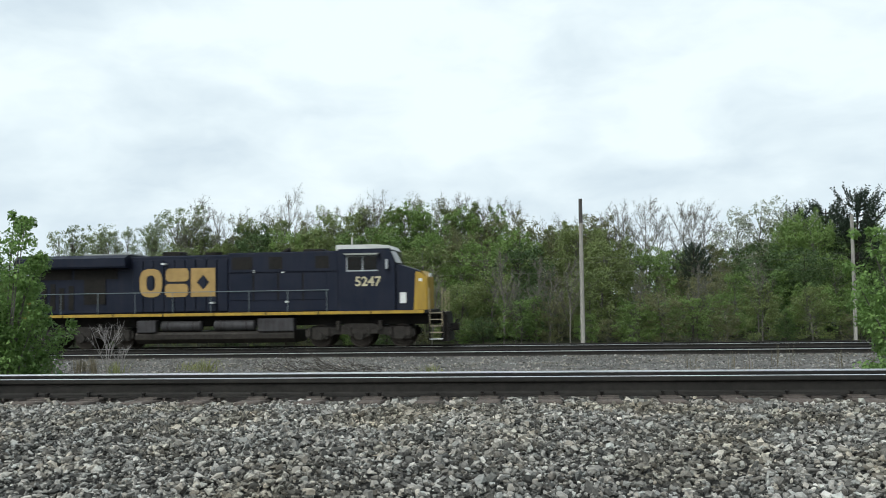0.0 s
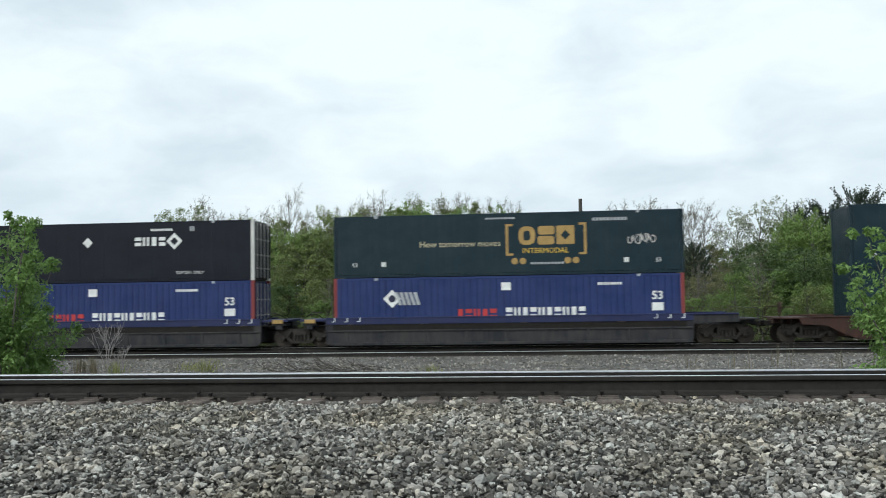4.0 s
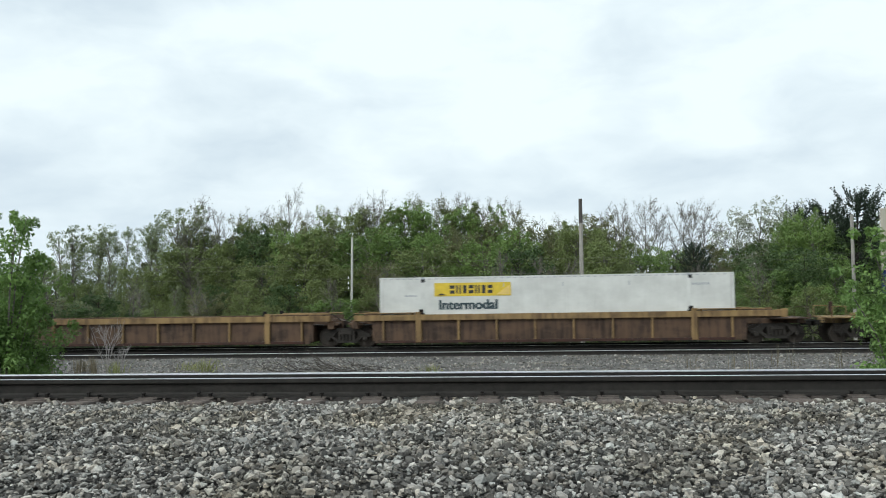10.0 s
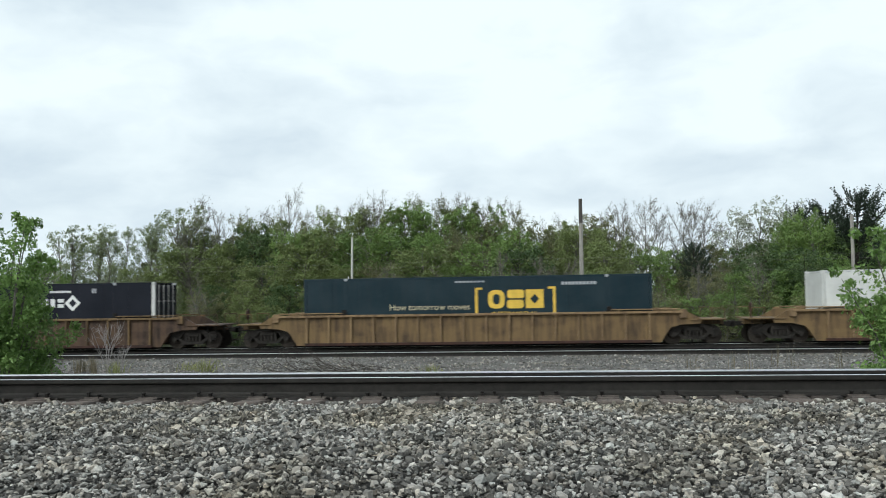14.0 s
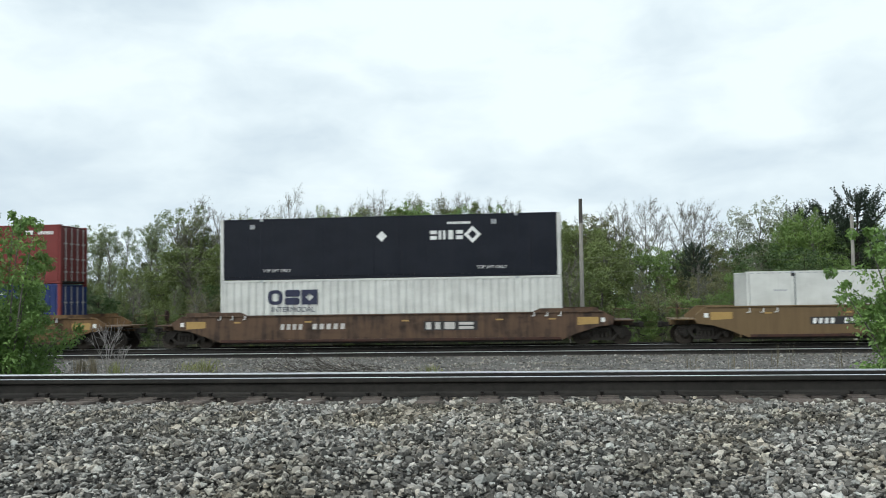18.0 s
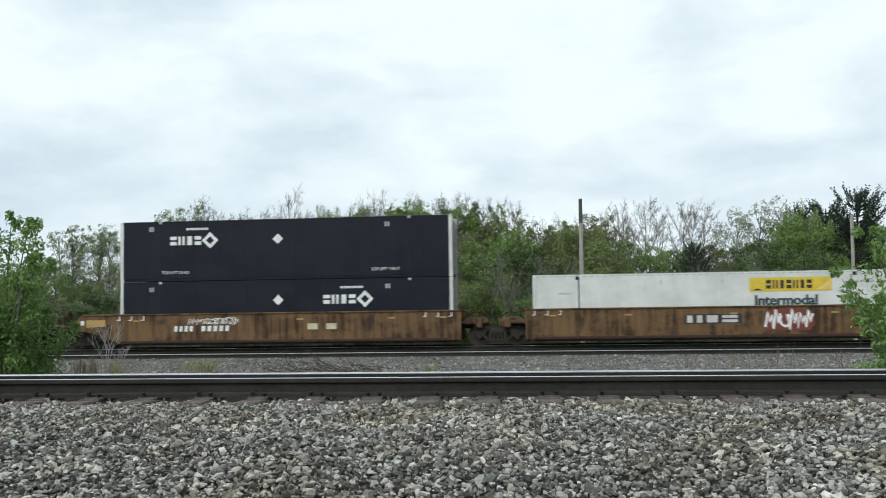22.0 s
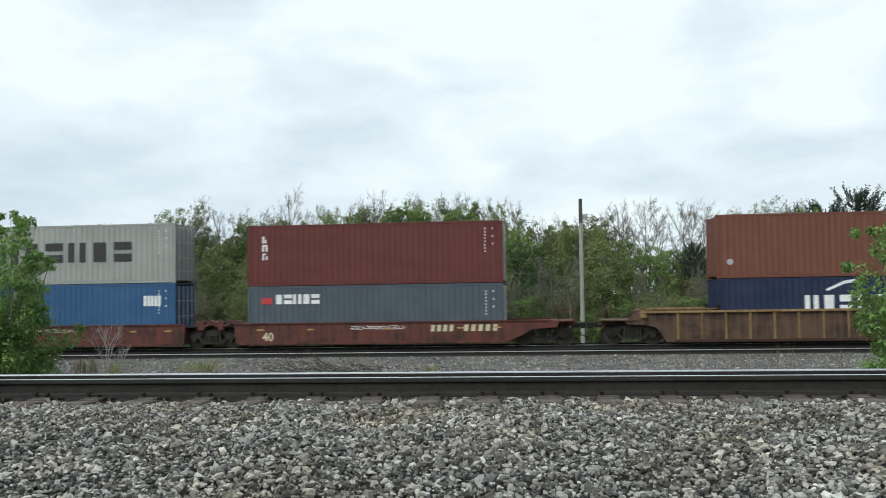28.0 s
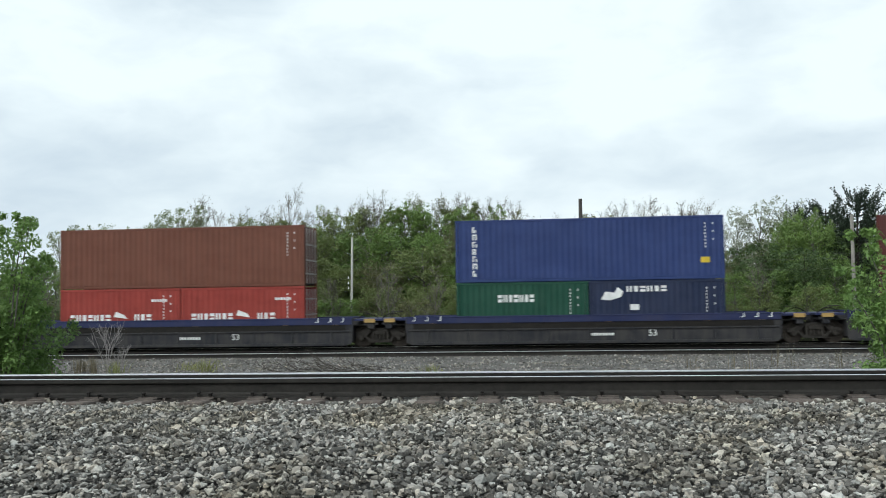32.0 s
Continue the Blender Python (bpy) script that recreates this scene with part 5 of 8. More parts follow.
def marks_green(c, y, upper=True, dark=False):
    """Deep green boxes: bracketed yellow block letters, a slogan and dots."""
    col = "old_yellow" if dark else "yellow"
    brand(c, col, 0.62, 1.40, 2.55, 0.86, y)
    written(c, "INTERMODAL", "yellow", 0.34, 0.78, y, 1.02, "lettering")
    for x, d in ((0.02, 1), (3.72, -1)):
        outline(c, col, [(x, 0.92), (x + d * 0.34, 0.92), (x + d * 0.34, 1.02), (x + d * 0.12, 1.02), (x + d * 0.12, 2.28), (x + d * 0.34, 2.28), (x + d * 0.34, 2.38), (x, 2.38)][::d], y, "bracket")
    written(c, "How tomorrow moves", "cream", 0.40, -4.0, y, 1.38, "slogan")
    if upper:
        for x in (0.42, 0.80, 2.85, 3.22):
            outline(c, col, disc(x, 0.66, 0.15), y, "dot")
        bars(c, "grey", 1.15, 0.50, 1.55, 0.10, 10, y, "code_marking")
        for x in (-7.2, 6.8):
            written(c, "53", "white", 0.26, x, y, 0.52, "length_mark")
        for x in (-5.8, 5.4):
            bars(c, "white", x, 0.52, 0.22, 0.22, 2, y, "code_marking")
    small_codes(c, "grey", 4.0, 2.45, y, 10, 0.14, 1.6)
    small_codes(c, "grey", -0.9, 2.62, y, 8, 0.08, 1.4)


def marks_white(c, y, sign_x, word=True, edges=False):
    """White boxes: a yellow sign panel with dark block letters, and a word under it."""
    part("sign_panel", Shape().slab_y([(sign_x, 2.0), (sign_x + 3.55, 2.0), (sign_x + 3.55, 2.62), (sign_x, 2.62)], y, y + 0.004), MARK["sign"], c, "yellow sign panel")
    bars(c, "black", sign_x + 0.72, 2.12, 2.05, 0.38, 7, y - 0.004, "logo", True, label="dark block letters drawn as plain shapes")
    outline(c, "black", [(sign_x + 0.1, 2.05), (sign_x + 0.6, 2.05), (sign_x + 0.35, 2.14)], y - 0.004, "logo")
    outline(c, "gold", [(sign_x + 2.85, 2.05), (sign_x + 3.5, 2.05), (sign_x + 3.5, 2.5)], y - 0.004, "logo")
    if word:
        written(c, "Intermodal", "dark_grey", 0.62, sign_x + 0.18, y, 1.40, "lettering")
    bars(c, "grey", -6.9, 2.0, 0.6, 0.08, 6, y, "code_marking")
    bars(c, "grey", 6.2, 2.35, 0.8, 0.10, 6, y, "code_marking")
    if edges:
        for x in (-6.0, 5.96):
            bars(c, "dark_grey", x, 0.2, 0.045, 2.5, 1, y - 0.034, "post_edge", gap=0)
            bars(c, "black", x - 0.07, 0.16, 0.18, 0.34, 1, y - 0.038, "lifting_slot", gap=0)
    for x in (-6.12, 6.05):
        bars(c, "black", x, 2.66, 0.18, 0.16, 1, y, "lifting_slot", gap=0)
    # Grey dashes standing for the rivets along the top rail.
    bars(c, "grey", -7.9, 2.80, 15.8, 0.035, 52, y, "reflective_strip", gap=0.5)
    for x in (-2.3, 0.4, 3.4):
        bars(c, "grey", x, 2.40, 0.05, 0.18, 1, y, "scuff_mark", gap=0)


def end_codes(c, y, hl, h):
    """Upright rows of small white codes near the end of a sea container."""
    for k, (dx, n) in enumerate(((-0.85, 8), (-0.5, 3))):
        s = Shape()
        for i in range(n):
            zz = h - 0.42 - i * (0.15 if k == 0 else 0.36)
            s.slab_y([(hl + dx, zz), (hl + dx + 0.045, zz), (hl + dx + 0.045, zz + 0.09), (hl + dx, zz + 0.09)], y, y + 0.003)
        tagged(part("code_marking", s, MARK["white"], c), kind="stuff")


def upright_word(c, color, x, z_top, n, y, size=0.26):
    s = Shape()
    for i in range(n):
        zz = z_top - (i + 1) * size * 1.25
        w = size * (0.78 if i % 3 else 0.6)
        t = size * 0.24
        for x0, x1, za, zb in ((x, x + t, zz, zz + size), (x + w - t, x + w, zz, zz + size * (1 if i % 2 else 0.55)), (x + t, x + w - t, zz + size - t, zz + size)):
            s.slab_y([(x0, za), (x1, za), (x1, zb), (x0, zb)], y, y + 0.003)
    part("logo", s, MARK[color], c, "upright row of plain block letters")


# ---- wagons ----
def bogie(parent, x, r=0.42, base=0.89):
    """A two-axle truck: bolster, side frames with springs, axles and wheels."""
    bol = part("truck", cached(("bol",), lambda: Shape().box(-0.22, 0.22, -1.0, 1.0, 0.42, 0.70, 0.03).tube((0, 0, 0.65), (0, 0, 0.82), 0.2, n=12).mesh("truck", BLACK_STEEL)), None, parent, "grimy cast steel truck", at=(x, 0, 0))

    def frame_mesh():
        s = Shape().slab_y([(-1.16, 0.50), (-0.66, 0.50), (-0.42, 0.78), (0.42, 0.78), (0.66, 0.50), (1.16, 0.50), (1.18, 0.64), (0.92, 0.70), (0.56, 0.90), (-0.56, 0.90), (-0.92, 0.70), (-1.18, 0.64)], -0.07, 0.07)
        s.slab_y([(-0.74, 0.50), (-0.48, 0.22), (0.48, 0.22), (0.74, 0.50), (0.58, 0.50), (0.40, 0.33), (-0.40, 0.33), (-0.58, 0.50)], -0.08, 0.06)
        for q in (-0.34, 0.34):
            s.box(q - 0.06, q + 0.06, -0.075, 0.065, 0.33, 0.78, 0.01)
        for q in (-0.17, 0.0, 0.17):
            s.tube((q, -0.05, 0.33), (q, -0.05, 0.60), 0.065, n=10)
        s.box(-0.27, 0.27, -0.12, 0.10, 0.60, 0.78, 0.02)
        for q in (-0.89, 0.89):
            s.tube((q, -0.15, 0.44), (q, 0.1, 0.44), 0.12, n=14).tube((q, -0.17, 0.44), (q, -0.15, 0.44), 0.07, n=8)
            s.box(q - 0.17, q + 0.17, -0.06, 0.06, 0.44, 0.56, 0.01)
        return s.mesh("side_frame", UNDER)

    fm = cached(("frame",), frame_mesh)
    for sy in (-1, 1):
        f = part("side_frame", fm, None, bol, at=(0, sy * 1.0, 0))
        f.rotation_euler = (0, 0, 0 if sy < 0 else math.pi)
    wm = cached(("wheel", r), lambda: Shape().tube((0, -0.065, 0), (0, 0.045, 0), r, r, 28).tube((0, 0.045, 0), (0, 0.07, 0), r + 0.026, r + 0.026, 28).tube((0, -0.075, 0), (0, -0.064, 0), r * 0.80, r * 0.84, 24).tube((0, -0.10, 0), (0, -0.06, 0), r * 0.34, r * 0.5, 16).tube((0, -0.11, 0), (0, 0.08, 0), 0.12, n=14).mesh("wheel", WHEEL))
    am = cached(("axle",), lambda: Shape().tube((0, -0.7, 0), (0, 0.7, 0), 0.08, n=10).mesh("axle", BLACK_STEEL))
    for dx in (-base, base):
        part("axle", am, None, bol, at=(dx, 0, r))
        for sy in (-1, 1):
            w = part("wheel", wm, None, bol, at=(dx, sy * 0.753, r))
            w.rotation_euler = (0, 0, 0 if sy < 0 else math.pi)
    return bol


STYLES = {  # top, bottom, side panel y, rib step, rib depth, chord height
    "ribbed": dict(T=1.52, B=0.11, rib=1.0, chord=0.10, post=False),
    "wide": dict(T=1.50, B=0.20, rib=1.65, chord=0.27, post=True),
    "low": dict(T=1.20, B=0.17, rib=0, chord=0.07, post=False),
    "yellow": dict(T=1.20, B=0.12, rib=2.05, chord=0.09, post=False),
    "smooth": dict(T=1.70, B=0.31, rib=0, chord=0.06, post=False),
    "stepped": dict(T=1.56, B=0.30, rib=0, chord=0.06, post=False),
    "banded": dict(T=1.40, B=0.11, rib=0, chord=0.06, post=False),
}


def well_car(label, style, color, s, chord_color=None, left="end", right="end", half=8.4, joint=9.72, reach=11.5):
    """A container well wagon. Ends: 'end' has a platform, a truck and a coupler of its own; 'joint' shares a truck with its neighbour."""
    st = STYLES[style]
    T, B = st["T"], st["B"]
    mat, cm = PAINTS[color], PAINTS[chord_color or color]
    w = thing("well_wagon", label, "freight wagon", "wagons of the train")
    key = (style, color, chord_color, left, right, half, joint, reach)

    def end_points(kind, k):
        if kind == "joint" and style == "wide":
            p = [(half - 0.1, B), (half - 0.05, 1.0), (half + 0.1, T - 0.30), (half + 0.86, T - 0.28), (half + 0.90, T)]
        elif kind == "joint":
            p = [(half - 0.25, B), (half, B + 0.10), (half + 0.05, T - 0.35), (half + 0.05, T)]
        elif style == "wide":
            p = [(half + 0.12, B), (half + 0.16, 0.95), (half + 0.5, 1.12), (half + 1.9, 1.18), (half + 1.95, T - 0.02), (half + 1.9, T)]
        elif style in ("ribbed", "yellow"):
            p = [(half, B), (half + 0.18, B + 0.30), (half + 0.45, 0.78), (half + 0.95, 0.90), (half + 1.75, 0.93), (half + 1.85, 1.12), (half + 1.2, T - 0.04), (half + 1.0, T)]
        elif style == "low":
            p = [(half - 0.5, B), (half + 0.3, 0.5), (half + 0.8, 0.78), (half + 1.9, 0.85), (half + 2.0, 1.10), (half + 1.6, T)]
        elif style == "banded":
            p = [(half - 0.05, B), (half, 0.98), (half + 2.0, 1.0), (half + 2.0, T)]
        else:
            p = [(half - 0.3, B), (half + 0.3, 0.55), (half + 1.2, 0.85), (half + 1.9, 0.93), (half + 2.05, 1.25), (half + 1.5, T)]
        return [(k * x, z) for x, z in p]

    r_pts, l_pts = end_points(right, 1), end_points(left, -1)
    poly = r_pts + l_pts[::-1]
    sm = cached((key, "side"), lambda: Shape().slab_y(poly, -0.04, 0.05).mesh("side_sill", mat))
    tx0, tx1 = l_pts[-1][0], r_pts[-1][0]
    tm = cached((key, "chord"), lambda: Shape().box(tx0 + 0.02, tx1 - 0.02, -0.09, 0.06, -st["chord"], 0.006, 0.012).mesh("top_chord", cm))
    bm_ = cached((key, "bchord"), lambda: Shape().box(-half + 0.4, half - 0.4, -0.075, 0.05, -0.01, 0.12, 0.012).mesh("bottom_chord", PAINTS["car_dark"] if style in ("ribbed", "wide", "smooth", "stepped") else mat))
    inset = 0.085 if style in ("ribbed", "wide", "yellow") else 0.0
    for sy in (-1, 1):
        for nm, me, zz in (("side_sill", sm, 0), ("top_chord", tm, T), ("bottom_chord", bm_, B)):
            if sy > 0 and nm != "side_sill":
                o = part(nm, me, None, w, at=(0, 1.415, zz))
                o.scale = (1, -1, 1)
            else:
                part(nm, me, None, w, at=(0, sy * (1.415 - (inset if nm == "side_sill" else 0)), zz))
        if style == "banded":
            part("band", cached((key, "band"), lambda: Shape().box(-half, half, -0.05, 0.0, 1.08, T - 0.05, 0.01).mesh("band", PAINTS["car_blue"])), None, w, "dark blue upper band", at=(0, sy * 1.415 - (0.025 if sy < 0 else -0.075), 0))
            # Flat black strip standing proud of the sill: shade put into colour.
            part("recess", cached((key, "recess"), lambda: Shape().box(-half + 0.3, half - 0.3, -0.012, 0.0, 0.80, 1.07).mesh("recess", BLACK_STEEL)), None, w, "black strip painted as shade under the blue band", at=(0, -1.456 if sy < 0 else 1.468, 0))
            part("lower_flange", cached((key, "flange"), lambda: Shape().box(-half + 0.1, half - 0.1, -0.05, 0.0, 0.74, 0.81, 0.01).mesh("lower_flange", mat)), None, w, at=(0, -1.455 if sy < 0 else 1.505, 0))
            for i in range(9):
                xx = -half + 1.0 + (2 * half - 2.0) * i / 8
                part("stiffener", cached((key, "stiff"), lambda: Shape().box(-0.05, 0.05, -0.05, 0.0, 0.24, 0.735, 0.01).mesh("stiffener", mat)), None, w, at=(xx, -1.455 if sy < 0 else 1.505, 0))
        if style in ("ribbed", "yellow", "wide"):
            lb = cached((T, "liftbr"), lambda: Shape().box(-0.16, 0.16, -0.03, 0.10, 0.0, 0.06, 0.01).box(-0.10, 0.10, -0.02, 0.06, 0.06, 0.24, 0.015).mesh("guide_bracket", BLACK_STEEL))
            for xx in (-6.12, 6.12) if half > 7 else (-5.9, 5.9):
                part("guide_bracket", lb, None, w, "black container guide bracket", at=(xx, sy * 1.43 if sy < 0 else 1.36, T + 0.006))
            eb = cached((style, color, chord_color, "endblock"), lambda: Shape().box(-0.14, 0.14, -0.05, 0.06, -0.32, 0.07, 0.015).box(-0.34, -0.14, -0.04, 0.05, -0.12, 0.03, 0.01).mesh("corner_bracket", cm))
            wp = cached((style, half, chord_color, "walkplate"), lambda: Shape().box(half - 2.2, half + 0.85, -0.10, 0.14, 0.06, 0.11, 0.01).box(half - 1.9, half - 1.8, -0.02, 0.04, 0.006, 0.062).box(half - 0.2, half - 0.1, -0.02, 0.04, 0.006, 0.062).mesh("walkway_plate", cm))
            for k, kind in ((-1, left), (1, right)):
                part("walkway_plate", wp, None, w, "thin plate above the chord", at=(0, sy * 1.42, T)).scale = (k, -sy, 1)
                if kind == "end":
                    part("corner_bracket", eb, None, w, "scuffed corner bracket", at=(k * (half + (1.75 if style == "wide" else 1.0)), sy * 1.44, T)).scale = (k, 1, 1)
        if st["rib"]:
            rm_ = cached((key, "rib"), lambda: Shape().box(-0.04, 0.04, -0.05, 0.11, B + 0.115, T - st["chord"] - 0.003, 0.008).mesh("rib", cm))
            n = int((2 * half - 1.0) / st["rib"])
            for i in range(n + 1):
                part("rib", rm_, None, w, at=(-half + 0.5 + (2 * half - 1.0) * i / n, sy * (1.445 if sy < 0 else 1.385), 0))
        if st["post"]:
            pm_ = cached((key, "post"), lambda: Shape().box(-0.12, 0.12, -0.06, 0.05, B + 0.02, T + 0.13, 0.012).mesh("side_post", cm))
            for xx in (-6.25, 6.25):
                part("side_post", pm_, None, w, at=(xx, sy * 1.455, 0))
        if style in ("smooth", "stepped", "low", "banded"):
            bk = cached((T, "bracket"), lambda: Shape().box(-0.02, 0.02, -0.03, 0.02, -0.16, 0.02).box(-0.14, 0.02, -0.03, 0.02, -0.18, -0.15).mesh("step_bracket", WHITE_P))
            for xx in (-half + 0.4, -half + 1.0, -half + 1.6, half - 1.6, half - 1.0, half - 0.4):
                if style != "low":
                    part("grab_iron", bk, None, w, "white grab iron", at=(xx, sy * 1.49, T - 0.02 if style != "smooth" else T - 0.12))
        if style in ("smooth", "stepped") and sy < 0:
            for k, kind in ((-1, left), (1, right)):
                if kind == "end":
                    o = part("end_patch", cached((T, "patch"), lambda: Shape().slab_y([(0, 0), (0.95, 0.05), (0.95, 0.36), (0.0, 0.36)], -0.004, 0.0).mesh("end_patch", MARK["old_yellow"])), None, w, "worn yellow patch", at=(k * (half + 0.35) - (0 if k > 0 else 0.95), -1.459, T - 0.62))
                    part("reflector", cached(("refl",), lambda: Shape().box(-0.09, 0.09, -0.01, 0.0, 0, 0.2, 0.004).mesh("reflector", MARK["white"])), None, w, "white reflector", at=(k * (half + 1.5), -1.458, T - 0.5))
        if sy < 0 and style in ("smooth", "stepped", "low", "banded"):
            rf = cached(("strip",), lambda: Shape().box(-0.16, 0.16, -0.008, 0.0, 0, 0.07, 0.003).mesh("reflector", MARK["old_yellow"]))
            for xx in (-half + 1.2, -half * 0.45, half * 0.1, half * 0.62, half - 0.8):
                part("reflector", rf, None, w, "yellow-white reflector", at=(xx, -1.458 if not st["rib"] else -1.506, T - 0.09 if st["rib"] else T - 0.36))
        if style == "stepped":
            ex = cached((key, "raised"), lambda: Shape().slab_y([(-0.0, 0.0), (3.0, 0.0), (3.0, 0.16), (0.35, 0.16)], -0.04, 0.05).mesh("raised_end", mat))
            for k in (-1, 1):
                o = part("raised_end", ex, None, w, at=(k * (half - 1.7), sy * 1.415, T - 0.002))
                o.scale = (k, 1, 1)
    part("well_floor", cached((half, "floor"), lambda: Shape().box(-half + 0.35, half - 0.35, -1.36, 1.36, 0.20, 0.30).mesh("well_floor", UNDER)), None, w, "steel floor of the well")
    for k, kind in ((-1, left), (1, right)):
        bh = cached((T, color, "bulk"), lambda: Shape().box(-0.05, 0.05, -1.37, 1.37, 0.30, 1.08, 0.01).mesh("bulkhead", mat))
        part("bulkhead", bh, None, w, at=(k * (half - 0.02), 0, 0))
        if kind == "end":
            part("end_sill", cached((color, reach, half, "csill"), lambda: Shape().box(half + 0.0, reach - 0.15, -0.34, 0.34, 0.86, 1.10, 0.02).mesh("end_sill", mat)), None, w).scale = (k, 1, 1)
            part("platform", cached((color, reach, half, "plat"), lambda: Shape().box(half + 1.3, reach - 0.2, -1.42, 1.42, 1.09, 1.15, 0.012).mesh("platform", mat)), None, w).scale = (k, 1, 1)
            part("coupler", cached((reach, "coup"), lambda: Shape().box(reach - 0.3, reach + 0.2, -0.09, 0.09, 0.78, 0.98, 0.02).box(reach + 0.1, reach + 0.36, -0.17, 0.17, 0.74, 1.02, 0.04).mesh("coupler", BLACK_STEEL)), None, w, "black steel knuckle coupler").scale = (k, 1, 1)
            gm = cached((color, "grab", reach), lambda: Shape().tube((reach - 0.3, -1.38, 1.12), (reach - 0.3, -1.38, 1.62), 0.018, n=5).tube((reach - 0.3, -1.38, 1.62), (reach - 0.9, -1.38, 1.62), 0.018, n=5).tube((reach - 0.9, -1.38, 1.12), (reach - 0.9, -1.38, 1.62), 0.018, n=5).mesh("hand_rail", mat))
            g = part("hand_rail", gm, None, w)
            g.scale = (k, 1, 1)
            g = part("hand_rail", gm, None, w)
            g.scale = (k, -1, 1)
            if k < 0:
                part("brake_wheel", cached(("brake",), lambda: Shape().tube((-11.0, -0.6, 1.12), (-11.0, -0.6, 1.5), 0.03, n=6).tube((-11.05, -0.6, 1.6), (-11.0, -0.6, 1.6), 0.26, n=16).mesh("brake_wheel", mat)), None, w)
            step = cached((reach, "step"), lambda: Shape().tube((reach - 0.35, -1.4, 0.45), (reach - 0.35, -1.4, 1.1), 0.02, n=5).tube((reach - 0.75, -1.4, 0.45), (reach - 0.75, -1.4, 1.1), 0.02, n=5).box(reach - 0.78, reach - 0.32, -1.45, -1.35, 0.43, 0.46).box(reach - 0.78, reach - 0.32, -1.45, -1.35, 0.74, 0.77).mesh("step", BLACK_STEEL))
            part("step", step, None, w).scale = (k, 1, 1)
            lever = cached((reach, "lever"), lambda: Shape().tube((reach + 0.02, -1.35, 1.02), (reach + 0.02, -0.2, 0.98), 0.016, n=5).tube((reach + 0.02, -1.35, 1.02), (reach + 0.10, -1.42, 0.74), 0.016, n=5).tube((reach - 0.05, -0.42, 0.84), (reach + 0.12, -0.42, 0.44), 0.028, n=6).tube((reach + 0.12, -0.42, 0.44), (reach + 0.40, -0.40, 0.36), 0.028, n=6).mesh("uncoupling_lever", BLACK_STEEL))
            part("uncoupling_lever", lever, None, w, "bent steel lever and air hose").scale = (k, 1, 1)
            bogie(w, k * (reach - 1.62))
        else:
            part("end_sill", cached((color, joint, half, "jsill"), lambda: Shape().box(half, joint - 0.03, -0.30, 0.30, 0.80, 1.04, 0.02).box(half, joint - 0.25, -1.2, 1.2, 1.02, 1.07).mesh("end_sill", BLACK_STEEL)), None, w).scale = (k, 1, 1)
            gm = cached((color, "jgrab", half), lambda: Shape().tube((half + 0.75, -1.25, 1.07), (half + 0.75, -1.25, 1.66), 0.018, n=5).tube((half + 0.2, -1.25, 1.66), (half + 0.75, -1.25, 1.66), 0.018, n=5).mesh("hand_rail", mat))
            part("hand_rail", gm, None, w).scale = (k, 1, 1)
            if style == "banded":
                part("joint_platform", cached((joint, half, "jplat"), lambda: Shape().box(half + 0.05, joint - 0.02, -1.36, 1.36, T - 0.16, T - 0.06, 0.01).mesh("joint_platform", PAINTS["car_blue"])), None, w, "dark blue walkway over the shared truck").scale = (k, 1, 1)
                part("reflector", cached((joint, half, "jrefl"), lambda: Shape().box(joint - 0.75, joint - 0.25, -1.40, -1.36, T - 0.24, T - 0.06, 0.005).mesh("reflector", MARK["old_yellow"])), None, w, "worn yellow plate").scale = (k, 1, 1)
            part("connector", cached((color, joint, half, "conn"), lambda: Shape().slab_y([(half + 0.02, 0.88), (joint - 0.05, 0.80), (joint - 0.05, 1.22), (joint - 0.45, 1.34), (half + 0.3, 1.30), (half + 0.02, 1.12)], -0.42, 0.42).box(joint - 0.62, joint - 0.30, -1.30, -0.9, 0.86, 1.30, 0.03).box(joint - 0.62, joint - 0.30, 0.9, 1.30, 0.86, 1.30, 0.03).box(joint - 0.80, joint - 0.12, -1.28, 1.28, 1.04, 1.16, 0.02).mesh("connector", mat)), None, w, "grimy cast connector over the shared truck").scale = (k, 1, 1)
            hose = Shape().sweep([(half + 0.1 + (joint - half - 0.1) * q / 6, -1.1, 1.24 + 0.35 * math.sin(math.pi * q / 6)) for q in range(7)], 0.025)
            part("brake_hose", cached((half, joint, "hose"), lambda: hose.mesh("brake_hose", BLACK_STEEL)), None, w, "black rubber brake hose").scale = (k, 1, 1)
            if k < 0:
                bogie(w, k * joint, 0.48)
    ride(w, s, TRACK_C, 0.0)
    return w


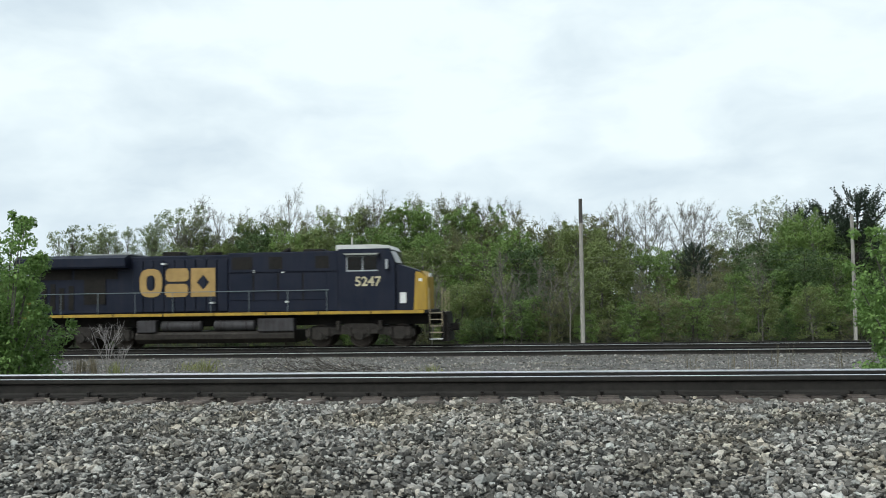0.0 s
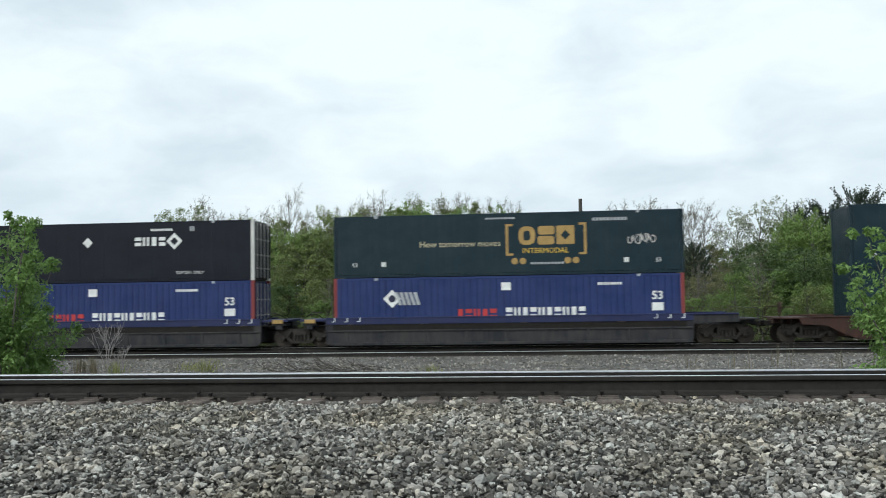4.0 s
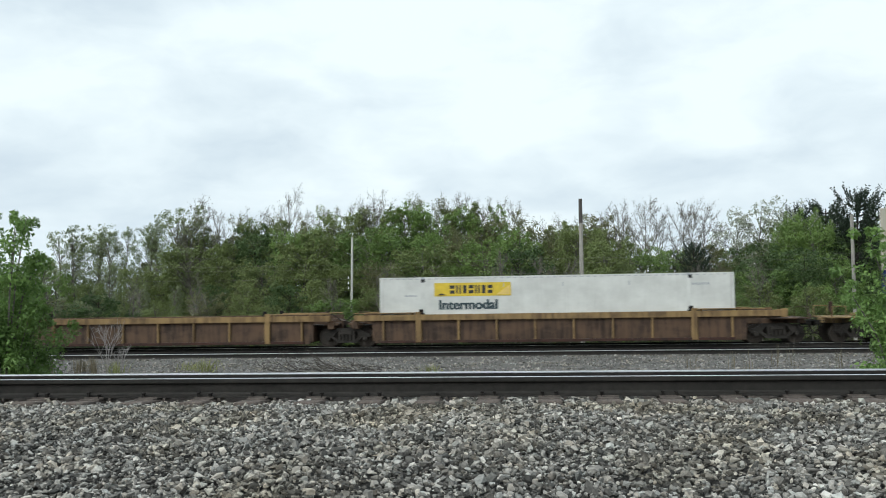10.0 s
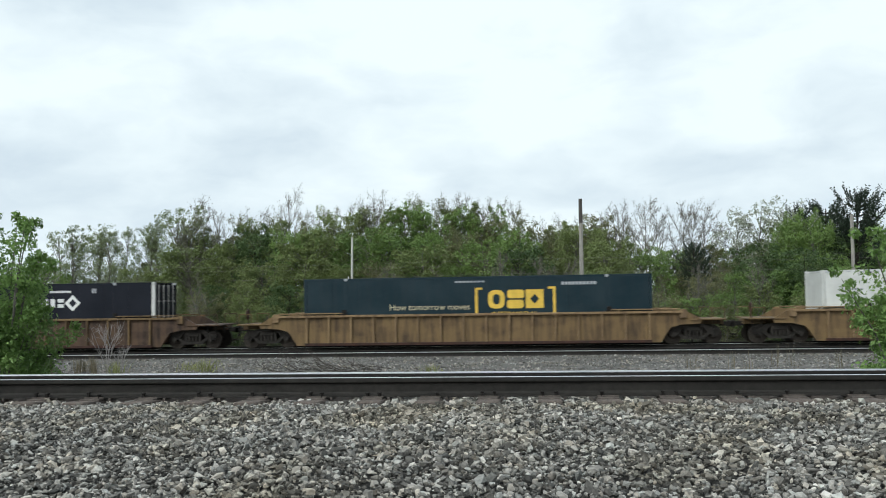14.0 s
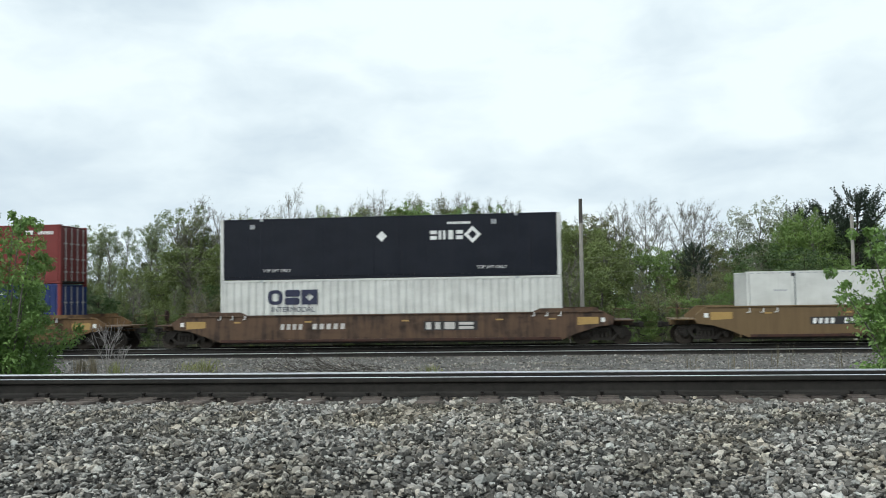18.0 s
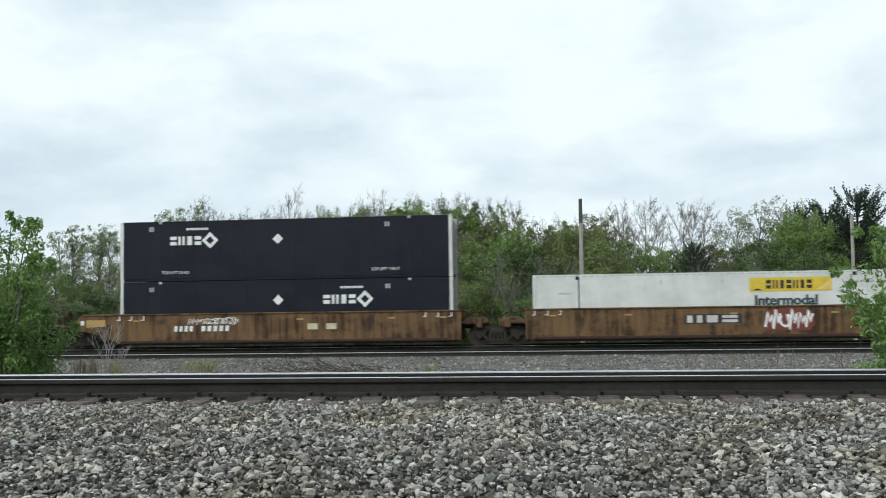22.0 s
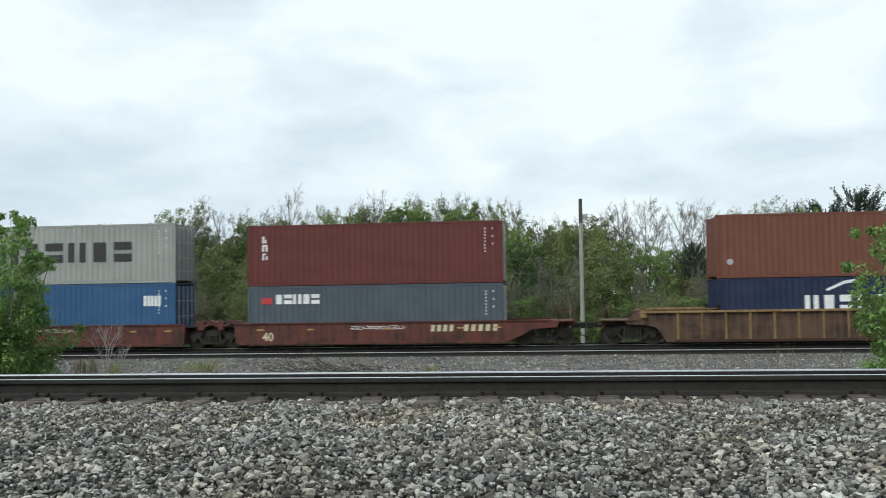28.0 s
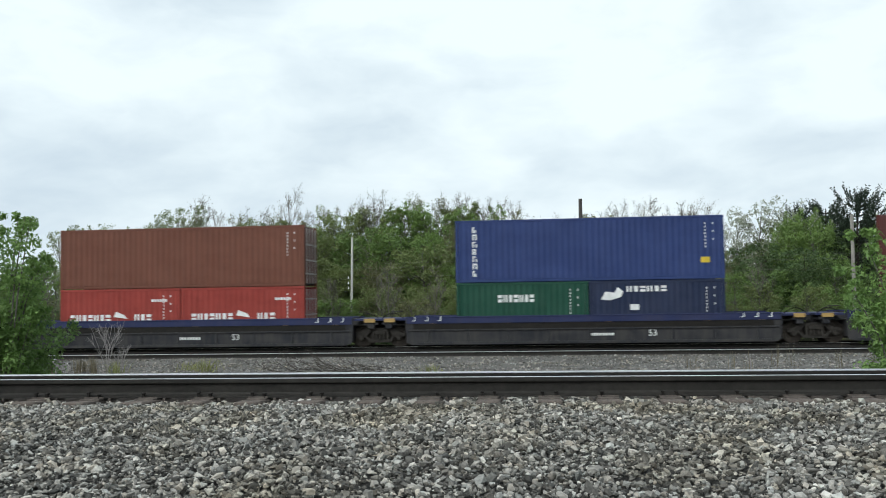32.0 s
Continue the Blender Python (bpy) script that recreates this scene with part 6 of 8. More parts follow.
# ---- locomotives ----
def loco(label, s, d, body, cab, nose, stripe, number, logo_color, logo_x, newer, skirt=None):
    """A six-axle diesel locomotive, cab towards d (1: the way it runs, -1: reversed), seen from its -y side."""
    t = thing("locomotive", label, "locomotive", "locomotives of the train")
    c0, c1 = (5.65, 8.35) if newer else (6.3, 8.5)
    k0 = 0.3 if newer else 1.38

    def at_x(x):
        """The reversed engine is a longer model ahead of its middle."""
        return d * x * (1.065 if d < 0 and x > 0 else 1.0)

    def bx(sh, x0, x1, y0, y1, z0, z1, c=0.0):
        a, b = sorted((at_x(x0), at_x(x1)))
        return sh.box(a, b, y0, y1, z0, z1, c)

    def sl(sh, poly, y0, y1):
        p = [(at_x(x), z) for x, z in poly]
        return sh.slab_y(p if d > 0 else p[::-1], y0, y1)

    def sx(sh, poly, x0, x1):
        a, b = sorted((at_x(x0), at_x(x1)))
        return sh.slab_x(poly, a, b)

    bm_, cm, nm_, sm = PAINTS[body], PAINTS[cab], PAINTS[nose], PAINTS[stripe]
    low = PAINTS[skirt] if skirt else bm_
    # frame and walkway
    part("frame", bx(bx(Shape(), -10.5, 10.1, -1.50, 1.50, 1.56, 1.72, 0.01), -10.6, 10.3, -0.5, 0.5, 1.05, 1.56), BLACK_STEEL, t)
    for k in range(8):
        x0 = -10.4 + k * 2.52
        part("sill_stripe", bx(Shape(), x0, x0 + 2.46, -1.525, -1.50, 1.575, 1.715), sm, t, "painted frame edge")
        part("sill_stripe", bx(Shape(), x0, x0 + 2.46, 1.50, 1.525, 1.575, 1.715), sm, t)
    # long hood
    part("hood", bx(Shape(), -9.9, c0, -0.92 if not newer else -0.95, 0.95, 1.72, 4.50, 0.06), bm_, t)
    part("equipment_cabinet", bx(Shape(), k0, c0, -1.38, 1.38, 1.72, 4.55, 0.04), bm_, t)
    # the hood's doors stand near the edge of the walkway
    n = 9 if newer else 11
    for k in range(n):
        x0 = -4.6 + k * 0.53
        part("hood_door", bx(Shape(), x0 + 0.01, x0 + 0.50, -1.02, -0.945, 1.80, 4.30, 0.012), bm_, t)
    if skirt:
        part("lower_stripe", bx(Shape(), -9.88, k0, -1.035, -0.94, 1.73, 2.28), PAINTS["loco_blue"], t, "blue lower band")
        part("lower_stripe", bx(Shape(), k0, c0, -1.40, -1.37, 1.73, 2.20), low, t, "lower band")
        if d < 0:
            part("lower_stripe", bx(Shape(), c0, 9.15, -1.475, -1.445, 1.73, 2.35), low, t, "grimy lower band")
    # radiator section with its flared wings
    part("radiator_hood", sx(Shape(), [(0.9, 3.90), (1.50, 3.94), (1.56, 4.02), (1.56, 4.42), (1.2, 4.58), (-1.2, 4.58), (-1.56, 4.42), (-1.56, 4.02), (-1.50, 3.94), (-0.9, 3.90)], -10.4, -4.75), bm_, t, "flared radiator hood")
    for x0, x1 in ((-9.75, -7.95), (-7.85, -6.05)) if not newer else ((-9.75, -7.75), (-7.6, -5.4)):
        part("radiator_grille", bx(Shape(), x0, x1, -0.985, -0.94, 3.42, 3.93), BLACK_STEEL, t, "black radiator intake")
    for k, x0 in enumerate((-9.62, -9.05, -8.45, -7.95, -7.5, -7.1, -6.4, -6.0, -5.55) if not newer else (-9.75, -9.3, -8.85, -8.4, -7.9)):
        part("louvre", bx(Shape(), x0, x0 + 0.26, -0.985, -0.94, 1.95, 3.02 + 0.1 * (k % 3)), BLACK_STEEL, t, "black louvred opening")
        if not newer and k % 2 == 0:
            part("label_plate", bx(Shape(), x0, x0 + 0.2, -0.99, -0.945, 3.24, 3.31), MARK["white"], t, "small white plate")
    if newer:
        part("side_grille", bx(Shape(), -7.1, -6.0, -1.0, -0.94, 2.2, 3.45), BLACK_STEEL, t)
    part("roof_hatch", bx(Shape(), -7.2, -4.8, -0.9, 0.9, 4.56, 4.66, 0.02), PAINTS["light_grey"] if newer else bm_, t)
    part("exhaust_stack", bx(Shape(), -3.4, -2.4, -0.4, 0.4, 4.45, 4.72, 0.05), BLACK_STEEL, t)
    part("horn", Shape().tube((at_x(2.4), 0.2, 4.55), (at_x(2.9), 0.2, 4.75), 0.06, 0.12, 10), BLACK_STEEL, t)
    part("roof_fan", Shape().tube((d * -0.9, 0, 4.48), (d * -0.9, 0, 4.66), 0.42, 0.42, 16), BLACK_STEEL, t)
    # grilles in the cabinet behind the cab
    for x0, x1 in ((1.5, 2.3), (2.8, 3.4), (3.7, 4.3), (4.9, 5.5)) if not newer else ((0.5, 1.5), (2.3, 2.95), (4.55, 5.2)):
        part("grille", bx(Shape(), x0, x1, -1.40, -1.36, 3.75, 4.33), BLACK_STEEL, t, "black air grille")
    for x0 in (k0 + 0.1, k0 + 1.3, k0 + 2.5, k0 + 3.7):
        part("cabinet_door", bx(Shape(), x0, x0 + 1.1, -1.405, -1.37, 2.28, 3.55, 0.012), bm_, t)
    for x0, zz in ((1.5, 3.6), (2.9, 3.55), (3.1, 2.15), (-0.6, 2.15), (5.7, 2.6), (-3.0, 4.05)):
        part("label_plate", bx(Shape(), x0, x0 + 0.16, -1.425, -1.40 if x0 > 0 else -1.0, zz, zz + 0.09), MARK["white"], t, "small white plate")
    # cab
    cab_side = [(c0, 1.72), (c1, 1.72), (c1, 4.05), (c1 - 0.25, 4.62), (c0, 4.62)]
    part("cab", sl(Shape(), cab_side, -1.46, 1.46), cm, t)
    part("cab_roof", sl(Shape(), [(c0 - 0.1, 4.56), (c1 - 0.12, 4.56), (c1 - 0.28, 4.76), (c1 - 0.9, 4.82), (c0 - 0.1, 4.82)], -1.40, 1.40), PAINTS["white"] if newer else PAINTS["cab_roof"], t, "cab roof")
    for x0, x1 in ((c0 + 0.45, c0 + 1.12), (c0 + 1.2, c0 + 1.85)):
        w = part("side_window", bx(Shape(), x0, x1, -1.475, -1.44, 3.62, 4.25, 0.01), GLASS, t, "dark cab window")
        part("window_frame", bx(bx(bx(Shape(), x0 - 0.05, x1 + 0.05, -1.485, -1.45, 3.56, 3.62), x0 - 0.05, x0, -1.485, -1.45, 3.62, 4.25), x0 - 0.05, x1 + 0.05, -1.485, -1.45, 4.25, 4.30), MARK["grey"], w)
    part("sunshade", sl(Shape(), [(c0 + 0.4, 4.32), (c0 + 1.9, 4.32), (c0 + 2.0, 4.40), (c0 + 0.3, 4.40)], -1.72, -1.46), PAINTS["light_grey"], t)
    part("windshield", sl(Shape(), [(c1 + 0.01, 3.95), (c1 + 0.05, 3.95), (c1 - 0.12, 4.50), (c1 - 0.18, 4.50)], -1.3, 1.3), GLASS, t, "dark windshield")
    # nose
    nose_poly = [(c1 - 0.01, 1.72), (9.75, 1.72), (9.75, 3.30), (9.55, 3.52), (c1 - 0.01, 3.92)]
    part("nose", sl(Shape(), nose_poly, -1.30, 1.30), cm, t)
    part("nose_front", sl(Shape(), [(9.74, 1.74), (9.84, 1.74), (9.84, 3.25), (9.60, 3.55), (9.50, 3.54), (9.74, 3.28)], -1.28, 1.28), nm_, t, "yellow nose")
    if newer:
        part("nose_side", sl(Shape(), [(9.2, 1.73), (9.76, 1.73), (9.76, 3.27), (9.56, 3.46), (9.3, 3.53)], -1.325, -1.295), nm_, t, "yellow nose edge")
    else:
        part("nose_side", sl(Shape(), [(8.75 if d > 0 else 9.2, 1.73), (9.76, 1.73), (9.76, 3.26), (9.6, 3.42)], -1.325, -1.295), nm_, t, "yellow wedge on the nose")
    part("headlight", bx(Shape(), 9.80, 9.88, -0.35, 0.35, 3.28, 3.46, 0.02), MARK["white"], t)
    if not newer:
        # the blue of the cab runs back over the cabinet on a slant
        part("cab_wedge", sl(Shape(), [(4.9, 2.2), (c0 + 0.02, 2.2), (c0 + 0.02, 4.5), (6.0, 4.5)], -1.42, -1.375), cm, t, "blue slanted cab colour")
    # steps and end rails at both ends
    for k in (-1, 1):
        x0 = 9.95 if k > 0 else -10.55
        step = Shape()
        for q in range(5):
            bx(step, x0, x0 + 0.60, -1.50, -1.15, 0.35 + 0.30 * q, 0.39 + 0.30 * q)
        bx(step, x0 - 0.05, x0, -1.52, -1.15, 0.3, 1.7)
        bx(step, x0 + 0.60, x0 + 0.65, -1.52, -1.15, 0.3, 1.7)
        part("steps", step, BLACK_STEEL, t)
        for q in range(5):
            part("tread_edge", bx(Shape(), x0, x0 + 0.60, -1.515, -1.50, 0.355 + 0.30 * q, 0.395 + 0.30 * q), MARK["white"] if q == 0 else PAINTS["dusty"], t, "worn pale step edge")
        for xx in (x0, x0 + 0.60):
            part("grab_pole", Shape().tube((at_x(xx), -1.50, 1.0), (at_x(xx), -1.50, 2.75), 0.022, n=6), PAINTS["cream"], t, "pale grab pole")
        ex = 10.15 if k > 0 else -10.5
        part("end_platform", bx(Shape(), ex, ex + k * 0.55, -1.45, 1.45, 1.5, 1.6), BLACK_STEEL, t)
        pilot = [(ex + k * 0.3, 0.25), (ex + k * 0.7, 0.25), (ex + k * 0.6, 1.5), (ex + k * 0.3, 1.5)]
        part("pilot", sl(Shape(), pilot if k > 0 else pilot[::-1], -1.3, 1.3), BLACK_STEEL, t)
        part("coupler", bx(Shape(), ex + k * 0.6, ex + k * 1.05, -0.17, 0.17, 0.72, 1.05, 0.03), BLACK_STEEL, t)
    # rear end wall in yellow
    part("rear_panel", bx(Shape(), -10.02, -9.92, -0.92, 0.92, 1.75, 3.5), nm_, t, "yellow rear end")
    # handrails along the walkway
    part("handrail", Shape().tube((d * -9.9, -1.47, 2.72), (d * (5.2 if newer else 0.0), -1.47, 2.72), 0.018, n=6), PAINTS["steel_grey"], t)
    for k in range(9):
        x = -9.9 + k * (15.0 if newer else 9.9) / 8
        part("handrail_post", Shape().tube((d * x, -1.47, 1.70), (d * x, -1.47, 2.72), 0.016, n=5), PAINTS["steel_grey"], t)
    # tank, reservoirs, trucks
    tank = [(-0.98, 0.30), (0.98, 0.30), (1.42, 0.62), (1.46, 1.0), (1.40, 1.28), (-1.40, 1.28), (-1.46, 1.0), (-1.42, 0.62)]
    if d > 0:
        tank = [(-0.98, 0.26), (0.98, 0.26), (1.36, 0.48), (1.38, 0.70), (1.30, 0.82), (-1.30, 0.82), (-1.38, 0.70), (-1.36, 0.48)]
        for x0 in (-3.04, -0.42):
            tank_end = Shape().tube((x0 + 0.06, -1.22, 1.10), (x0 + 1.96, -1.22, 1.10), 0.25, n=20)
            tank_end.tube((x0, -1.22, 1.10), (x0 + 0.06, -1.22, 1.10), 0.17, 0.25, 20).tube((x0 + 1.96, -1.22, 1.10), (x0 + 2.02, -1.22, 1.10), 0.25, 0.17, 20)
            part("air_reservoir", tank_end, PAINTS["under_grey"], t, "grey air reservoir")
            for dx in (0.35, 1.6):
                part("strap", Shape().tube((x0 + dx, -1.22, 1.10), (x0 + dx + 0.05, -1.22, 1.10), 0.258, n=20), BLACK_STEEL, t)
        part("battery_box", bx(Shape(), 1.75, 3.5, -1.45, -0.9, 0.80, 1.42, 0.03), PAINTS["under_grey"], t)
        part("battery_box", bx(Shape(), -4.2, -3.25, -1.45, -0.9, 0.80, 1.38, 0.03), PAINTS["under_grey"], t)
    part("fuel_tank", sx(Shape(), tank, -4.3, 3.5), UNDER, t)

    def side_frame():
        o = [(-2.6, 0.55), (-2.3, 0.40), (-1.6, 0.40), (-1.2, 0.62), (-0.5, 0.62), (-0.2, 0.45), (0.2, 0.45), (0.5, 0.62), (1.2, 0.62), (1.6, 0.40), (2.3, 0.40), (2.6, 0.55), (2.6, 0.85),
             (2.0, 0.98), (1.2, 0.92), (0.6, 1.12), (-0.6, 1.12), (-1.2, 0.92), (-2.0, 0.98), (-2.6, 0.85)]
        q = Shape().slab_y(o, -0.08, 0.08)
        for x in (-1.95, 0.0, 1.95):
            q.tube((x, -0.2, 0.56), (x, 0.08, 0.56), 0.20, n=14)
            q.tube((x - 0.45, -0.12, 0.55), (x - 0.45, -0.12, 0.95), 0.09, n=8).tube((x + 0.45, -0.12, 0.55), (x + 0.45, -0.12, 0.95), 0.09, n=8)
        return q.tube((-1.0, -0.16, 0.85), (-1.0, -0.16, 1.25), 0.10, n=8).tube((1.0, -0.16, 0.85), (1.0, -0.16, 1.25), 0.10, n=8).box(-0.9, 0.9, -0.14, -0.06, 0.62, 0.85, 0.03).mesh("side_frame", UNDER)

    sf = cached(("loco_frame",), side_frame)
    wm = cached(("loco_wheel",), lambda: Shape().tube((0, -0.07, 0), (0, 0.05, 0), 0.533, 0.533, 32).tube((0, 0.05, 0), (0, 0.07, 0), 0.56, 0.56, 32).tube((0, -0.09, 0), (0, -0.065, 0), 0.40, 0.44, 24).tube((0, -0.13, 0), (0, 0.08, 0), 0.14, n=16).mesh("wheel", WHEEL))
    am = cached(("axle",), lambda: Shape().tube((0, -0.7, 0), (0, 0.7, 0), 0.08, n=10).mesh("axle", BLACK_STEEL))
    for xx in (-7.1, 6.6):
        b = part("truck", cached(("loco_bolster",), lambda: Shape().box(-2.4, 2.4, -0.9, 0.9, 0.60, 1.0, 0.04).mesh("truck", BLACK_STEEL)), None, t, "grimy three-axle truck", at=(at_x(xx), 0, 0))
        for sy in (-1, 1):
            f = part("side_frame", sf, None, b, at=(0, sy * 1.08, 0))
            f.rotation_euler = (0, 0, 0 if sy < 0 else math.pi)
        for dx in (-1.95, 0.0, 1.95):
            part("axle", am, None, b, at=(dx, 0, 0.533))
            for sy in (-1, 1):
                w = part("wheel", wm, None, b, at=(dx, sy * 0.753, 0.533))
                w.rotation_euler = (0, 0, 0 if sy < 0 else math.pi)
    # number under the cab window and brand blocks on the hood
    written(t, number, "cream", 0.62 if number != "248" else 0.66, (7.05 if newer else d * (7.35 if d > 0 else 8.15)) - 0.6, -1.475, 2.88, "cab_number")
    brand(t, logo_color, logo_x, 2.50, 3.8, 1.38, -1.045)
    if newer:
        part("marker_light", bx(Shape(), 9.45, 9.6, -1.335, -1.29, 3.05, 3.2, 0.01), MARK["white"], t, "small white marker light")
        part("notice", bx(Shape(), 8.55, 8.85, -1.32, -1.298, 2.05, 2.55), MARK["white"], t, "white notice")
    # fittings: painted windshield reflection, roof aerials, hoses between the engines, gaps between the doors
    part("windshield_side", sl(Shape(), [(c1 - 0.02, 3.98), (c1 + 0.30, 3.90), (c1 + 0.02, 4.46), (c1 - 0.20, 4.52)], -1.32, -1.10), MARK["grey"], t, "grey plate painted as reflection on the side glass of the windshield")
    part("roof_aerial", Shape().tube((at_x(c0 + 0.9), -0.3, 4.80), (at_x(c0 + 0.9), -0.3, 5.05), 0.05, 0.03, 8), BLACK_STEEL, t)
    part("roof_unit", bx(Shape(), c0 - 1.9, c0 - 0.9, -0.6, 0.6, 4.52, 4.70, 0.04), BLACK_STEEL, t)
    part("mirror", bx(Shape(), c1 - 0.42, c1 - 0.30, -1.66, -1.47, 3.66, 4.10, 0.01), MARK["grey"], t)
    for x0 in (k0 + 1.22, k0 + 2.42, k0 + 3.62):
        part("door_gap", bx(Shape(), x0, x0 + 0.06, -1.392, -1.375, 2.24, 3.56), BLACK_STEEL, t)
    part("gutter", bx(Shape(), k0, c0, -1.44, -1.38, 3.62, 3.67), bm_, t)
    for ex in (10.55, -10.95):
        for q, (y0, drop) in enumerate(((-1.05, 0.5), (-0.75, 0.62), (-0.5, 0.42), (0.45, 0.55), (0.7, 0.5))):
            d0 = 1 if ex > 0 else -1
            hose = Shape().sweep([(at_x(ex + d0 * 0.62 * r / 5), y0, 1.45 - 4 * drop * r / 5 * (1 - r / 5) - 0.04 * r) for r in range(6)], 0.035)
            part("air_hose", hose, BLACK_STEEL, t, "black rubber air hose")
    for y0 in (-0.75, 0.75):
        part("end_rail", Shape().tube((at_x(-10.95), y0, 1.6), (at_x(-10.95), y0, 2.7), 0.02, n=6).tube((at_x(10.62), y0, 1.6), (at_x(10.62), y0, 2.6), 0.02, n=6), PAINTS["cream"], t, "pale end handrail")
    if not newer:
        part("rear_cap", bx(Shape(), -10.46, -10.40, -1.3, 1.3, 4.0, 4.5, 0.01), PAINTS["cream"], t, "cream end cap of the radiator hood")
        if d > 0:
            part("underline", Shape().slab_y([(6.6, 2.70), (7.35, 2.62), (7.30, 2.70), (8.05, 2.66), (7.15, 2.52), (7.2, 2.60)], -1.475, -1.47), MARK["cream"], t, "cream jagged stroke under the number")
        if d < 0:
            for x0, lean_ in ((-8.98, -0.18), (-7.72, 0.18)):
                part("number_stroke", Shape().slab_y([(x0, 2.62), (x0 + 0.09, 2.62), (x0 + 0.09 + lean_, 3.5), (x0 + lean_, 3.5)], -1.475, -1.47), MARK["cream"], t, "cream slanted stroke beside the number")
    ride(t, s, TRACK_C, 0.0)
    return t


loco("dark navy diesel locomotive with a yellow frame stripe", -15.09, 1, "loco_navy", "loco_navy", "yellow", "yellow", "5247", "old_yellow", -4.25, True)
loco("grey and blue diesel locomotive with a cream-yellow nose", -37.99, 1, "loco_grey", "loco_blue", "cream", "worn_cream", "248", "navy", -2.45, False, "loco_blue")
loco("dirty grey diesel locomotive running cab-last with a yellow nose", -61.0, -1, "loco_grey", "loco_blue", "yellow", "worn_cream", "603", "cream", -0.95, False, "loco_grime")


# ---- the train's wagons and their loads, from the locomotives back ----
LOW, HIGH53, F53, F40, F20, Y53, Y40 = 0.33, 3.24, 16.15, 12.19, 6.06, -1.302, -1.226


def box53(label, color, kind, s, upper=False, **more):
    return container(label, F53, 2.90, color, kind, s, HIGH53 if upper else LOW, width=2.59, lift=True, **more)


def box40(label, color, s, upper=False, height=None, base=2.59, **more):
    height = height or (2.896 if upper else base)
    c = container(label, F40, height, color, "iso", s, LOW + base + 0.012 if upper else LOW, **more)
    end_codes(c, Y40, F40 / 2, height)
    return c


def black_box(s, upper, brand_x):
    c = box53("blue-black smooth container with white end posts", "black", "seams", s, upper, post="white")
    marks_black(c, Y53, brand_x, upper)
    return c


def blue_box(s, words=True, right53=True, faded=False):
    c = box53("royal blue ribbed container with white block lettering", "stack_blue", "fine", s, post="post_red" if right53 is not None else None)
    marks_blue(c, Y53, words, right53 is not False, faded)
    return c


def green_box(s, upper, dark=False):
    c = box53("deep green-blue container with bracketed yellow lettering", "green", "seams", s, upper)
    marks_green(c, Y53, upper, dark)
    return c


def white_box(s, sign_x, word=True, edges=False):
    c = box53("smooth white container with a yellow sign panel", "white", "seams", s)
    marks_white(c, Y53, sign_x, word, edges)
    return c


def wagon_code(w, color, x, z, n=11, width=2.4, h=0.26, y=-1.462):
    first = width * 0.36
    bars(w, color, x, z, first, h, 4, y, "reporting_mark", lean=0.12, gap=0.42)
    bars(w, color, x + first + 0.12 * width, z, width - first - 0.12 * width, h, max(4, n - 5), y, "reporting_mark", lean=0.12, gap=0.42)


def scrawl(parent, color, x, z, w, h, y, seed, n=14, bold=1.0):
    """One sprayed line of loops, points and strokes, drawn without lifting."""
    r = random.Random(seed)
    half = (0.014 + 0.013 * min(1.0, h)) * bold
    line = []
    for i in range(n):
        xa, step = x + w * i / n, w / n
        lo, hi = z + h * r.uniform(0.0, 0.25), z + h * r.uniform(0.7, 1.0)
        if r.random() < 0.55:
            cx, cz, rx, rz = xa + step * 0.5, (lo + hi) / 2, step * r.uniform(0.55, 0.9), (hi - lo) / 2
            a0, way = r.uniform(2.2, 3.6), r.choice((-1, 1))
            line += [(cx + rx * math.cos(a0 + way * k * 0.55), cz + rz * math.sin(a0 + way * k * 0.55)) for k in range(10)]
        else:
            line += [(xa, lo), (xa + step * 0.35, hi), (xa + step * 0.6, lo + 0.3 * (hi - lo)), (xa + step * 0.85, hi - 0.2 * (hi - lo))]
    s = Shape()
    ring = []
    for i, (px, pz) in enumerate(line):
        (ax, az), (bx_, bz) = line[max(0, i - 1)], line[min(len(line) - 1, i + 1)]
        dx, dz = bx_ - ax, bz - az
        q = math.hypot(dx, dz) or 1.0
        ox, oz = -dz / q * half, dx / q * half
        yy = y - 0.0001 * (i % 7)
        ring.append([(px + ox, yy, pz + oz), (px - ox, yy, pz - oz), (px - ox, y + 0.004, pz - oz), (px + ox, y + 0.004, pz + oz)])
    k = len(ring)
    s.add([p for q in ring for p in q], [(4 * i + a, 4 * i + (a + 1) % 4, 4 * i + 4 + (a + 1) % 4, 4 * i + 4 + a) for i in range(k - 1) for a in range(4)])
    part("graffiti", s, MARK[color], parent, "spray-painted strokes")


def maker_sign(w, x, z, color="pale", y=-1.462):
    bars(w, "black", x - 0.1, z - 0.05, 2.5, 0.42, 1, y + 0.002, "sign_panel", gap=0)
    bars(w, color, x, z, 2.3, 0.32, 3, y - 0.002, "logo", True, gap=0.12)


# 1: two green boxes in a dark brown wagon
S = -84.83
w = well_car("dark brown low well wagon with sloping ends", "low", "car_dark", S)
wagon_code(w, "white", -4.9, 0.92, 9, 1.7)
outline(w, "white", disc(-1.6, 1.03, 0.14), -1.462, "emblem")
green_box(S, False), green_box(S, True)
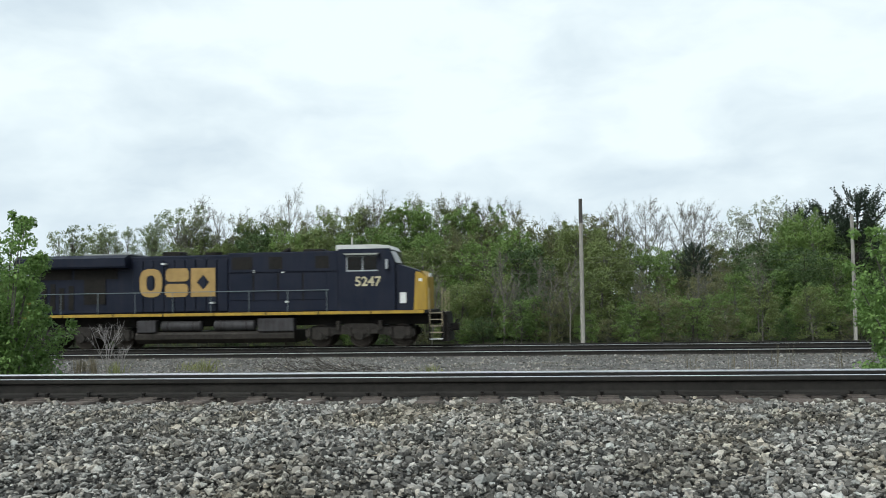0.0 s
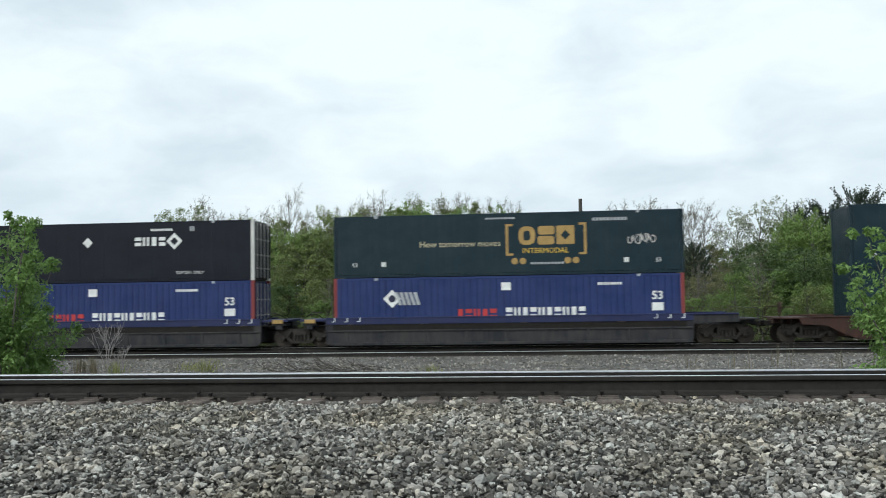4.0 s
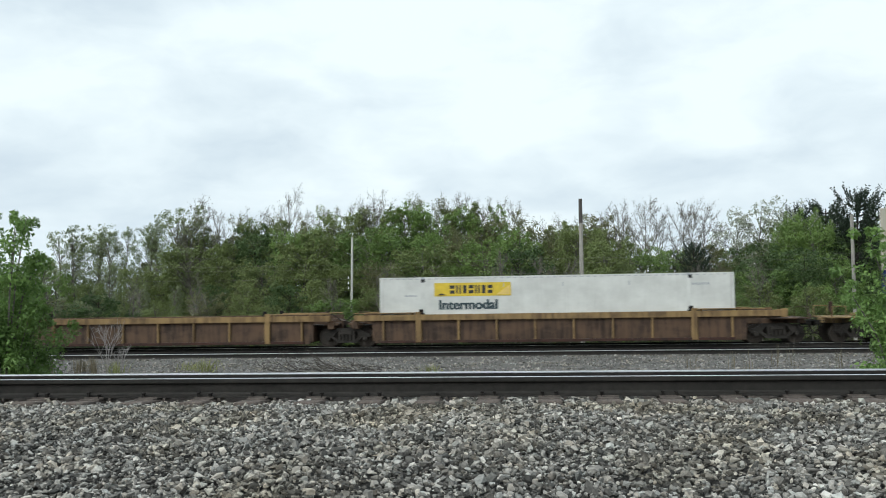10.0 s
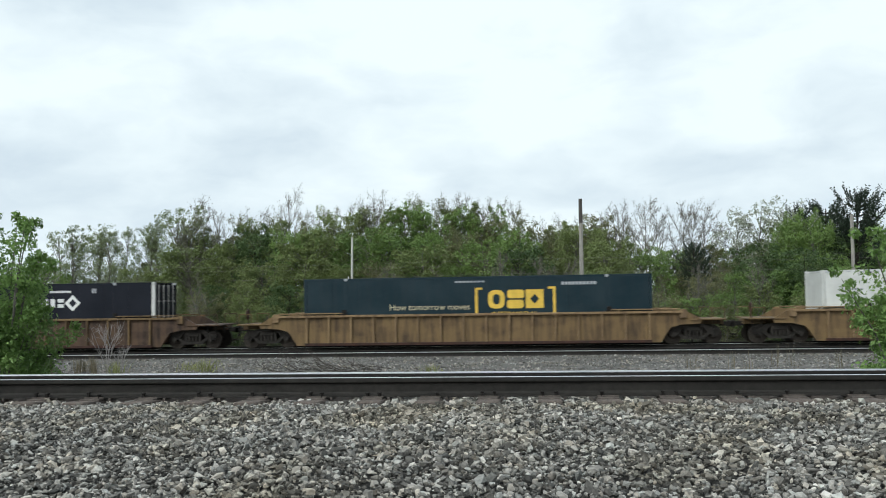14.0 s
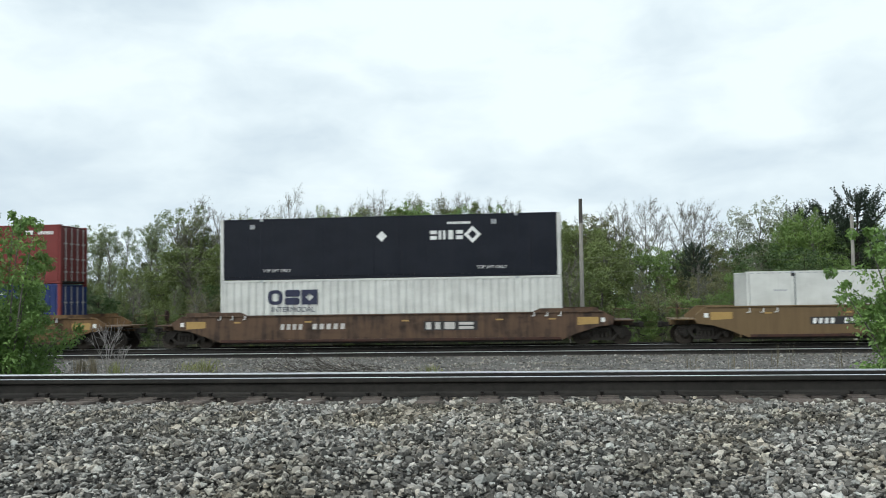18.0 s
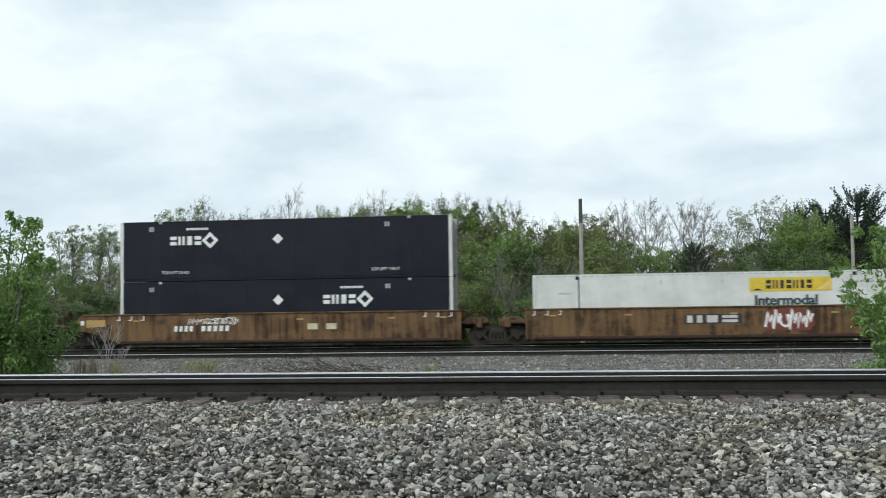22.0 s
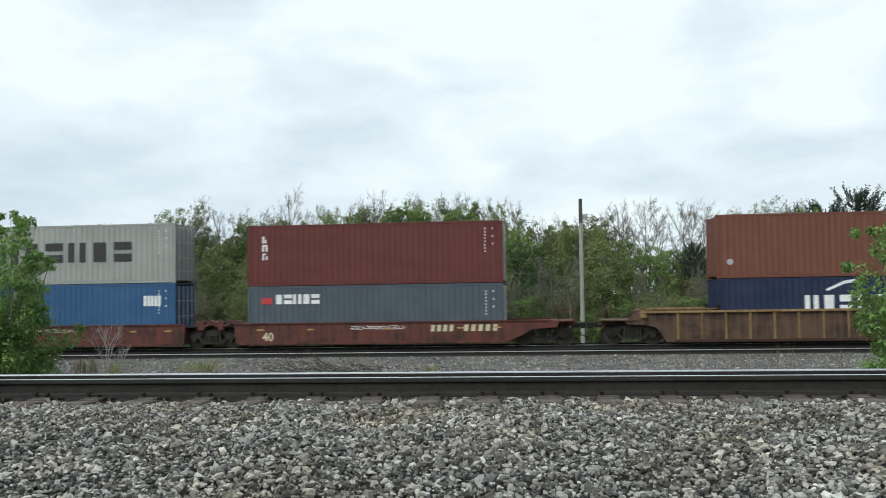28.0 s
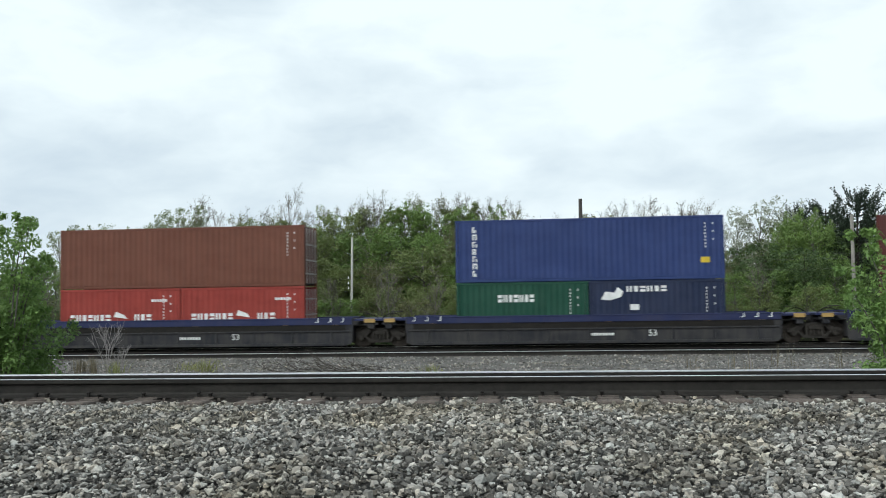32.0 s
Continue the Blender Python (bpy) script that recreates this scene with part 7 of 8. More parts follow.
# 2 to 4: grey three-part set with a blue band
S = -108.21
w = well_car("grey and blue well wagon with white grab irons", "banded", "car_grey", S, "car_blue", "joint", "end")
blue_box(S, True, True, True), green_box(S + 0.02, True, True)
scrawl([o for o, *_ in MOVERS][-1], "pale", 5.6, 1.35, 1.2, 0.5, Y53, 4, 7)
S = -128.2
w = well_car("grey and blue well wagon between two shared trucks", "banded", "car_grey", S, "car_blue", "joint", "joint")
blue_box(S, True, True, True), black_box(S, True, 2.4)
S = -147.85
w = well_car("grey and blue well wagon with a white length mark", "banded", "car_grey", S, "car_blue", "end", "joint")
written(w, "53", "white", 0.52, 1.9, -1.462, 0.42, "length_mark")
bars(w, "white", 0.0, 0.5, 1.1, 0.12, 8, -1.462, "code_marking")
c = box53("faded orange container with pale lifting posts", "pale_orange", "seams", S, slots=True, rails="pale_orange")
bars(c, "rust", -4.5, 1.62, 1.7, 0.30, 8, Y53, "logo", gap=0.1, label="brown block letters drawn as plain shapes")
c = box53("orange ribbed container with a small brown sign", "orange", "fine", S, True)
bars(c, "rust", -5.8, 1.62, 1.7, 0.30, 8, Y53, "logo", gap=0.1, label="brown block letters drawn as plain shapes")
outline(c, "gold", square_tip(-0.2, 1.72, 0.24), Y53, "placard")
bars(c, "gold", 6.7, 1.0, 0.36, 0.36, 1, Y53, "placard", gap=0)
bars(c, "white", -7.6, 0.12, 15.2, 0.05, 26, Y53, "reflective_strip", gap=0.3)
# 5
S = -171.38
w = well_car("dark red-brown low well wagon with sloping ends", "low", "car_dark", S)
for x in (-5.0, -2.6, -1.7, 2.6, 6.0):
    bars(w, "pale", x, 1.0, 0.7 if x < 0 else 0.4, 0.10, 6, -1.462, "code_marking")
blue_box(S, True, True, True), black_box(S, True, 2.4)
# 6
S = -195.12
w = well_car("dirty yellow well wagon with light top chord", "yellow", "car_yellow", S)
bars(w, "rust", 2.6, 0.42, 2.0, 0.42, 3, -1.50, "logo", True, gap=0.25)
wagon_code(w, "black", -5.2, 0.52, 6, 0.9, 0.2, -1.50)
black_box(S, False, 2.55), black_box(S, True, 2.55)
# 7
S = -218.80
w = well_car("rusty brown well wagon with heavy side posts", "wide", "car_brown", S, "car_ochre")
for x in (-0.1, 2.4):
    bars(w, "pale", x, 0.75, 0.05, 0.5, 1, -1.462, "chalk_mark", gap=0)
c = box53("bright orange smooth container with a white diamond placard", "bright_orange", "seams", S)
outline(c, "white", square_tip(-0.35, 2.05, 0.27), Y53, "placard")
bars(c, "rust", -5.8, 1.7, 1.7, 0.32, 1, Y53, "logo", gap=0, label="dark brand panel")
black_box(S, True, -5.1)
# 8
S = -242.50
w = well_car("yellow well wagon with dark codes", "yellow", "car_yellow", S)
wagon_code(w, "black", -5.2, 0.45, 11, 2.2, 0.24, -1.50)
bars(w, "rust", 2.5, 0.40, 2.1, 0.42, 3, -1.50, "logo", True, gap=0.3)
blue_box(S, False, None)
c = box53("ivory ribbed container with navy lettering and graffiti", "ivory", "rib", S, True)
brand(c, "navy", -5.65, 1.85, 2.45, 0.78, Y53)
written(c, "INTERMODAL", "navy", 0.34, -5.55, Y53, 1.48, "lettering")
for k, (x, wd) in enumerate(((-5.7, 0.95), (-2.8, 1.2), (1.5, 1.3), (3.2, 1.5), (-0.4, 1.6))):
    scrawl(c, "black", x, 0.82 if k != 4 else 1.15, wd, 0.32, Y53, 50 + k, 5, 1.9)
# 9 to 11: brown three-part set
S = -265.92
w = well_car("rusty brown well wagon with tan top chord", "wide", "car_brown", S, "car_ochre", "joint", "end")
white_box(S, -5.5)
S = -285.6
w = well_car("empty rusty brown well wagon with tan top chord", "wide", "car_brown", S, "car_ochre", "joint", "joint")
S = -305.30
w = well_car("rusty brown well wagon with tan top chord and posts", "wide", "car_brown", S, "car_ochre", "end", "joint")
black_box(S, False, -5.1)
# 12 to 15: ribbed wagons
for S, col, left_load in ((-329.09, "car_tan", "a"), (-352.60, "car_tan", "b"), (-376.15, "car_tan", "c"), (-399.63, "car_brown", "d")):
    w = well_car("weathered brown well wagon with upright ribs" if col == "car_brown" else "rusty tan well wagon with upright ribs", "ribbed", col, S, "car_lit_tan" if col == "car_tan" else "car_tan")
    if left_load == "a":
        white_box(S, -5.2)
    elif left_load == "b":
        white_box(S, 1.3, False)
    elif left_load == "c":
        green_box(S, False)
    else:
        black_box(S, False, 2.2)
# 16 to 18: smooth brown three-part set
for S, le, ri, sx, word in ((-423.7, "joint", "end", -5.2, True), (-443.07, "joint", "joint", -5.2, True), (-462.46, "end", "joint", 1.4, False)):
    w = well_car("smooth brown well wagon with rusty patches", "smooth", "car_sand", S, None, le, ri)
    if word and le == "joint" and ri == "joint":
        bars(w, "rust", 0.6, 0.75, 1.9, 0.5, 3, -1.462, "logo", True)
        written(w, "53", "black", 0.5, -7.8, -1.462, 0.6, "length_mark")
    elif not word:
        bars(w, "black", -5.4, 0.84, 3.1, 0.34, 1, -1.460, "sign_panel", gap=0)
        wagon_code(w, "white", -5.3, 0.88, 11, 2.8, 0.24, -1.464)
    if ri == "joint":
        bars(w, "black", 8.0, 1.05, 0.40, 0.6, 1, -1.462, "end_panel", gap=0)
    if le == "joint":
        written(w, "125T", "white", 0.40, -9.35, -1.20, 1.20, "load_mark")
    white_box(S, sx, word, not word)
# 19
S = -486.82
w = well_car("brown smooth well wagon with pale sign", "stepped", "car_brown", S)
wagon_code(w, "pale", -5.1, 0.88, 10, 3.2)
maker_sign(w, 1.8, 0.82)
c = box53("white ribbed container with navy lettering", "white", "rib", S)
brand(c, "navy", -5.75, 1.72, 2.4, 0.70, Y53)
written(c, "INTERMODAL", "navy", 0.34, -5.6, Y53, 1.38, "lettering")
black_box(S, True, 2.3)
# 20
S = -511.0
w = well_car("gold-brown smooth well wagon with stepped top", "stepped", "car_gold", S)
wagon_code(w, "cream", -4.9, 0.84, 10, 2.8)
maker_sign(w, 1.65, 0.82)
blue_box(S, True, False)
c = box53("maroon container with yellow window-shaped panels", "maroon", "seams", S, True)
for k in range(3):
    for q in range(2):
        x0, x1 = 1.9 + 0.78 * k, 2.6 + 0.78 * k
        top = lambda x: 1.55 + 0.30 * (x - 1.2) if q else 1.45
        low = lambda x: 1.60 if q else 1.50 - 0.24 * (x - 1.2)
        outline(c, "gold", [(x0, low(x0)), (x1, low(x1)), (x1, top(x1)), (x0, top(x0))], Y53, "panel")
outline(c, "red", [(4.35, 1.65), (5.0, 1.65), (5.0, 2.4), (4.35, 2.4)], Y53, "panel")
outline(c, "gold", [(4.35, 0.75), (4.9, 0.62), (4.9, 1.5), (4.35, 1.5)], Y53, "panel")
bars(c, "yellow", 0.85, 0.72, 1.0, 0.36, 3, Y53, "logo", True, label="yellow block letters drawn as plain shapes")
for x in (-7.2, 6.8):
    written(c, "53", "white", 0.26, x, Y53, 0.52, "length_mark")
bars(c, "white", 6.2, 2.42, 0.45, 0.2, 1, Y53, "code_marking", gap=0)
small_codes(c, "white", 6.9, 2.42, Y53, 6, 0.16, 0.8)
# 21
S = -534.81
w = well_car("gold-brown smooth well wagon with graffiti and stepped top", "stepped", "car_gold", S)
wagon_code(w, "white", -5.0, 0.84, 11, 2.8)
written(w, "53", "black", 0.5, -8.0, -1.462, 0.55, "length_mark")
maker_sign(w, 1.8, 0.82)
scrawl(w, "pale", -1.6, 0.45, 6.4, 1.0, -1.467, 5, 34)
c = box53("royal blue ribbed container with white block lettering", "stack_blue", "fine", S, post="post_red")
marks_blue(c, Y53, True, False, True)
black_box(S, True, -5.2)
# 22 to 24: smooth three-part set
S = -558.85
w = well_car("rusty brown smooth well wagon with chalked graffiti", "smooth", "car_gold", S, None, "joint", "end")
wagon_code(w, "white", 2.3, 0.72, 10, 2.8)
scrawl(w, "pale", 1.4, 1.15, 3.2, 0.34, -1.464, 8, 12)
scrawl(w, "pale", 5.2, 1.15, 1.7, 0.34, -1.464, 9, 7)
outline(w, "rust", [(-4.6, 0.75), (-3.0, 0.75), (-3.8, 1.45)], -1.462, "stain")
green_box(S, False)
S = -578.6
w = well_car("rusty brown smooth well wagon with a pale sign", "smooth", "car_gold", S, None, "joint", "joint")
maker_sign(w, -1.2, 0.98)
outline(w, "rust", [(2.2, 0.62), (4.1, 0.58), (4.35, 0.9), (4.2, 1.45), (3.3, 1.62), (2.4, 1.5), (2.1, 1.0)], -1.460, "graffiti_fill", "filled spray-paint shape")
scrawl(w, "white", 2.2, 0.62, 2.1, 0.95, -1.464, 10, 6, 2.0)
white_box(S, 1.6, True, True)
S = -598.42
w = well_car("rusty brown smooth well wagon with graffiti", "smooth", "car_gold", S, None, "end", "joint")
wagon_code(w, "white", -5.3, 0.85, 10, 2.8)
scrawl(w, "white", -4.6, 1.15, 2.5, 0.36, -1.464, 11, 12)
for x in (1.2, 2.1):
    bars(w, "cream", x, 0.88, 0.6, 0.28, 1, -1.462, "patch", gap=0.2)
black_box(S, False, 2.2), black_box(S, True, -5.3)
# 25 to 27: ribbed tan three-part set with forty-foot boxes
S = -622.1
w = well_car("dirty tan well wagon with upright ribs", "ribbed", "car_yellow", S, "car_lit_tan", "joint", "end")
c = box40("light grey corrugated container with dark block lettering", "light_grey", S, base=2.52)
outline(c, "teal", star(-4.3, 1.55, 0.62), Y40, "logo", "pale blue star")
outline(c, "white", star(-4.3, 1.55, 0.40), Y40 - 0.004, "logo", "white star")
bars(c, "black", -2.9, 1.02, 7.1, 0.92, 6, Y40, "logo", True, label="dark block letters drawn as plain shapes")
c = box40("amber orange corrugated container with blue sign", "amber", S, True, base=2.52)
for x in (-4.1, -3.65):
    outline(c, "blue", [(x, 1.15), (x + 0.35, 1.15), (x + 0.2, 1.5), (x + 0.42, 1.85), (x + 0.1, 1.85), (x - 0.12, 1.5)], Y40, "logo", "blue slanted sign")
bars(c, "black", -2.8, 1.22, 3.4, 0.48, 10, Y40, "logo", True, label="dark block letters drawn as plain shapes")
S = -641.86
w = well_car("dirty tan well wagon with dark end panels", "ribbed", "car_yellow", S, "car_lit_tan", "joint", "joint")
for x in (-8.35, 7.5):
    bars(w, "black", x, 0.35, 0.9, 1.1, 1, -1.50, "end_panel", gap=0)
written(w, "125T", "white", 0.40, -8.4, -1.506, 0.62, "load_mark")
written(w, "53", "black", 0.5, 6.6, -1.468, 0.75, "length_mark")
c = box40("light grey corrugated container with dark lettering", "light_grey", S, base=2.52)
outline(c, "white", star(-5.6, 1.55, 0.30), Y40, "logo", "white star")
bars(c, "black", -5.0, 1.36, 3.9, 0.44, 11, Y40, "logo", True, label="dark block letters drawn as plain shapes")
c = box40("plain deep blue corrugated container", "ship_blue", S, True, base=2.52)
bars(c, "white", 0.55, 1.85, 0.2, 0.3, 1, Y40, "placard", gap=0)
S = -661.38
w = well_car("dirty tan well wagon with upright ribs and platform", "ribbed", "car_yellow", S, "car_lit_tan", "end", "joint")
written(w, "53", "black", 0.5, 6.6, -1.468, 0.75, "length_mark")
bars(w, "black", 7.5, 0.35, 0.9, 1.1, 1, -1.50, "end_panel", gap=0)
c = box40("dark red corrugated container with white stars", "red_brown", S, base=2.85)
for k in range(7):
    outline(c, "white", star(-0.85 + 0.36 * k if k < 4 else -0.67 + 0.36 * (k - 4), 1.95 if k < 4 else 1.62, 0.17, 6, 0.5), Y40, "logo")
bars(c, "white", -0.9, 1.28, 1.4, 0.12, 4, Y40, "logo", gap=0.1)
bars(c, "white", -5.7, 2.15, 0.95, 0.15, 9, Y40, "code_marking")
c = box40("weathered blue-grey container with a navy and orange sign", "steel_grey", S, True, 2.59, 2.85)
outline(c, "navy", [(-2.2, 0.97), (-0.75, 0.97), (-0.75, 1.82), (-2.2, 1.82)], Y40, "sign_panel", "navy sign panel")
outline(c, "orange", [(-0.75, 0.97), (2.15, 0.97), (2.15, 1.82), (-0.75, 1.82)], Y40, "sign_panel", "orange sign panel")
bars(c, "white", -2.05, 1.17, 1.2, 0.45, 3, Y40 - 0.004, "logo", True)
bars(c, "red", -0.6, 1.17, 2.6, 0.45, 8, Y40 - 0.004, "logo", True)
# 28 to 30: single ribbed wagons
S = -685.07
w = well_car("dark rusty well wagon with upright ribs", "ribbed", "car_brown", S, "car_ochre")
c = box40("plain slate grey corrugated container", "slate", S, base=2.53)
bars(c, "grey", -5.5, 1.9, 0.8, 0.22, 5, Y40, "logo", True)
c = box40("iron-brown corrugated container with upright white lettering", "brown", S, True, base=2.53)
upright_word(c, "white", -5.45, 2.3, 6, Y40)
S = -708.4
w = well_car("rusty brown well wagon with upright ribs", "ribbed", "car_brown", S, "car_ochre")
box40("plain pale blue corrugated container", "sky", S)
box40("plain red-brown corrugated container", "red_brown", S, True)
S = -732.2
w = well_car("rusty brown well wagon with upright ribs and yellow edge", "ribbed", "car_brown", S, "car_ochre")
c = box40("navy corrugated container with white block lettering", "navy", S)
outline(c, "white", [(-1.4, 2.05), (-0.6, 2.42), (-0.1, 2.5), (-0.1, 2.38), (-0.6, 2.28), (-1.3, 1.98)], Y40, "logo", "white curved stroke")
bars(c, "white", -2.3, 1.05, 4.5, 0.75, 6, Y40, "logo", True, label="white block letters drawn as plain shapes")
c = box40("plain iron-brown corrugated container", "brown", S, True, base=2.59)
outline(c, "grey", disc(-5.5, 0.75, 0.14), Y40, "placard")
# 31 to 33: low red-brown three-part set
for S, le, ri in ((-754.0, "joint", "end"), (-769.75, "joint", "joint"), (-785.5, "end", "joint")):
    w = well_car("low red-brown well wagon with faded markings", "low", "car_red", S, None, le, ri, 6.6, 7.85, 9.5)
    written(w, "40", "cream", 0.55, -5.3 if ri != "joint" or le == "joint" else 3.9, -1.462, 0.36, "length_mark")
    if le == "end" or ri == "end":
        wagon_code(w, "cream", 2.7 if ri == "end" else -5.9, 0.72, 10, 3.2, 0.30)
    scrawl(w, "pale", -1.0, 0.85, 2.4, 0.18, -1.462, int(-S), 9)
    if ri == "end":
        c = box40("slate grey corrugated container with white lettering", "slate", S)
        bars(c, "white", -4.75, 1.75, 2.2, 0.45, 5, Y40, "logo", True, gap=0.1, label="white block letters drawn as plain shapes")
        bars(c, "red", -5.4, 1.75, 0.5, 0.3, 1, Y40, "logo", gap=0)
        c = box40("red-brown corrugated container with upright white lettering", "red_brown", S, True)
        upright_word(c, "white", -5.35, 2.45, 3, Y40, 0.32)
    elif le == "joint":
        c = box40("sea blue corrugated container with a yellow strip", "sea_blue", S, base=2.84)
        outline(c, "sign", [(-5.6, 0.55), (-5.2, 0.55), (-5.2, 1.95), (-5.6, 1.95)], Y40, "yellow_strip")
        bars(c, "white", 4.5, 1.75, 0.9, 0.5, 5, Y40, "code_marking")
        c = box40("light grey container with a star panel and dark lettering", "light_grey", S, True, base=2.84)
        outline(c, "teal", [(-4.9, 0.78), (-3.5, 0.78), (-3.5, 2.25), (-4.9, 2.25)], Y40, "logo", "pale blue square panel")
        outline(c, "white", star(-4.2, 1.5, 0.58), Y40 - 0.004, "logo", "white star")
        bars(c, "black", -2.85, 1.08, 7.0, 0.95, 6, Y40, "logo", True, label="dark block letters drawn as plain shapes")
    else:
        c = box40("blue-slate corrugated container with a white dome sign", "blue_slate", S)
        outline(c, "white", [(-1.6, 1.3), (-1.6, 0.85), (1.5, 0.85), (1.5, 1.3), (1.15, 1.75), (0.6, 2.0), (0.0, 2.08), (-0.6, 2.0), (-1.15, 1.75)], Y40, "logo", "white dome sign")
        bars(c, "red", -1.45, 0.92, 1.35, 0.42, 3, Y40 - 0.004, "logo", True)
        bars(c, "navy", 0.0, 0.92, 1.35, 0.42, 3, Y40 - 0.004, "logo", True)
        c = box40("light grey container with a star panel and two dark words", "light_grey", S, True)
        outline(c, "teal", [(-5.1, 0.5), (-3.6, 0.5), (-3.6, 2.2), (-5.1, 2.2)], Y40, "logo", "pale blue square panel")
        outline(c, "white", star(-4.35, 1.35, 0.60), Y40 - 0.004, "logo", "white star")
        bars(c, "black", -2.7, 1.42, 5.9, 0.80, 6, Y40, "logo", True, label="dark block letters drawn as plain shapes")
        bars(c, "black", -2.7, 0.52, 6.0, 0.58, 7, Y40, "logo", True, label="dark block letters drawn as plain shapes")
# 34
S = -807.4
w = well_car("dirty yellow ribbed well wagon covered in graffiti", "ribbed", "car_tan", S, "car_yellow")
for x0, x1 in ((-3.1, -2.4), (2.0, 2.9), (8.3, 9.0)):
    outline(w, "sign", [(x0, 0.62), (x1, 0.60), (x1, 1.24), (x0, 1.22)], -1.374, "paint_patch", "bright yellow patch between the ribs")
for k, (x0, x1) in enumerate(((-4.2, -3.25), (-2.3, -1.2), (-0.75, 0.45), (3.1, 3.8), (4.05, 4.75), (5.05, 5.8), (6.15, 6.9), (7.15, 7.95))):
    outline(w, "violet", [(x0, 0.36), (x1 - 0.1, 0.30), (x1, 0.55), (x1 - 0.15, 1.26), (x0 + 0.1, 1.30), (x0 - 0.05, 0.9)], -1.374, "graffiti_fill", "filled spray-paint shape")
    scrawl(w, "white", x0 + 0.08, 0.36, x1 - x0 - 0.16, 0.88, -1.380, 21 + k, 3, 1.0)
wagon_code(w, "white", -5.6, 0.85, 9, 1.4, 0.2, -1.50)
c = container("navy corrugated short container with white lettering", F20, 2.59, "navy", "iso", S - 2.95, LOW)
bars(c, "white", -2.1, 1.0, 4.1, 0.62, 6, -1.226, "logo", True, label="white block letters drawn as plain shapes")
outline(c, "white", [(-1.3, 1.8), (-0.6, 2.15), (-0.1, 2.22), (-0.1, 2.1), (-0.6, 2.0), (-1.2, 1.72)], -1.226, "logo", "white curved stroke")
c = container("plain red-brown corrugated short container", F20, 2.59, "brown", "iso", S + 3.2, LOW)
bars(c, "white", -2.2, 1.9, 0.3, 0.36, 1, -1.226, "placard", gap=0)
outline(c, "red", [(0.2, 1.9), (0.65, 1.9), (0.42, 2.1)], -1.226, "logo")
end_codes(c, -1.226, 3.03, 2.59)
c = container("violet-navy long container with white block lettering", 13.72, 2.9, "violet_navy", "iso", S + 0.1, LOW + 2.60)
bars(c, "white", -1.15, 0.85, 2.05, 0.78, 3, -1.226, "logo", True, gap=0.08, label="white block letters drawn as plain shapes")
bars(c, "red", -1.0, 1.80, 1.9, 0.22, 8, -1.226, "logo", gap=0.15)
written(c, "45", "white", 0.62, 6.0, -1.226, 1.75, "length_mark")
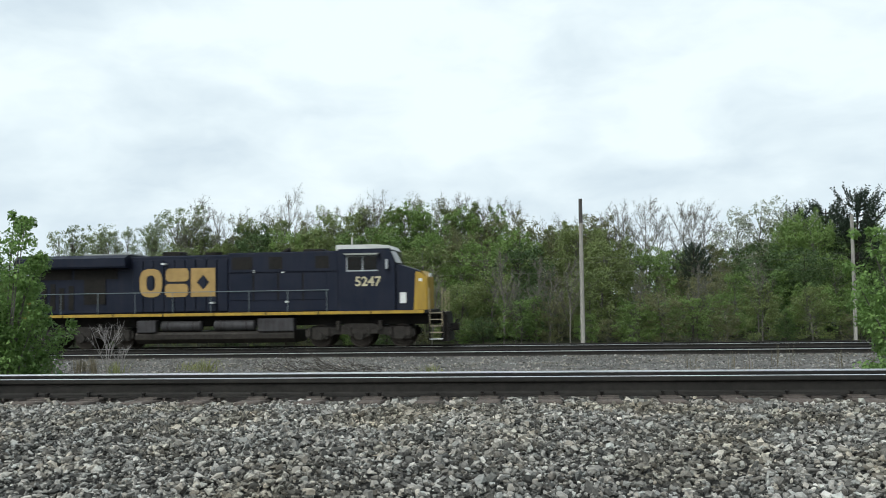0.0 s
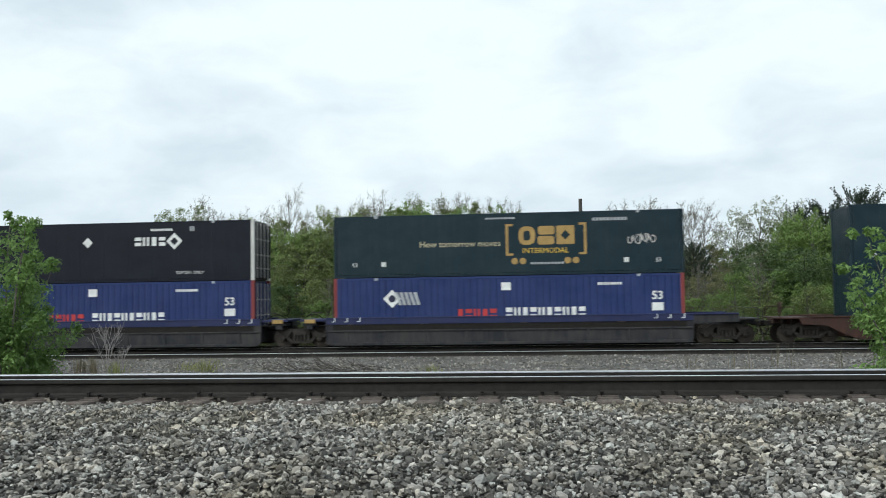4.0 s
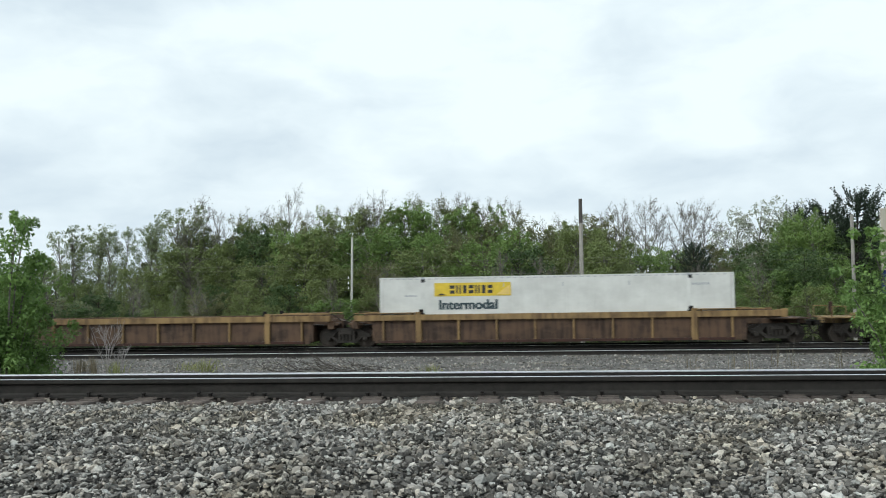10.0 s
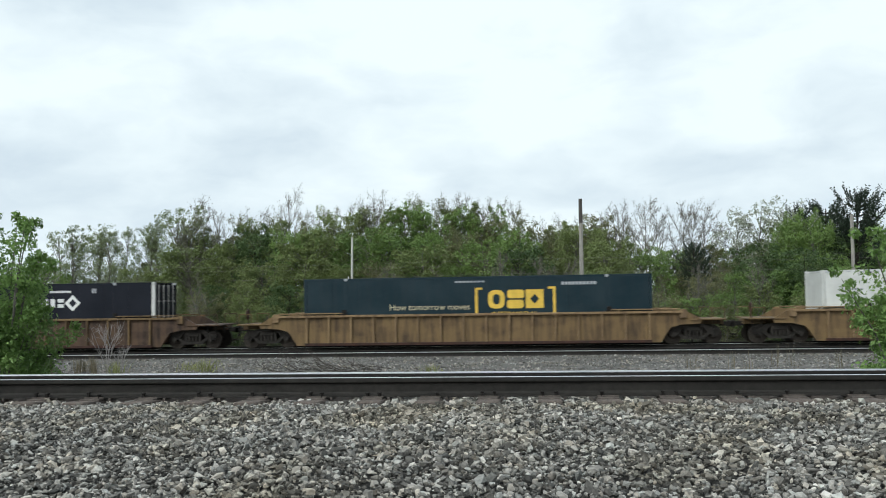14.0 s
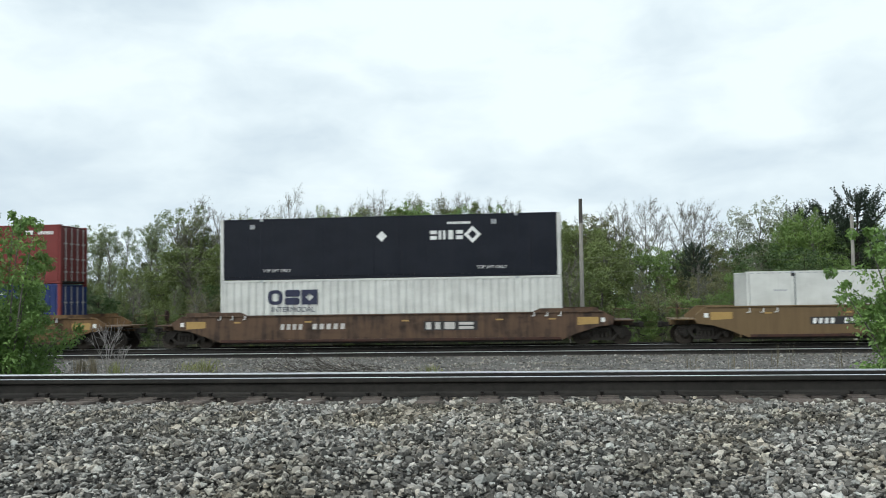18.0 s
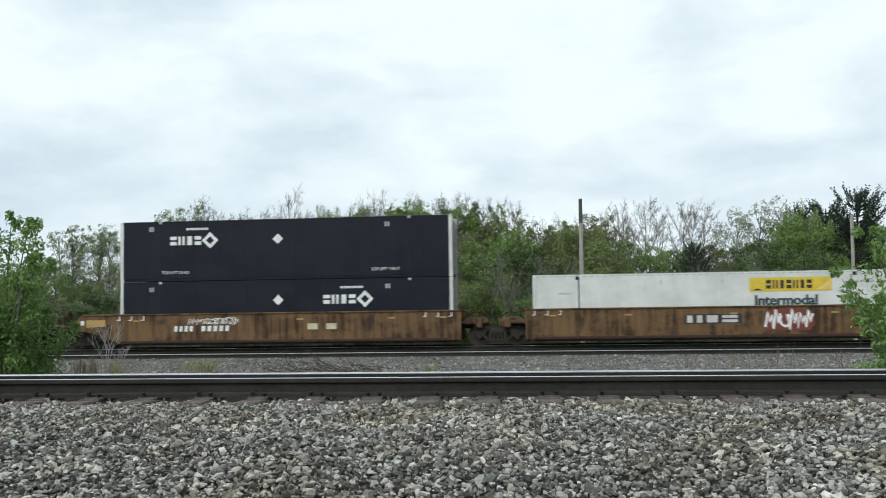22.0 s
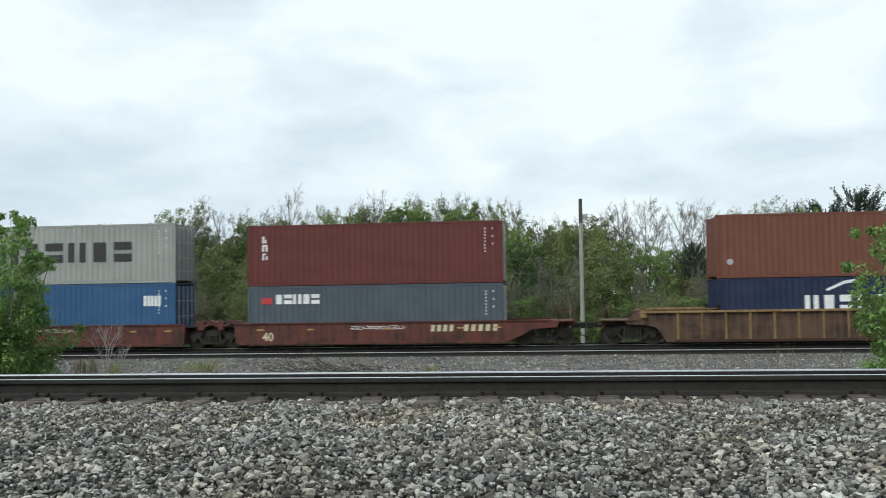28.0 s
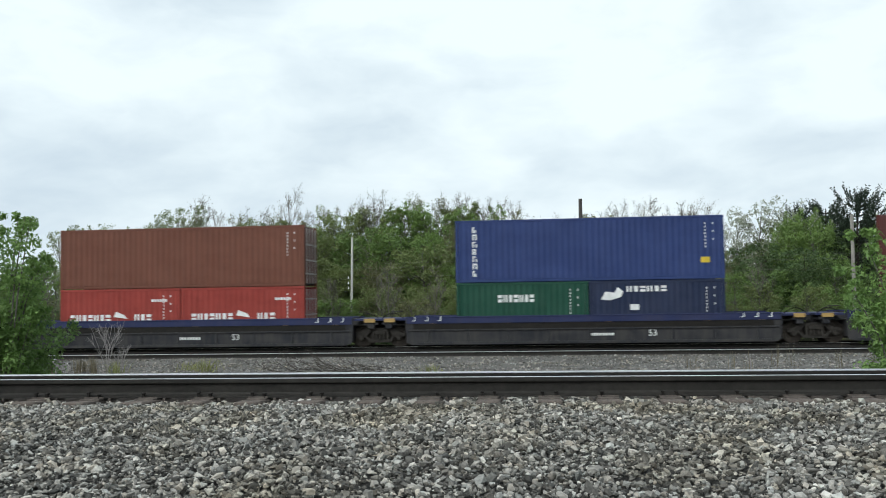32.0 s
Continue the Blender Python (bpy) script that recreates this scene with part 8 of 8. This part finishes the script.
# 35 to 37: grey set with a blue band and short boxes below
for S, le, ri, up, lo, lab in ((-830.97, "joint", "end", "red_brown", ("red_brown", "red_brown"), "red-brown"), (-850.62, "joint", "joint", "ship_blue", ("deep_green", "navy"), "deep blue"), (-870.0, "end", "joint", "brown", ("red", "red"), "iron-brown")):
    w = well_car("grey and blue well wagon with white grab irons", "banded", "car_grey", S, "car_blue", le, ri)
    if ri == "joint":
        written(w, "53", "white", 0.40, 2.6, -1.462, 0.42, "length_mark")
    bars(w, "white", 0.0, 0.45, 1.1, 0.12, 8, -1.462, "code_marking")
    c = box40(lab + " corrugated container above two short ones", up, S, True)
    if up == "red_brown":
        outline(c, "cream", [(-5.7, 1.95), (-4.5, 1.95), (-4.5, 2.5), (-5.7, 2.5)], Y40, "label_panel", "pale label panel")
        bars(c, "grey", -5.5, 2.1, 0.9, 0.2, 5, Y40 - 0.004, "logo", True)
    elif up == "ship_blue":
        upright_word(c, "white", -5.3, 2.65, 7, Y40, 0.27)
        bars(c, "sign", 5.05, 0.75, 0.4, 0.26, 1, Y40, "placard", gap=0)
    for k, (x, col) in enumerate(((-3.05, lo[0]), (3.05, lo[1]))):
        q = container({"red_brown": "red-brown", "deep_green": "bottle green", "navy": "navy", "red": "bright red"}[col] + " corrugated short container in the well", F20, 2.59, col, "iso", S + x, LOW)
        if col == "red_brown":
            upright_word(q, "white", -2.35, 2.25, 3, -1.226, 0.32)
            if k:
                for xx in (0.9, 1.45):
                    outline(q, "white", square_tip(xx, 1.95, 0.22), -1.226, "placard")
        elif col == "deep_green":
            bars(q, "white", -1.1, 1.68, 1.7, 0.34, 7, -1.226, "logo", True, label="white block letters drawn as plain shapes")
        elif col == "navy":
            bars(q, "white", -1.35, 2.08, 1.85, 0.26, 6, -1.226, "logo", True, label="white block letters drawn as plain shapes")
            outline(q, "white", [(-2.5, 1.75), (-2.1, 1.7), (-1.6, 1.85), (-1.5, 2.1), (-1.75, 2.3), (-1.9, 2.05), (-2.3, 2.1)], -1.226, "logo", "white animal-like sign drawn as a plain shape")
            bars(q, "white", -1.2, 1.25, 0.4, 0.26, 1, -1.226, "placard", gap=0)
        else:
            bars(q, "white", -2.5, 1.02, 2.1, 0.34, 7, -1.226, "logo", True, label="white block letters drawn as plain shapes")
            bars(q, "white", 0.75, 1.02, 0.9, 0.34, 3, -1.226, "logo", True)
            outline(q, "white", [(-0.3, 1.25), (0.4, 1.15), (0.2, 1.35), (-0.2, 1.5)], -1.226, "logo")
            bars(q, "white", 1.6, 1.95, 0.8, 0.12, 6, -1.226, "code_marking")
        end_codes(q, -1.226, 3.03, 2.59)


# ---- what moves: the train, the clouds and the stirring leaves ----
def motions():
    for ob, s, y, z, turn in MOVERS:
        walk(ob, [(0.0, pose(s, y, z, 0, 0, turn)), (32.0, pose(s + SPEED * 32.0, y, z, 0, 0, turn))])
    walk(CLOUDS, [(0.0, pose(EYE.x, EYE.y, EYE.z, 0, 0, 5.0)), (32.0, pose(EYE.x, EYE.y, EYE.z, 1.6, 0, -5.3))])
    for br, root, phase, rate, swing in SWAYS:
        rows = []
        for k in range(41):
            t = 0.8 * k
            a = swing * (math.sin(rate * t * 1.9 + phase) + 0.6 * math.sin(rate * t * 3.1 + 2 * phase))
            b = 0.7 * swing * math.sin(rate * t * 2.3 + 1.7 * phase)
            rows.append((t, Matrix.Translation(root) @ pose(0, 0, 0, b, a, 0.5 * a)))
        walk(br, rows)


motions()
